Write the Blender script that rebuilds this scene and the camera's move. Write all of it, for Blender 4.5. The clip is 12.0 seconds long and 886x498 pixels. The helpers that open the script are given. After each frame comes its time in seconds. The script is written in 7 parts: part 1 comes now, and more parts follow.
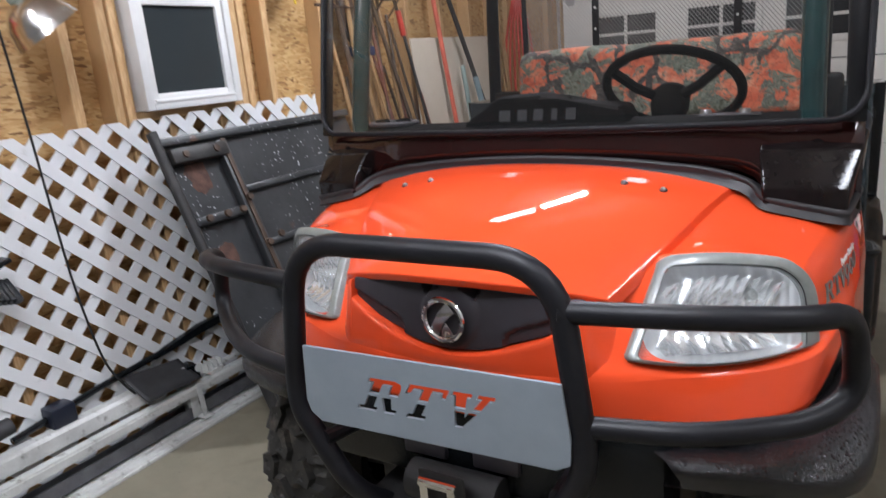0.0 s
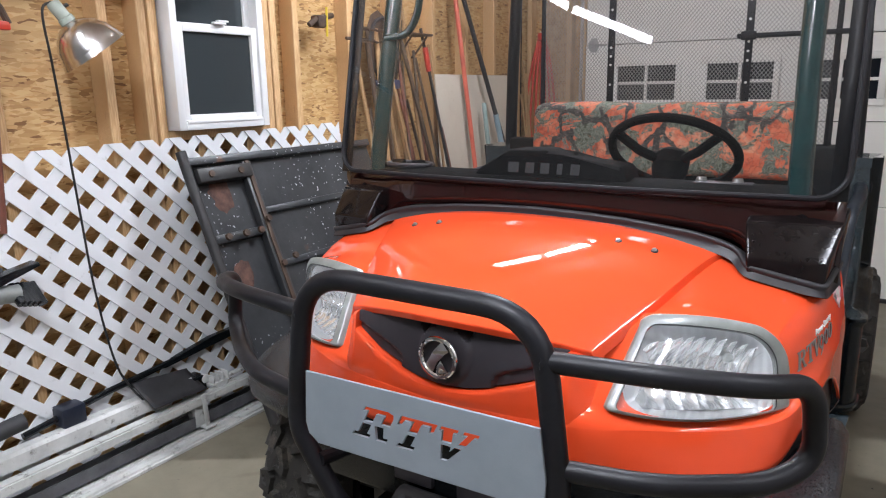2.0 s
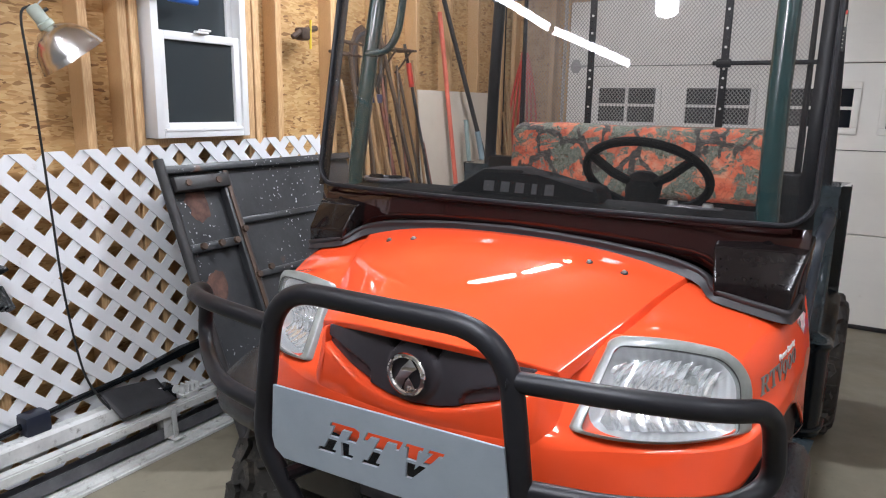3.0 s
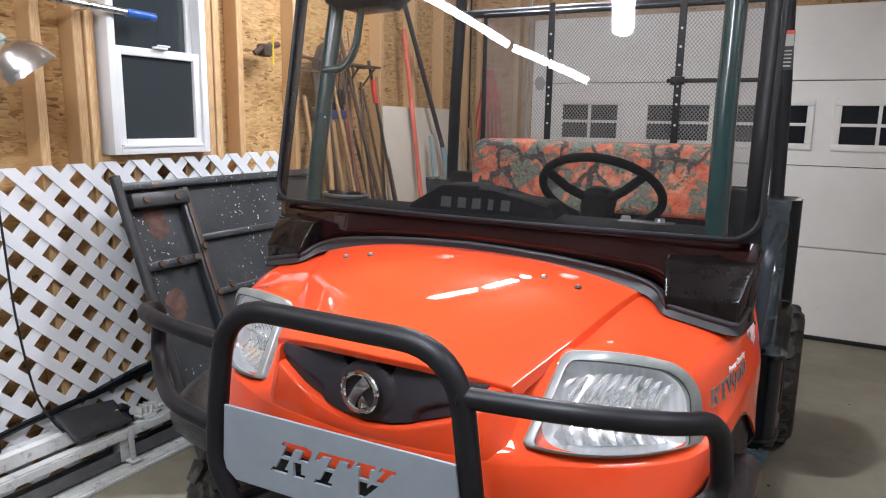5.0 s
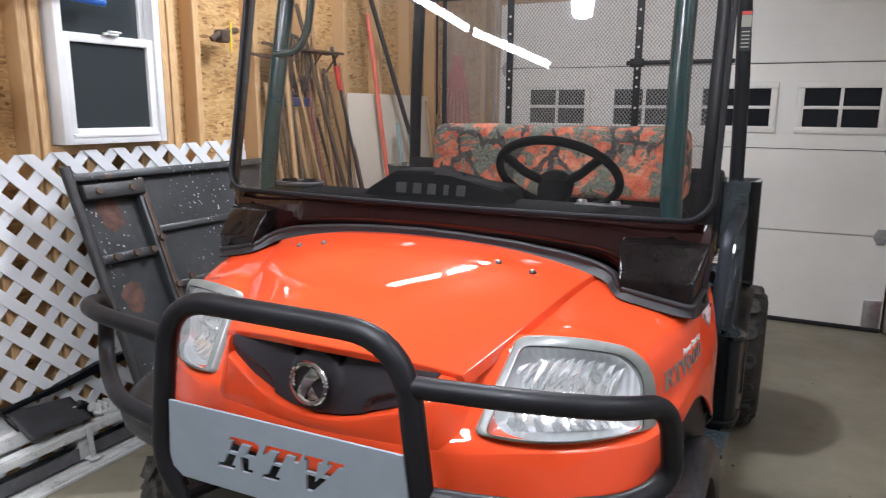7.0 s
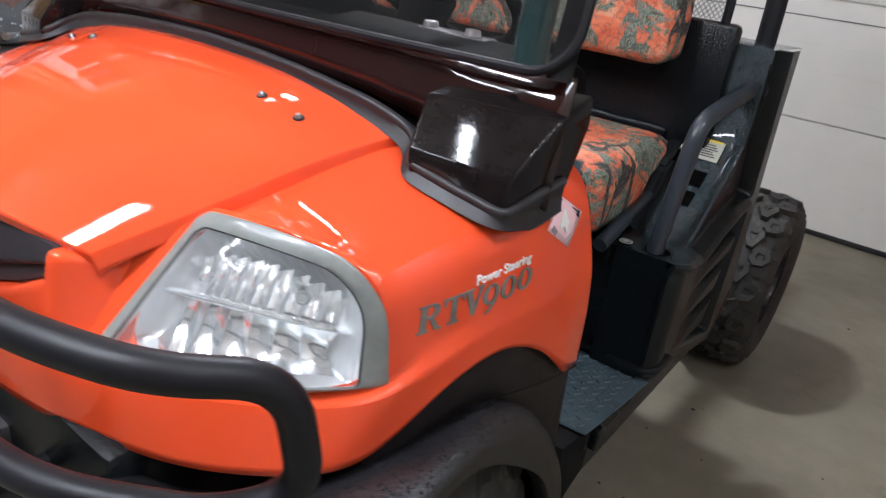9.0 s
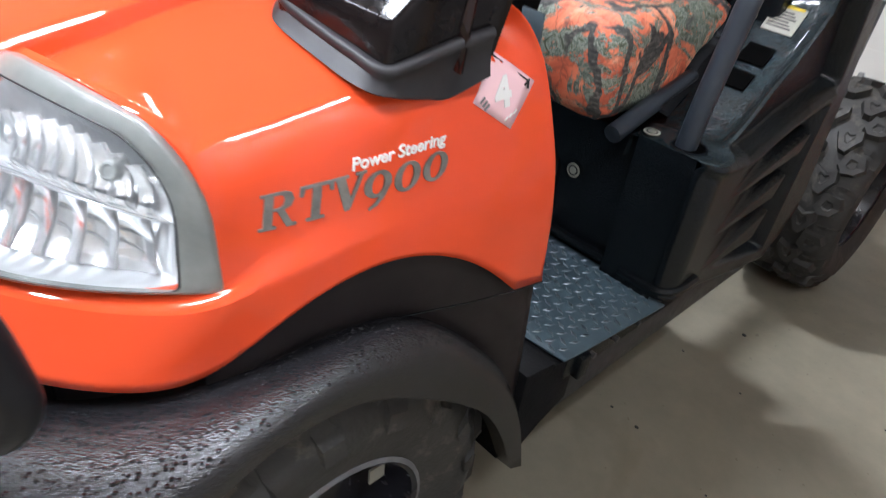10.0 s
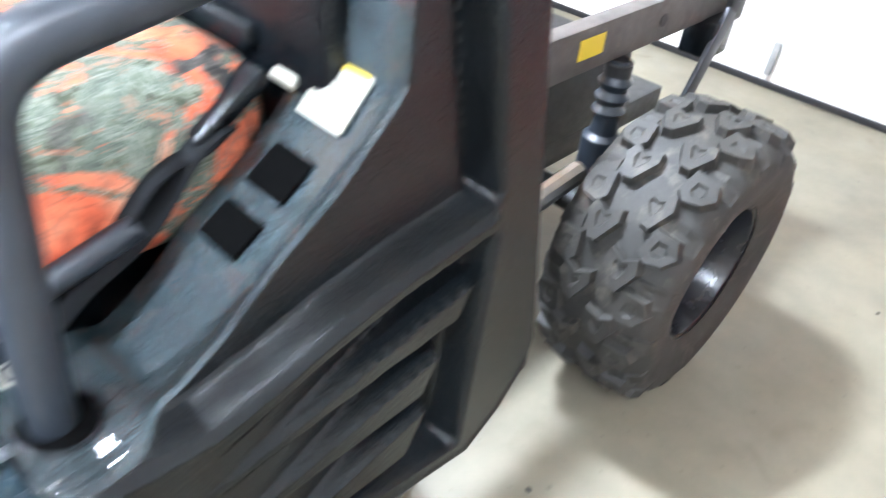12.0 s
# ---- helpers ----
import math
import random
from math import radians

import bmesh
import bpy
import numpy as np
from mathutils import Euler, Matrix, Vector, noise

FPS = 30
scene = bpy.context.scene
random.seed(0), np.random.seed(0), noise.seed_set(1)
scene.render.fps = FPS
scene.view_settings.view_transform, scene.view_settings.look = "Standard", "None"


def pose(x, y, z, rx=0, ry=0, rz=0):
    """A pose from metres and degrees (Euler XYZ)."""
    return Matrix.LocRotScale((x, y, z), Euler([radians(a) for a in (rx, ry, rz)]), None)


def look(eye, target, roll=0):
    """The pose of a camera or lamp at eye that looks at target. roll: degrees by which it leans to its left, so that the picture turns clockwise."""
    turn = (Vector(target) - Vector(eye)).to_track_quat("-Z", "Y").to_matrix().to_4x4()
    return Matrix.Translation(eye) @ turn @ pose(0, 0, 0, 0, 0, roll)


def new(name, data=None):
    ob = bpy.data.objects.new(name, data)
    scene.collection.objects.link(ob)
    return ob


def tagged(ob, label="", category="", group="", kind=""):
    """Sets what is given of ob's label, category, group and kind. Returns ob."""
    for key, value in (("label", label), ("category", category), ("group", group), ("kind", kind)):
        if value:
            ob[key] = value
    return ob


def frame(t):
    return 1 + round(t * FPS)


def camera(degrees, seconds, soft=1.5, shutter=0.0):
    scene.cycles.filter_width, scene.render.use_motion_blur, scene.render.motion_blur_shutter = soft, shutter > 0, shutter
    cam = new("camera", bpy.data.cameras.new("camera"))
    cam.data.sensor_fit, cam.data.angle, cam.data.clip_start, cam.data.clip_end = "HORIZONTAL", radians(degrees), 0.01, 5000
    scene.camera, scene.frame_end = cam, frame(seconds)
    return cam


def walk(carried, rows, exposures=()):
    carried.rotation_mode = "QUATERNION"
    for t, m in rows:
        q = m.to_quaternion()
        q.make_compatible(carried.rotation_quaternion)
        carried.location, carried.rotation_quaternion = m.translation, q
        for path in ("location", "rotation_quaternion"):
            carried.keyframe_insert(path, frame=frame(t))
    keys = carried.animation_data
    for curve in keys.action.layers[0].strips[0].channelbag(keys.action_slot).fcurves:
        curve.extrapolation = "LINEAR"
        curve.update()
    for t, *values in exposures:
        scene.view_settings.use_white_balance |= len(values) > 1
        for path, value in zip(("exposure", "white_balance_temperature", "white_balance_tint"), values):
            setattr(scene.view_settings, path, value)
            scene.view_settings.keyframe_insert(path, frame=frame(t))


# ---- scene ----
cam = camera(65.4, 12.0, soft=1.1, shutter=0.4)

PATH = [
    (0, (0.639, -1.014, 1.334), (-0.37, 0.632, 0.812), -5.0),
    (0.5, (0.657, -1.046, 1.354), (-0.444, 0.581, 0.975), -4.5),
    (1, (0.672, -1.065, 1.374), (-0.438, 0.563, 1.027), -3.2),
    (1.5, (0.684, -1.078, 1.387), (-0.402, 0.547, 0.965), -1.8),
    (2, (0.705, -1.074, 1.392), (-0.343, 0.569, 0.942), -0.9),
    (2.5, (0.717, -1.069, 1.397), (-0.311, 0.592, 0.969), 0.1),
    (4.5, (0.744, -1.061, 1.401), (-0.206, 0.656, 1.012), 1.9),
    (5, (0.755, -1.048, 1.401), (-0.185, 0.679, 1.036), 1.0),
    (5.5, (0.762, -1.043, 1.399), (-0.163, 0.692, 1.033), 1.2),
    (6, (0.767, -1.039, 1.398), (-0.163, 0.692, 1.026), 0.7),
    (6.5, (0.775, -1.031, 1.397), (-0.141, 0.706, 1.017), 0.3),
    (7, (0.788, -0.997, 1.391), (-0.089, 0.756, 0.994), 0.4),
    (7.5, (0.826, -0.905, 1.374), (0.067, 0.897, 0.95), 3.6),
    (7.7, (0.829, -0.836, 1.363), (0.09, 0.961, 0.886), 3.1),
    (9.3, (1.102, -0.168, 1.285), (-0.009, 1.246, 0.408), 6.8),
    (9.5, (1.131, -0.112, 1.269), (-0.046, 1.227, 0.363), 4.6),
    (10, (1.087, 0.047, 1.226), (-0.023, 1.264, 0.091), 7.8),
    (10.5, (1.021, 0.227, 1.203), (0.008, 1.367, -0.091), 10.7),
    (11, (1.068, 0.55, 1.188), (-0.078, 1.508, -0.142), 6.2),
    (11.5, (1.087, 0.798, 1.208), (-0.016, 1.805, -0.122), 3.8),
    (11.7, (1.088, 0.878, 1.176), (-0.015, 1.966, -0.089), 1.8),
    (12, (1.048, 1.07, 1.196), (0.014, 2.245, -0.049), 5.5),
]
walk(cam, [(t, look(eye, target, roll)) for t, eye, target, roll in PATH], [(0.0, -0.16, 6500, 7), (0.5, -0.10, 6500, 7), (1.0, -0.04, 6500, 7), (1.8, 0.08, 6500, 7), (7.7, 0.1, 6500, 7), (9.3, 0.15, 6400, 6), (10.0, 0.7, 6350, 6), (10.5, 1.1, 6300, 6), (11.0, 1.55, 6200, 5), (11.5, 2.55, 6000, 2), (12.0, 2.5, 5900, 2)])

# ---------- light, world ----------
scene.view_settings.exposure = 0.0
world = bpy.data.worlds.new("night")
scene.world = world
world.use_nodes = True
world.node_tree.nodes["Background"].inputs[0].default_value = (0.01, 0.012, 0.018, 1)
world.node_tree.nodes["Background"].inputs[1].default_value = 0.3
TUBE_POWER = 100.0


# ---------- materials ----------
def mat(name, color, rough=0.5, metal=0.0, coat=0.0, spec=None):
    m = bpy.data.materials.new(name)
    m.use_nodes = True
    b = m.node_tree.nodes["Principled BSDF"]
    b.inputs["Base Color"].default_value = (*color, 1)
    b.inputs["Roughness"].default_value = rough
    b.inputs["Metallic"].default_value = metal
    b.inputs["Coat Weight"].default_value = coat
    b.inputs["Coat Roughness"].default_value = 0.04
    if spec is not None:
        b.inputs["Specular IOR Level"].default_value = spec
    return m


def nd(m, kind, **values):
    n = m.node_tree.nodes.new(kind)
    for key, value in values.items():
        if key in n.inputs:
            n.inputs[key].default_value = value
    return n


def bsdf(m):
    return m.node_tree.nodes["Principled BSDF"]


def wire(m, a, b):
    m.node_tree.links.new(a, b)


def place(m, scale=(1, 1, 1), rot=(0, 0, 0)):
    tc = nd(m, "ShaderNodeTexCoord")
    mp = nd(m, "ShaderNodeMapping")
    mp.inputs["Scale"].default_value = scale
    mp.inputs["Rotation"].default_value = rot
    wire(m, tc.outputs["Object"], mp.inputs["Vector"])
    return mp.outputs["Vector"]


def noise_tex(m, vec, scale, detail=4.0, rough=0.6, warp=0.0):
    n = nd(m, "ShaderNodeTexNoise")
    n.inputs["Scale"].default_value = scale
    n.inputs["Detail"].default_value = detail
    n.inputs["Roughness"].default_value = rough
    n.inputs["Distortion"].default_value = warp
    wire(m, vec, n.inputs["Vector"])
    return n.outputs["Fac"]


def ramp(m, fac, stops):
    r = nd(m, "ShaderNodeValToRGB")
    e = r.color_ramp.elements
    while len(e) < len(stops):
        e.new(0.5)
    for el, (p, c) in zip(e, stops):
        el.position = p
        el.color = (*c, 1) if len(c) == 3 else c
    wire(m, fac, r.inputs[0])
    return r.outputs["Color"]


def mixc(m, fac, a, b, mode="MIX"):
    n = nd(m, "ShaderNodeMix")
    n.data_type, n.blend_type = "RGBA", mode
    for sock, v in ((n.inputs[0], fac), (n.inputs[6], a), (n.inputs[7], b)):
        if isinstance(v, (int, float)):
            sock.default_value = v
        elif isinstance(v, tuple):
            sock.default_value = (*v, 1)
        else:
            wire(m, v, sock)
    return n.outputs[2]


def bump(m, height, strength=0.3, dist=0.01):
    b = nd(m, "ShaderNodeBump")
    b.inputs["Strength"].default_value = strength
    b.inputs["Distance"].default_value = dist
    wire(m, height, b.inputs["Height"])
    wire(m, b.outputs["Normal"], bsdf(m).inputs["Normal"])
    return b


def worn(name, color, rough, scale=6.0, vary=0.25, rvary=0.15, grain=60.0, gstrength=0.15, gdist=0.002, metal=0.0, coat=0.0, dirt=None, dirt_at=0.6):
    """A base colour with broad stains, a fine grain in the relief and an uneven gloss."""
    m = mat(name, color, rough, metal, coat)
    v = place(m)
    big = noise_tex(m, v, scale, 5, 0.65)
    dark = tuple(c * (1 - vary) for c in color)
    lite = tuple(min(1, c * (1 + vary)) for c in color)
    col = ramp(m, big, [(0.3, dark), (0.7, lite)])
    if dirt:
        spots = ramp(m, noise_tex(m, v, scale * 2.3, 6, 0.7), [(dirt_at, (0, 0, 0)), (dirt_at + 0.12, (1, 1, 1))])
        col = mixc(m, spots, col, dirt)
    wire(m, col, bsdf(m).inputs["Base Color"])
    fine = noise_tex(m, v, grain, 3, 0.6)
    r = nd(m, "ShaderNodeMapRange")
    r.inputs["To Min"].default_value = max(0.02, rough - rvary)
    r.inputs["To Max"].default_value = min(1, rough + rvary)
    wire(m, noise_tex(m, v, scale * 3, 4, 0.6), r.inputs["Value"])
    wire(m, r.outputs["Result"], bsdf(m).inputs["Roughness"])
    bump(m, fine, gstrength, gdist)
    return m


ORANGE = worn("orange_paint", (0.77, 0.077, 0.023), 0.20, 3, 0.05, 0.06, 400, 0.015, 0.0003, coat=1.0)
bsdf(ORANGE).inputs["Specular IOR Level"].default_value = 0.0
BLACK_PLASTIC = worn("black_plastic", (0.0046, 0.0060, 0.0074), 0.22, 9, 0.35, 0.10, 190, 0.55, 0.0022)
bsdf(BLACK_PLASTIC).inputs["Specular IOR Level"].default_value = 0.34
FLARE_PLASTIC = mat("pebbled_fender_plastic", (0.016, 0.015, 0.016), 0.26, spec=0.6)
_v = place(FLARE_PLASTIC)
_cell = nd(FLARE_PLASTIC, "ShaderNodeTexVoronoi")
_cell.inputs["Scale"].default_value = 150
_cell.inputs["Randomness"].default_value = 1.0
wire(FLARE_PLASTIC, _v, _cell.inputs["Vector"])
_dome = ramp(FLARE_PLASTIC, _cell.outputs["Distance"], [(0.10, (1, 1, 1)), (0.24, (0.7, 0.7, 0.7)), (0.34, (0, 0, 0))])
_thin = ramp(FLARE_PLASTIC, noise_tex(FLARE_PLASTIC, _v, 70, 2, 0.5), [(0.34, (0, 0, 0)), (0.46, (1, 1, 1))])
_upper = nd(FLARE_PLASTIC, "ShaderNodeSeparateXYZ")
wire(FLARE_PLASTIC, nd(FLARE_PLASTIC, "ShaderNodeNewGeometry").outputs["Normal"], _upper.inputs[0])
_top = ramp(FLARE_PLASTIC, _upper.outputs["Z"], [(0.45, (0.06, 0.06, 0.06)), (0.75, (1, 1, 1))])
_drops = mixc(FLARE_PLASTIC, 1.0, mixc(FLARE_PLASTIC, 1.0, _dome, _thin, "MULTIPLY"), _top, "MULTIPLY")
wire(FLARE_PLASTIC, ramp(FLARE_PLASTIC, noise_tex(FLARE_PLASTIC, _v, 6, 5, 0.65), [(0.3, (0.009, 0.009, 0.010)), (0.7, (0.018, 0.017, 0.019))]), bsdf(FLARE_PLASTIC).inputs["Base Color"])
_pore = nd(FLARE_PLASTIC, "ShaderNodeTexVoronoi")
_pore.inputs["Scale"].default_value = 420
wire(FLARE_PLASTIC, _v, _pore.inputs["Vector"])
bump(FLARE_PLASTIC, mixc(FLARE_PLASTIC, 0.16, _drops, _pore.outputs["Distance"], "ADD"), 1.0, 0.0042)
TUBE_BLACK = worn("black_powder_coat", (0.007, 0.007, 0.009), 0.46, 12, 0.3, 0.1, 300, 0.12, 0.001)
bsdf(TUBE_BLACK).inputs["Specular IOR Level"].default_value = 0.3
POST_GREEN = worn("dark_green_tube_paint", (0.009, 0.036, 0.036), 0.22, 10, 0.3, 0.08, 200, 0.05, 0.001, coat=0.3)
GREY_TUBE = worn("grey_black_tube_paint", (0.021, 0.026, 0.034), 0.40, 12, 0.2, 0.1, 300, 0.1, 0.001)
GRILLE_PLASTIC = worn("grille_plastic", (0.030, 0.026, 0.030), 0.5, 9, 0.25, 0.1, 300, 0.2, 0.001)
RUBBER_TRIM = worn("rubber_trim", (0.017, 0.016, 0.018), 0.5, 14, 0.2, 0.1, 200, 0.1, 0.001)
TYRE_RUBBER = worn("dusty_tyre_rubber", (0.027, 0.025, 0.022), 0.68, 7, 0.4, 0.12, 120, 0.35, 0.003, dirt=(0.085, 0.074, 0.060), dirt_at=0.55)
CHROME = mat("chrome", (0.85, 0.84, 0.82), 0.07, 1.0)
STEEL = worn("zinc_steel", (0.55, 0.56, 0.57), 0.32, 20, 0.2, 0.1, 150, 0.1, 0.001, metal=1.0)
VENT_DARK = worn("gritty_black_plastic", (0.0045, 0.0045, 0.005), 0.7, 12, 0.3, 0.1, 160, 0.6, 0.003)
bsdf(VENT_DARK).inputs["Specular IOR Level"].default_value = 0.12
PALE_TUBE = worn("pale_lever_paint", (0.30, 0.31, 0.33), 0.4, 12, 0.2)
RIM_EDGE = worn("scuffed_rim_edge", (0.12, 0.12, 0.125), 0.35, 12, 0.3, 0.1, 200, 0.1, 0.001)
DIM_PRINT = worn("faded_grey_print", (0.045, 0.045, 0.046), 0.5, 20, 0.2)
RIM_STEEL = worn("black_rim_paint", (0.012, 0.012, 0.016), 0.25, 10, 0.3, 0.1, 200, 0.05, 0.001)
PLATE_GREY = worn("grey_plate_paint", (0.205, 0.235, 0.262), 0.42, 14, 0.06, 0.08, 420, 0.3, 0.0012)
FLOOR_PLATE = worn("blue_grey_tread_steel", (0.058, 0.090, 0.110), 0.46, 10, 0.25, 0.10, 160, 0.15, 0.001, metal=0.10, dirt=(0.03, 0.028, 0.025), dirt_at=0.62)
bsdf(FLOOR_PLATE).inputs["Specular IOR Level"].default_value = 0.25
DARK_METAL = worn("dark_frame_metal", (0.020, 0.019, 0.019), 0.5, 14, 0.4, 0.15, 120, 0.2, 0.002, dirt=(0.06, 0.045, 0.035), dirt_at=0.64)
LUG_STEEL = worn("worn_tread_lugs", (0.105, 0.135, 0.158), 0.30, 12, 0.25, 0.1, 160, 0.1, 0.001, metal=0.40)
# glossy black tray plastic, its teal sheen lightened into the base colour
WET_SHEEN_PLASTIC = worn("wet_sheen_plastic", (0.021, 0.032, 0.037), 0.20, 14, 0.3, 0.10, 170, 1.0, 0.006, coat=0.7)
INNER_BLACK = worn("dull_inner_fender", (0.013, 0.0095, 0.0095), 0.5, 9, 0.3, 0.1, 200, 0.1, 0.001)
bsdf(INNER_BLACK).inputs["Specular IOR Level"].default_value = 0.3
FACET = mat("silvered_reflector", (0.93, 0.94, 0.94), 0.12, 0.88)
# flat black that stands in for the shade inside holes
HOLE_SHADE = mat("hole_shade_black", (0.003, 0.003, 0.003), 1.0, spec=0.0)
MESH_GREY = worn("grey_mesh_paint", (0.28, 0.28, 0.27), 0.5, 20, 0.2)
DASH_BLACK = worn("dull_dash_plastic", (0.0024, 0.0020, 0.0021), 0.75, 10, 0.3)
bsdf(DASH_BLACK).inputs["Specular IOR Level"].default_value = 0.05
RAIL_PAINT = worn("dusty_brown_grey_rail", (0.075, 0.064, 0.058), 0.5, 12, 0.35, 0.15, 120, 0.2, 0.002, dirt=(0.14, 0.11, 0.085), dirt_at=0.6)
HINGE_GREY = worn("dull_galvanised", (0.30, 0.30, 0.29), 0.5, 20, 0.3)
LABEL_YELLOW = mat("yellow_label", (0.62, 0.45, 0.03), 0.45)
LABEL_WHITE = mat("white_label", (0.36, 0.35, 0.29), 0.5)
LABEL_RED = mat("red_label", (0.55, 0.05, 0.03), 0.45)
LABEL_BLACK = mat("black_print", (0.012, 0.012, 0.012), 0.5)
PINK_STICKER = mat("pink_sticker", (0.86, 0.56, 0.58), 0.5)
SILVER_PRINT = worn("dark_silver_letters", (0.22, 0.21, 0.19), 0.35, 60, 0.3, 0.1, 300, 0.05, 0.0005, metal=0.5)
WHITE_PRINT = mat("white_letters", (0.82, 0.80, 0.76), 0.5)
WHITE_PVC = worn("white_vinyl", (0.78, 0.78, 0.77), 0.35, 5, 0.04, 0.08, 180, 0.06, 0.001)
LATTICE_WHITE = worn("white_lattice_vinyl", (0.74, 0.75, 0.76), 0.4, 4, 0.05, 0.1, 220, 0.08, 0.001, dirt=(0.5, 0.49, 0.47), dirt_at=0.62)
DIRTY_WHITE = worn("dirty_white_vinyl", (0.56, 0.56, 0.54), 0.42, 9, 0.18, 0.1, 160, 0.1, 0.001, dirt=(0.24, 0.23, 0.21), dirt_at=0.56)
DOOR_WHITE = worn("garage_door_paint", (0.80, 0.78, 0.73), 0.42, 3, 0.04, 0.08, 260, 0.25, 0.0015, dirt=(0.66, 0.63, 0.57), dirt_at=0.68)
BLACK_RUBBER_MAT = worn("black_rubber_sheet", (0.030, 0.030, 0.032), 0.62, 10, 0.25, 0.1, 150, 0.2, 0.002)
ALU = worn("brushed_aluminium", (0.72, 0.72, 0.72), 0.28, 8, 0.08, 0.08, 200, 0.06, 0.001, metal=1.0)
BLUE_PLASTIC = mat("blue_plastic", (0.03, 0.12, 0.45), 0.35)
RED_PAINT = worn("worn_red_paint", (0.52, 0.045, 0.025), 0.4, 9, 0.25, 0.12, 120, 0.15, 0.001, dirt=(0.10, 0.03, 0.02), dirt_at=0.64)
RED_PLASTIC = worn("red_plastic", (0.62, 0.05, 0.02), 0.4, 8, 0.1, 0.1, 120, 0.1, 0.001)
BROWN_HANDLE = worn("old_wood_handle", (0.16, 0.055, 0.035), 0.5, 14, 0.35, 0.1, 90, 0.2, 0.001)
CABLE_BLACK = mat("black_cable", (0.01, 0.01, 0.01), 0.5)
SHELF_IRON = worn("rusty_iron", (0.06, 0.035, 0.022), 0.7, 20, 0.4, 0.1, 120, 0.3, 0.002)


def wood(name, light, dark, scale=(1, 1, 1)):
    m = mat(name, light, 0.6)
    v = place(m, scale)
    w = nd(m, "ShaderNodeTexWave")
    w.wave_type, w.bands_direction = "BANDS", "X"
    w.inputs["Scale"].default_value = 14
    w.inputs["Distortion"].default_value = 5
    w.inputs["Detail"].default_value = 3
    w.inputs["Detail Scale"].default_value = 1.2
    wire(m, v, w.inputs["Vector"])
    col = ramp(m, w.outputs["Fac"], [(0.15, dark), (0.75, light)])
    info = nd(m, "ShaderNodeObjectInfo")
    tint = ramp(m, info.outputs["Random"], [(0.0, (0.80, 0.76, 0.70)), (1.0, (1.12, 1.10, 1.06))])
    col = mixc(m, 1.0, col, tint, "MULTIPLY")
    knots = ramp(m, noise_tex(m, place(m, (9, 9, 2.2)), 1.0, 2, 0.5, 1.0), [(0.66, (1, 1, 1)), (0.74, (0.45, 0.30, 0.2))])
    col = mixc(m, 1.0, col, knots, "MULTIPLY")
    wire(m, col, bsdf(m).inputs["Base Color"])
    bump(m, w.outputs["Fac"], 0.12, 0.002)
    return m


STUD_WOOD = wood("pine_stud", (0.62, 0.42, 0.225), (0.51, 0.32, 0.155), (12, 12, 1.0))
TOOL_WOOD = wood("ash_handle", (0.42, 0.27, 0.13), (0.28, 0.16, 0.07), (20, 20, 2))


def make_osb():
    m = mat("oriented_strand_board", (0.45, 0.27, 0.11), 0.55)
    layers = []
    for i, (rot, sc) in enumerate((((0.35, 0, 0), (30, 20, 70)), ((-0.75, 0, 0), (30, 22, 78)), ((1.3, 0, 0), (30, 24, 84)))):
        v = place(m, sc, rot)
        vo = nd(m, "ShaderNodeTexVoronoi")
        vo.inputs["Scale"].default_value = 1.0
        vo.inputs["Randomness"].default_value = 1.0
        warped = nd(m, "ShaderNodeVectorMath")
        warped.operation = "ADD"
        no = nd(m, "ShaderNodeTexNoise")
        no.inputs["Scale"].default_value = 0.6
        wire(m, v, no.inputs["Vector"])
        wire(m, v, warped.inputs[0])
        wire(m, no.outputs["Color"], warped.inputs[1])
        wire(m, warped.outputs[0], vo.inputs["Vector"])
        sep = nd(m, "ShaderNodeSeparateColor")
        wire(m, vo.outputs["Color"], sep.inputs[0])
        layers.append((sep.outputs[0], sep.outputs[1], vo.outputs["Distance"]))
    stops = [(0.0, (0.182, 0.087, 0.029)), (0.10, (0.370, 0.206, 0.076)), (0.40, (0.470, 0.290, 0.122)), (0.85, (0.571, 0.386, 0.189)), (1.0, (0.470, 0.260, 0.097))]
    a, b, c = (ramp(m, l[0], stops) for l in layers)
    pick = ramp(m, layers[2][1], [(0.49, (0, 0, 0)), (0.51, (1, 1, 1))])
    pick2 = ramp(m, layers[0][1], [(0.59, (0, 0, 0)), (0.61, (1, 1, 1))])
    col = mixc(m, pick2, mixc(m, pick, a, b), c)
    broad = ramp(m, noise_tex(m, place(m), 2.2, 3), [(0.3, (0.82, 0.80, 0.78)), (0.7, (1.06, 1.05, 1.02))])
    col = mixc(m, 1.0, col, broad, "MULTIPLY")
    wire(m, col, bsdf(m).inputs["Base Color"])
    bump(m, layers[0][2], 0.25, 0.003)
    return m


OSB = make_osb()


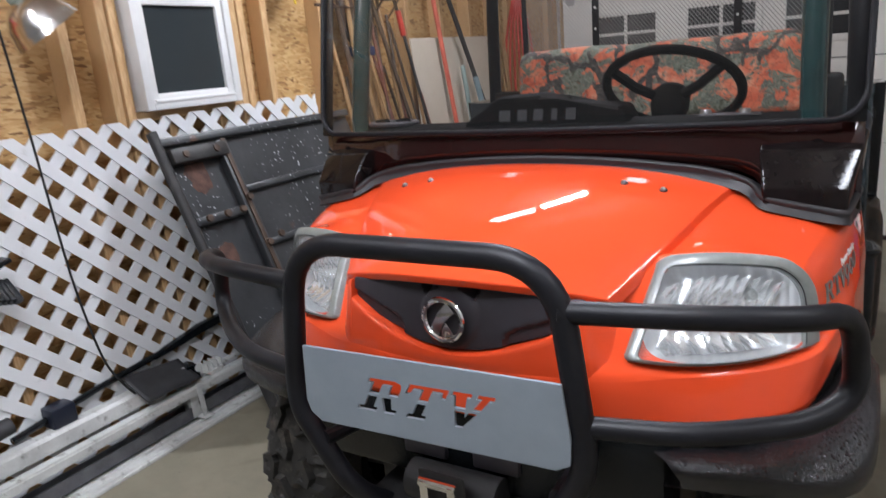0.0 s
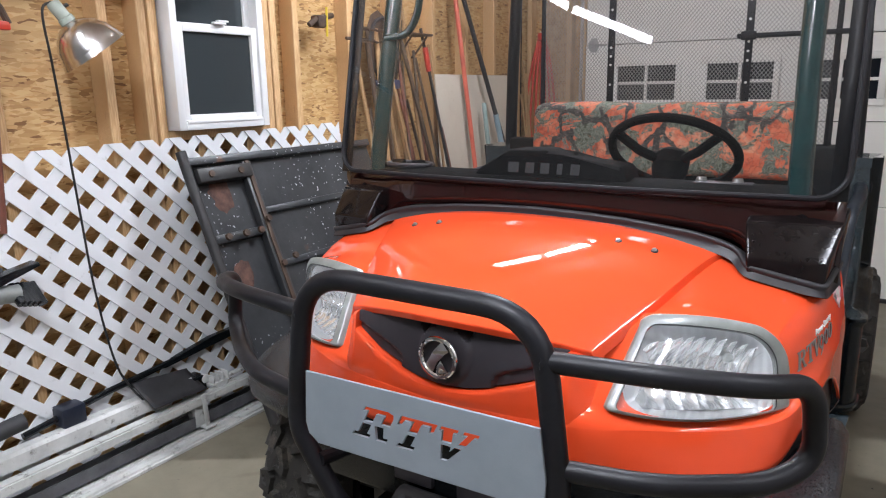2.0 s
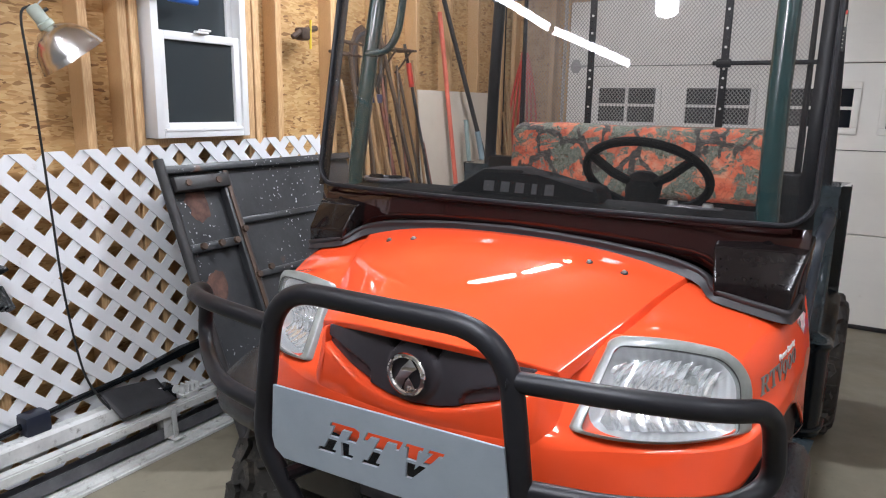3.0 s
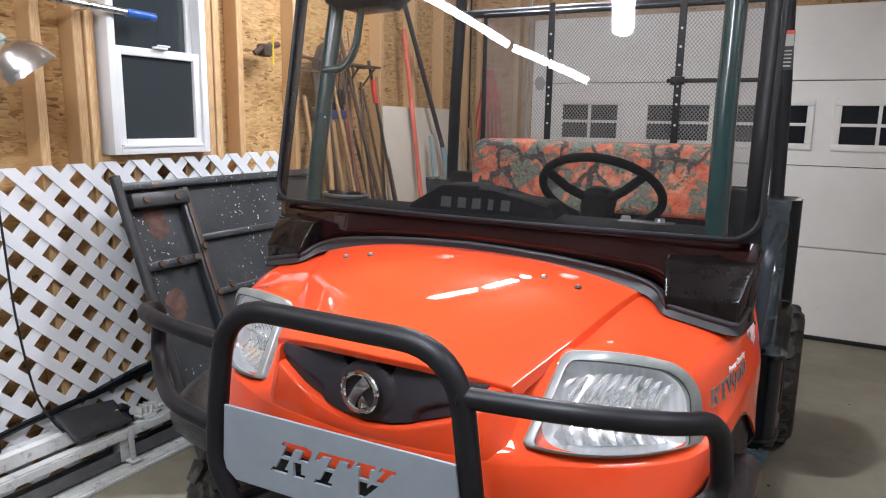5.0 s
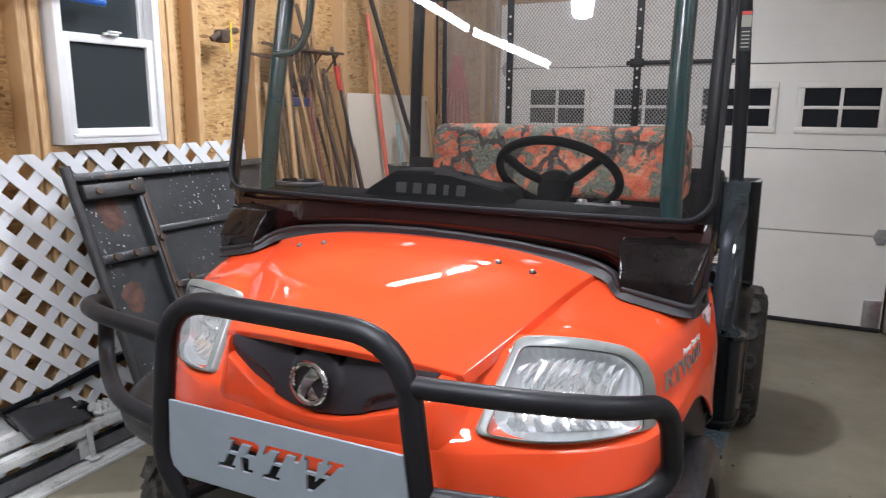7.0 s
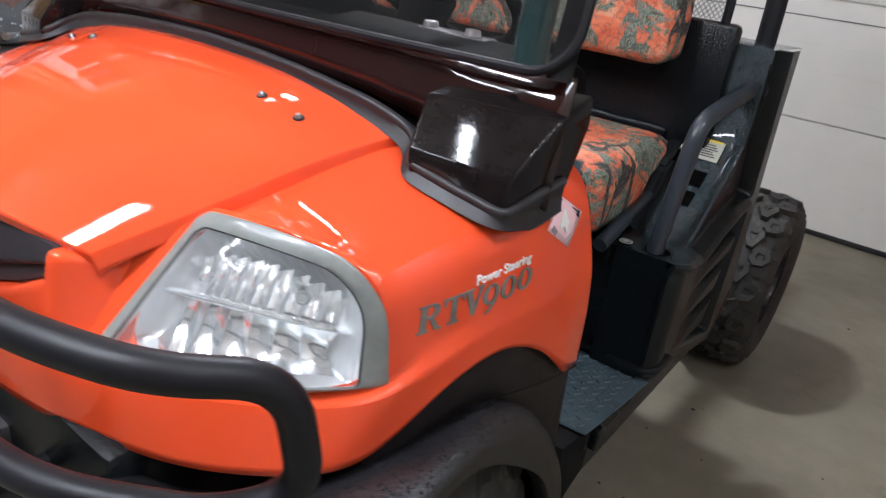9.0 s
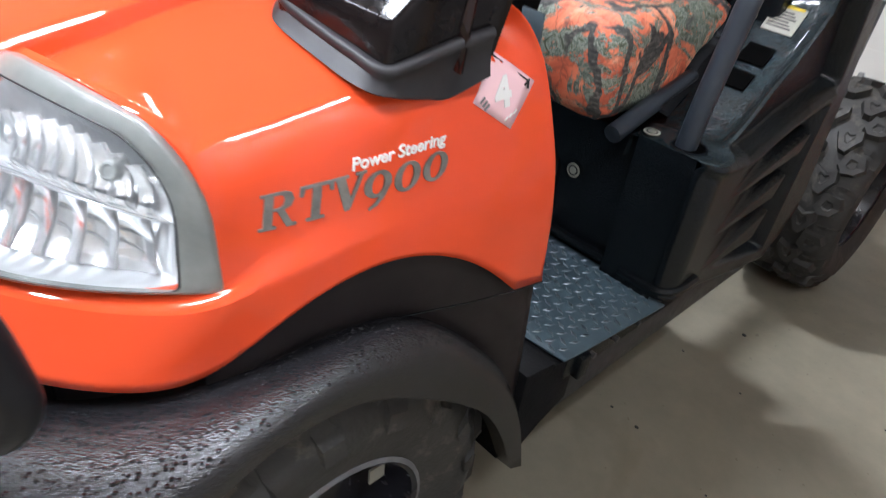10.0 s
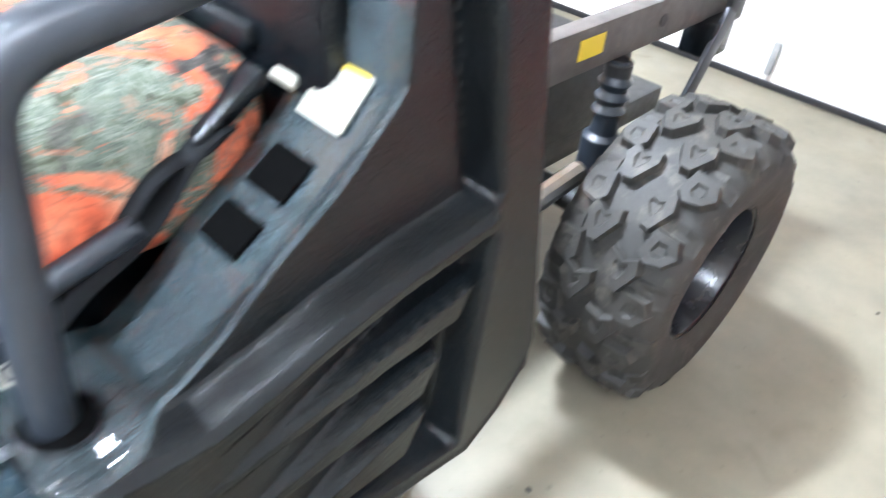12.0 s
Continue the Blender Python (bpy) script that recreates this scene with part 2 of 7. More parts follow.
def make_concrete():
    m = mat("garage_concrete", (0.36, 0.325, 0.265), 0.55)
    v = place(m)
    big = ramp(m, noise_tex(m, v, 1.1, 6, 0.62, 0.4), [(0.25, (0.160, 0.141, 0.102)), (0.55, (0.222, 0.198, 0.146)), (0.8, (0.265, 0.237, 0.179))])
    mid = ramp(m, noise_tex(m, v, 7, 6, 0.7), [(0.3, (0.86, 0.86, 0.85)), (0.7, (1.07, 1.06, 1.05))])
    col = mixc(m, 1.0, big, mid, "MULTIPLY")
    stain = ramp(m, noise_tex(m, v, 2.6, 3, 0.55, 1.2), [(0.63, (1, 1, 1)), (0.75, (0.72, 0.66, 0.60))])
    col = mixc(m, 1.0, col, stain, "MULTIPLY")
    speck = ramp(m, noise_tex(m, v, 55, 2, 0.5), [(0.70, (1, 1, 1)), (0.76, (0.55, 0.52, 0.48))])
    col = mixc(m, 0.6, col, speck, "MULTIPLY")
    wire(m, col, bsdf(m).inputs["Base Color"])
    wire(m, ramp(m, noise_tex(m, v, 3, 4), [(0.3, (0.38, 0.38, 0.38)), (0.7, (0.62, 0.62, 0.62))]), bsdf(m).inputs["Roughness"])
    bump(m, noise_tex(m, v, 90, 5, 0.7), 0.12, 0.002)
    return m


CONCRETE = make_concrete()


def make_camo():
    m = mat("orange_camouflage_cloth", (0.6, 0.15, 0.05), 0.75)
    v = place(m)
    base = ramp(m, noise_tex(m, v, 13, 5, 0.65, 0.8), [(0.28, (0.24, 0.055, 0.026)), (0.40, (0.60, 0.115, 0.050)), (0.54, (0.72, 0.20, 0.10)), (0.66, (0.70, 0.37, 0.24)), (0.8, (0.58, 0.50, 0.40))])

    def web(scale, warp, rot, lo, hi, stretch=(1, 1, 1)):
        src = place(m, stretch, rot)
        vo = nd(m, "ShaderNodeTexVoronoi")
        vo.feature = "DISTANCE_TO_EDGE"
        vo.inputs["Scale"].default_value = scale
        no = nd(m, "ShaderNodeTexNoise")
        no.inputs["Scale"].default_value = scale * 0.9
        no.inputs["Detail"].default_value = 4
        add = nd(m, "ShaderNodeMixRGB")
        add.inputs[0].default_value = warp
        wire(m, src, no.inputs["Vector"])
        wire(m, src, add.inputs[1])
        wire(m, no.outputs["Color"], add.inputs[2])
        wire(m, add.outputs[0], vo.inputs["Vector"])
        return ramp(m, vo.outputs["Distance"], [(lo, (1, 1, 1)), (hi, (0, 0, 0))])

    twigs = web(26, 0.10, (0.2, 0.5, 0.3), 0.03, 0.07)
    col = mixc(m, mixc(m, 0.35, (0, 0, 0), twigs), base, (0.05, 0.03, 0.022))
    leaf = noise_tex(m, place(m, (1, 1, 1), (0.5, 0.2, 0.7)), 34, 6, 0.72, 1.6)
    grass = ramp(m, leaf, [(0.30, (0.022, 0.028, 0.020)), (0.42, (0.075, 0.092, 0.055)), (0.49, (0.27, 0.30, 0.25)), (0.53, (0.040, 0.060, 0.042)), (0.60, (0.17, 0.20, 0.16)), (0.68, (0.42, 0.16, 0.08))])
    where = ramp(m, noise_tex(m, place(m, (1, 1, 1.3)), 10.5, 6, 0.72, 1.0), [(0.486, (0, 0, 0)), (0.511, (1, 1, 1))])
    col = mixc(m, where, col, grass)
    bark = ramp(m, noise_tex(m, place(m, (1, 1, 3)), 70, 4, 0.7), [(0.35, (0.014, 0.014, 0.013)), (0.55, (0.06, 0.056, 0.05)), (0.72, (0.22, 0.20, 0.17))])
    limbs = web(9.0, 0.16, (0.9, 0.3, 0.2), 0.055, 0.072, (1, 1, 0.7))
    some = ramp(m, noise_tex(m, v, 6, 2, 0.5), [(0.44, (0, 0, 0)), (0.47, (1, 1, 1))])
    col = mixc(m, mixc(m, 1.0, limbs, some, "MULTIPLY"), col, bark)
    wire(m, col, bsdf(m).inputs["Base Color"])
    bump(m, noise_tex(m, v, 300, 2), 0.15, 0.001)
    return m


CAMO = make_camo()


def make_old_panel():
    m = mat("speckled_black_sheet_metal", (0.03, 0.032, 0.034), 0.42)
    v = place(m)
    col = ramp(m, noise_tex(m, v, 5, 6, 0.7), [(0.3, (0.016, 0.017, 0.019)), (0.7, (0.046, 0.048, 0.050))])
    rust = ramp(m, noise_tex(m, v, 3.1, 5, 0.65), [(0.66, (0, 0, 0)), (0.72, (1, 1, 1))])
    col = mixc(m, rust, col, (0.10, 0.052, 0.033))
    drops = ramp(m, noise_tex(m, v, 70, 1, 0.4), [(0.70, (0, 0, 0)), (0.72, (1, 1, 1))])
    zone = ramp(m, noise_tex(m, v, 2.6, 2, 0.5), [(0.44, (0, 0, 0)), (0.56, (1, 1, 1))])
    col = mixc(m, mixc(m, 1.0, drops, zone, "MULTIPLY"), col, (0.55, 0.57, 0.58))
    wire(m, col, bsdf(m).inputs["Base Color"])
    bump(m, noise_tex(m, v, 40, 4), 0.25, 0.002)
    return m


OLD_PANEL = make_old_panel()


def glass_mix(name, tint, haze=0.0, rough=0.02, ior=1.45):
    """Thin sheet: what is behind it, tinted, and a mirror share that grows towards the edge of view."""
    m = bpy.data.materials.new(name)
    m.use_nodes = True
    t = m.node_tree
    t.nodes.remove(t.nodes["Principled BSDF"])
    out = t.nodes["Material Output"]
    tr, gl, mx, fr = (t.nodes.new(k) for k in ("ShaderNodeBsdfTransparent", "ShaderNodeBsdfGlossy", "ShaderNodeMixShader", "ShaderNodeFresnel"))
    tr.inputs[0].default_value = (*tint, 1)
    gl.inputs["Roughness"].default_value = rough
    fr.inputs["IOR"].default_value = ior
    t.links.new(fr.outputs[0], mx.inputs[0])
    df, hz = t.nodes.new("ShaderNodeBsdfDiffuse"), t.nodes.new("ShaderNodeMixShader")
    df.inputs[0].default_value = (0.8, 0.82, 0.84, 1)
    hz.inputs[0].default_value = haze
    t.links.new(tr.outputs[0], hz.inputs[1])
    t.links.new(df.outputs[0], hz.inputs[2])
    t.links.new(hz.outputs[0], mx.inputs[1])
    t.links.new(gl.outputs[0], mx.inputs[2])
    t.links.new(mx.outputs[0], out.inputs[0])
    return m


WINDSHIELD_CLEAR = glass_mix("smoke_tinted_acrylic", (0.76, 0.74, 0.73), haze=0.008, rough=0.01, ior=1.6)
BOX_DARK = worn("smeared_black_acrylic", (0.008, 0.006, 0.006), 0.08, 30, 0.3, 0.03, 90, 0.12, 0.001)
bsdf(BOX_DARK).inputs["Specular IOR Level"].default_value = 0.22
# dark brown acrylic, with the hood's orange reflection put in as a red cast
SHIELD_DARK = mat("hood_reddened_acrylic", (0.018, 0.0055, 0.005), 0.08, spec=0.5)
LENS_CLEAR = glass_mix("headlight_lens", (0.96, 0.97, 0.97), haze=0.09, rough=0.05, ior=1.4)
# night glass; the grey base colour stands in for the mirrored room
NIGHT_PANE = mat("reflection_grey_window_glass", (0.036, 0.043, 0.046), 0.05)
HOUSE_GLASS = mat("night_window_glass", (0.012, 0.014, 0.018), 0.03)


def make_reflector():
    m = mat("fluted_reflector", (0.74, 0.75, 0.75), 0.32, 0.7)
    v = place(m)
    w = nd(m, "ShaderNodeTexWave")
    w.wave_type, w.bands_direction = "BANDS", "X"
    w.inputs["Scale"].default_value = 22
    w.inputs["Distortion"].default_value = 1.5
    w.inputs["Detail"].default_value = 1
    wire(m, v, w.inputs["Vector"])
    bump(m, w.outputs["Fac"], 0.35, 0.003)
    return m


REFLECTOR = make_reflector()
GASKET = worn("cloudy_grey_lens_rim", (0.20, 0.212, 0.20), 0.32, 20, 0.18, 0.10, 200, 0.05, 0.001, coat=0.25)
REFLECTOR_LAMP = worn("spun_aluminium", (0.78, 0.77, 0.75), 0.22, 20, 0.1, 0.08, 40, 0.1, 0.002, metal=1.0)


def emitter(name, color, power):
    m = bpy.data.materials.new(name)
    m.use_nodes = True
    t = m.node_tree
    t.nodes.remove(t.nodes["Principled BSDF"])
    e = t.nodes.new("ShaderNodeEmission")
    e.inputs[0].default_value = (*color, 1)
    e.inputs[1].default_value = power
    t.links.new(e.outputs[0], t.nodes["Material Output"].inputs[0])
    return m


TUBE_COLOR = (0.95, 0.98, 1.12)
GLOW_MID = emitter("fluorescent_diffuser", TUBE_COLOR, TUBE_POWER * 0.9)
GLOW_NEW = emitter("fresh_fluorescent_diffuser", TUBE_COLOR, TUBE_POWER * 1.4)
GLOW_SIDE = emitter("side_fluorescent_diffuser", TUBE_COLOR, TUBE_POWER * 0.9)
GLOW_REAR = emitter("rear_fluorescent_diffuser", TUBE_COLOR, TUBE_POWER * 6.3)
GLOW_OLD = emitter("old_fluorescent_diffuser", TUBE_COLOR, TUBE_POWER * 0.45)


# ---------- building blocks ----------
def solid(name, bm, material, smooth=False):
    me = bpy.data.meshes.new(name)
    bmesh.ops.recalc_face_normals(bm, faces=bm.faces)
    bm.to_mesh(me)
    bm.free()
    me.materials.append(material)
    if smooth:
        for p in me.polygons:
            p.use_smooth = True
    return me


def auto_smooth(me, degrees=35):
    for p in me.polygons:
        p.use_smooth = True
    me.set_sharp_from_angle(angle=radians(degrees))


def part(name, bm, material, parent, label="", smooth=35, kind=""):
    me = solid(name, bm, material)
    if smooth:
        auto_smooth(me, smooth)
    ob = new(name, me)
    ob.parent = parent
    return tagged(ob, label, "", "", kind)


def single(name, bm, material, label, category, group="", kind="", smooth=35):
    me = solid(name, bm, material)
    if smooth:
        auto_smooth(me, smooth)
    return tagged(new(name, me), label, category, group, kind)


def box(bm, lo, hi, bevel=0.0, m=None, seg=2):
    lo, hi = Vector(lo), Vector(hi)
    mtx = Matrix.Translation((lo + hi) / 2) @ Matrix.Diagonal((*(hi - lo), 1))
    made = bmesh.ops.create_cube(bm, size=1.0, matrix=(m @ mtx) if m is not None else mtx)
    if bevel:
        edges = list({e for v in made["verts"] for e in v.link_edges})
        bmesh.ops.bevel(bm, geom=edges, offset=bevel, segments=seg, affect="EDGES", profile=0.5)
    return bm


def block(lo, hi, bevel=0.0, m=None, seg=2):
    return box(bmesh.new(), lo, hi, bevel, m, seg)


def rounded(points, radius, steps=6):
    """A polyline with its corners rounded off."""
    pts = [Vector(p) for p in points]
    out = [pts[0]]
    for a, b, c in zip(pts, pts[1:], pts[2:]):
        d1, d2 = (a - b), (c - b)
        r = min(radius, d1.length * 0.49, d2.length * 0.49)
        p, q = b + d1.normalized() * r, b + d2.normalized() * r
        for i in range(steps + 1):
            t = i / steps
            out.append(p * (1 - t) ** 2 + b * 2 * t * (1 - t) + q * t * t)
    out.append(pts[-1])
    return out


def curve_through(points, steps=6):
    pts = [Vector(p) for p in points]
    ext = [2 * pts[0] - pts[1], *pts, 2 * pts[-1] - pts[-2]]
    out = []
    for p0, p1, p2, p3 in zip(ext, ext[1:], ext[2:], ext[3:]):
        for i in range(steps):
            t = i / steps
            out.append(0.5 * (2 * p1 + (p2 - p0) * t + (2 * p0 - 5 * p1 + 4 * p2 - p3) * t * t + (3 * p1 - p0 - 3 * p2 + p3) * t ** 3))
    out.append(pts[-1])
    return out


def tube(bm, path, r, n=12, caps=True, r_end=None):
    pts = [Vector(p) for p in path]
    rings, up = [], None
    for i, p in enumerate(pts):
        d = (pts[min(i + 1, len(pts) - 1)] - pts[max(i - 1, 0)]).normalized()
        if up is None:
            up = d.orthogonal().normalized()
        up = (up - d * up.dot(d)).normalized()
        side = d.cross(up)
        rr = r if r_end is None else r + (r_end - r) * i / (len(pts) - 1)
        rings.append([bm.verts.new(p + (up * math.cos(2 * math.pi * k / n) + side * math.sin(2 * math.pi * k / n)) * rr) for k in range(n)])
    for a, b in zip(rings, rings[1:]):
        for k in range(n):
            bm.faces.new((a[k], a[(k + 1) % n], b[(k + 1) % n], b[k]))
    if caps:
        bm.faces.new(rings[0][::-1])
        bm.faces.new(rings[-1])
    return bm


def rod(a, b, r, n=10, r_end=None):
    return tube(bmesh.new(), [a, b], r, n, True, r_end)


def lathe(bm, profile, n=24, m=None):
    """profile: (radius, height) pairs, turned round z."""
    m = m or Matrix()
    rings = [[bm.verts.new(m @ Vector((r * math.cos(2 * math.pi * k / n), r * math.sin(2 * math.pi * k / n), h))) for k in range(n)] for r, h in profile]
    for a, b in zip(rings, rings[1:]):
        for k in range(n):
            bm.faces.new((a[k], a[(k + 1) % n], b[(k + 1) % n], b[k]))
    return bm


def sheet(bm, rows, closed=False):
    """A skin over rows of points."""
    vs = [[bm.verts.new(p) for p in row] for row in rows]
    for a, b in zip(vs, vs[1:]):
        for k in range(len(a) - (0 if closed else 1)):
            j = (k + 1) % len(a)
            bm.faces.new((a[k], a[j], b[j], b[k]))
    return vs


def face_out(ob, way):
    """Turns a skin so that its faces look along the given way."""
    if sum(f.normal.dot(Vector(way)) for f in ob.data.polygons) < 0:
        ob.data.flip_normals()


def prism(outline, depth, m=None, bevel=0.0):
    """An outline in x, y given a depth along z."""
    bm = bmesh.new()
    m = m or Matrix()
    a = [bm.verts.new(m @ Vector((x, y, 0))) for x, y in outline]
    b = [bm.verts.new(m @ Vector((x, y, depth))) for x, y in outline]
    bm.faces.new(a[::-1])
    bm.faces.new(b)
    n = len(a)
    for k in range(n):
        bm.faces.new((a[k], a[(k + 1) % n], b[(k + 1) % n], b[k]))
    if bevel:
        bmesh.ops.bevel(bm, geom=list(bm.edges), offset=bevel, segments=2, affect="EDGES", profile=0.5)
    return bm


def ease_in(t):
    t = min(max(t, 0.0), 1.0)
    return t * t * (3 - 2 * t)


def thicken(ob, t, offset=-1.0):
    s = ob.modifiers.new("thickness", "SOLIDIFY")
    s.thickness, s.offset = t, offset
    return ob


def soften(ob, levels=2):
    s = ob.modifiers.new("smooth", "SUBSURF")
    s.levels = s.render_levels = levels
    for p in ob.data.polygons:
        p.use_smooth = True
    return ob


def crease(bm, pairs, value):
    layer = bm.edges.layers.float.get("crease_edge") or bm.edges.layers.float.new("crease_edge")
    for a, b in pairs:
        e = bm.edges.get((a, b))
        if e:
            e[layer] = value


# axes of a plane that faces -y (x right, y up) and one that faces +x
FACE_FRONT = Matrix(((1, 0, 0, 0), (0, 0, -1, 0), (0, 1, 0, 0), (0, 0, 0, 1)))
FACE_SIDE = Matrix(((0, 0, 1, 0), (1, 0, 0, 0), (0, 1, 0, 0), (0, 0, 0, 1)))


def words(name, text, size, m, material, parent, label="", shear=0.0, depth=0.001, bold=0.0, space=1.0):
    cu = bpy.data.curves.new(name, "FONT")
    cu.body, cu.size, cu.shear, cu.extrude, cu.offset, cu.space_character = text, size, shear, depth, bold, space
    tmp = new(name, cu)
    dg = bpy.context.evaluated_depsgraph_get()
    me = bpy.data.meshes.new_from_object(tmp.evaluated_get(dg))
    bpy.data.objects.remove(tmp)
    me.materials.clear()
    me.materials.append(material)
    ob = new(name, me)
    ob.matrix_world = m
    if parent:
        ob.parent = parent
    return tagged(ob, label)


# ---------- the room ----------
WALL_X, BACK_Y, RIGHT_X, FRONT_Y, CEIL = -1.84, 4.05, 1.95, -4.6, 2.75
DOOR_L, DOOR_R, DOOR_H = -1.26, 1.40, 2.16
# side bay added out of view, so the windshield mirrors no bright near wall
ADDED_BAY_X, ADDED_BAY_Y = -3.9, -0.76

# paint of the walls out of view, pale so that they bounce light
BOUNCE_PAINT = worn("bounce_wall_paint", (0.42, 0.42, 0.41), 0.6, 2, 0.06, 0.1, 120, 0.1, 0.001)
tagged(single("floor", block((ADDED_BAY_X - 0.2, FRONT_Y - 0.2, -0.12), (RIGHT_X + 0.2, BACK_Y + 1.2, 0.0)), CONCRETE, "", "", smooth=0), "bare stained concrete garage floor", "floor", kind="structure")
tagged(single("ceiling", block((ADDED_BAY_X - 0.2, FRONT_Y - 0.2, CEIL), (RIGHT_X + 0.2, BACK_Y + 0.3, CEIL + 0.1)), worn("ceiling_board", (0.62, 0.58, 0.52), 0.8, 2, 0.06), "", "", smooth=0), "pale board ceiling of the garage", "ceiling", kind="structure")

# left wall with the window's opening
WIN_Y0, WIN_Y1, WIN_Z0, WIN_Z1 = 0.745, 1.235, 1.245, 2.06
bm = bmesh.new()
for lo, hi in (((ADDED_BAY_Y, 0.0), (WIN_Y0, CEIL)), ((WIN_Y1, 0.0), (BACK_Y, CEIL)), ((WIN_Y0, 0.0), (WIN_Y1, WIN_Z0)), ((WIN_Y0, WIN_Z1), (WIN_Y1, CEIL))):
    box(bm, (WALL_X - 0.014, lo[0], lo[1]), (WALL_X, hi[0], hi[1]))
tagged(single("wall_left", bm, OSB, "", "", smooth=0), "strand board wall sheathing between open studs", "wall", kind="structure")
tagged(single("wall_outer", block((WALL_X - 0.12, ADDED_BAY_Y + 0.02, 0), (WALL_X - 0.1, BACK_Y, CEIL)), BLACK_PLASTIC, "", "", smooth=0), "dark night outside the wall", "wall", kind="structure")
bm = bmesh.new()
box(bm, (RIGHT_X, FRONT_Y, 0), (RIGHT_X + 0.014, BACK_Y, CEIL))
tagged(single("wall_right", bm, BOUNCE_PAINT, "", "", smooth=0), "unseen right wall, pale to bounce light", "wall", kind="structure")
tagged(single("wall_front", block((ADDED_BAY_X, FRONT_Y - 0.1, 0), (RIGHT_X, FRONT_Y, CEIL)), BOUNCE_PAINT, "", "", smooth=0), "unseen wall behind the walk, pale to bounce light", "wall", kind="structure")
tagged(single("added_bay_wall", block((ADDED_BAY_X - 0.1, FRONT_Y, 0), (ADDED_BAY_X, ADDED_BAY_Y, CEIL)), BOUNCE_PAINT, "", "", smooth=0), "plain pale wall of an added, unseen side bay", "wall", kind="structure")
tagged(single("added_bay_return", block((ADDED_BAY_X, ADDED_BAY_Y, 0), (WALL_X - 0.016, ADDED_BAY_Y + 0.014, CEIL)), BOUNCE_PAINT, "", "", smooth=0), "plain pale wall of an added, unseen side bay", "wall", kind="structure")
bm = bmesh.new()
box(bm, (WALL_X, BACK_Y + 0.09, 0), (DOOR_L, BACK_Y + 0.104, CEIL))
box(bm, (DOOR_R, BACK_Y + 0.09, 0), (RIGHT_X, BACK_Y + 0.104, CEIL))
box(bm, (DOOR_L, BACK_Y + 0.09, DOOR_H), (DOOR_R, BACK_Y + 0.104, CEIL))
tagged(single("wall_back", bm, OSB, "", "", smooth=0), "strand board wall beside the garage door", "wall", kind="structure")


def stud(lo, hi, group="wall studs"):
    c = (Vector(lo) + Vector(hi)) / 2
    ob = single("stud", block(Vector(lo) - c, Vector(hi) - c, 0.003, seg=1), STUD_WOOD, "bare pine wall stud against the sheathing", "stud", group, "structure")
    ob.location = c
    return ob


for y in (-0.72, -0.33, 0.07, 0.475, 0.635, 0.685, 1.275, 1.322, 1.47, 1.875, 2.28, 2.69, 3.10, 3.50, 3.90):
    stud((WALL_X, y, 0.04), (WALL_X + 0.089, y + 0.038, CEIL))
for y in (0.745, 0.86, 1.13):
    stud((WALL_X, y, 0.04), (WALL_X + 0.089, y + 0.038, WIN_Z0 - 0.04))
stud((WALL_X, 0.72, WIN_Z0 - 0.040), (WALL_X + 0.089, 1.275, WIN_Z0 - 0.002))
stud((WALL_X, ADDED_BAY_Y, 0.0), (WALL_X + 0.089, BACK_Y, 0.04))
for y in (-2.4, -1.6, -0.8, 0.0, 0.8, 1.6, 2.4, 3.2):
    stud((RIGHT_X - 0.089, y, 0.0), (RIGHT_X, y + 0.038, CEIL))
for x in (-1.75, -1.42, DOOR_L - 0.045, DOOR_R + 0.03, DOOR_R + 0.075, 1.64, 1.80):
    stud((x, BACK_Y, 0.0), (x + 0.038, BACK_Y + 0.089, CEIL))

# window: vinyl frame, two sashes
win = tagged(new("window_1"), "white vinyl sash window, dark with night", "window", kind="structure")
XF = WALL_X + 0.135


def frame_of(lo, hi, w, x0, x1, name, parent, label=""):
    b = bmesh.new()
    (y0, z0), (y1, z1) = lo, hi
    box(b, (x0, y0, z0), (x1, y0 + w, z1), 0.003)
    box(b, (x0, y1 - w, z0), (x1, y1, z1), 0.003)
    box(b, (x0, y0 + w, z0), (x1, y1 - w, z0 + w), 0.003)
    box(b, (x0, y0 + w, z1 - w), (x1, y1 - w, z1), 0.003)
    return part(name, b, WHITE_PVC, parent, label)


frame_of((WIN_Y0, WIN_Z0), (WIN_Y1, WIN_Z1), 0.034, WALL_X - 0.02, XF, "window_frame", win)
frame_of((WIN_Y0 + 0.032, WIN_Z0 + 0.028), (WIN_Y1 - 0.032, 1.672), 0.034, XF - 0.05, XF - 0.012, "lower_sash", win)
frame_of((WIN_Y0 + 0.032, 1.64), (WIN_Y1 - 0.032, WIN_Z1 - 0.03), 0.03, XF - 0.085, XF - 0.052, "upper_sash", win)
part("pane", block((XF - 0.034, WIN_Y0 + 0.06, WIN_Z0 + 0.055), (XF - 0.028, WIN_Y1 - 0.06, 1.645)), NIGHT_PANE, win)
part("pane", block((XF - 0.072, WIN_Y0 + 0.06, 1.66), (XF - 0.066, WIN_Y1 - 0.06, WIN_Z1 - 0.055)), NIGHT_PANE, win)
part("window_sill", block((XF - 0.045, WIN_Y0 + 0.04, WIN_Z0 + 0.026), (XF + 0.004, WIN_Y1 - 0.04, WIN_Z0 + 0.04), 0.003), WHITE_PVC, win)
b = block((XF - 0.012, 0.955, 1.672), (XF + 0.008, 1.02, 1.682), 0.003)
box(b, (XF - 0.008, 0.975, 1.682), (XF + 0.012, 1.03, 1.69), 0.003)
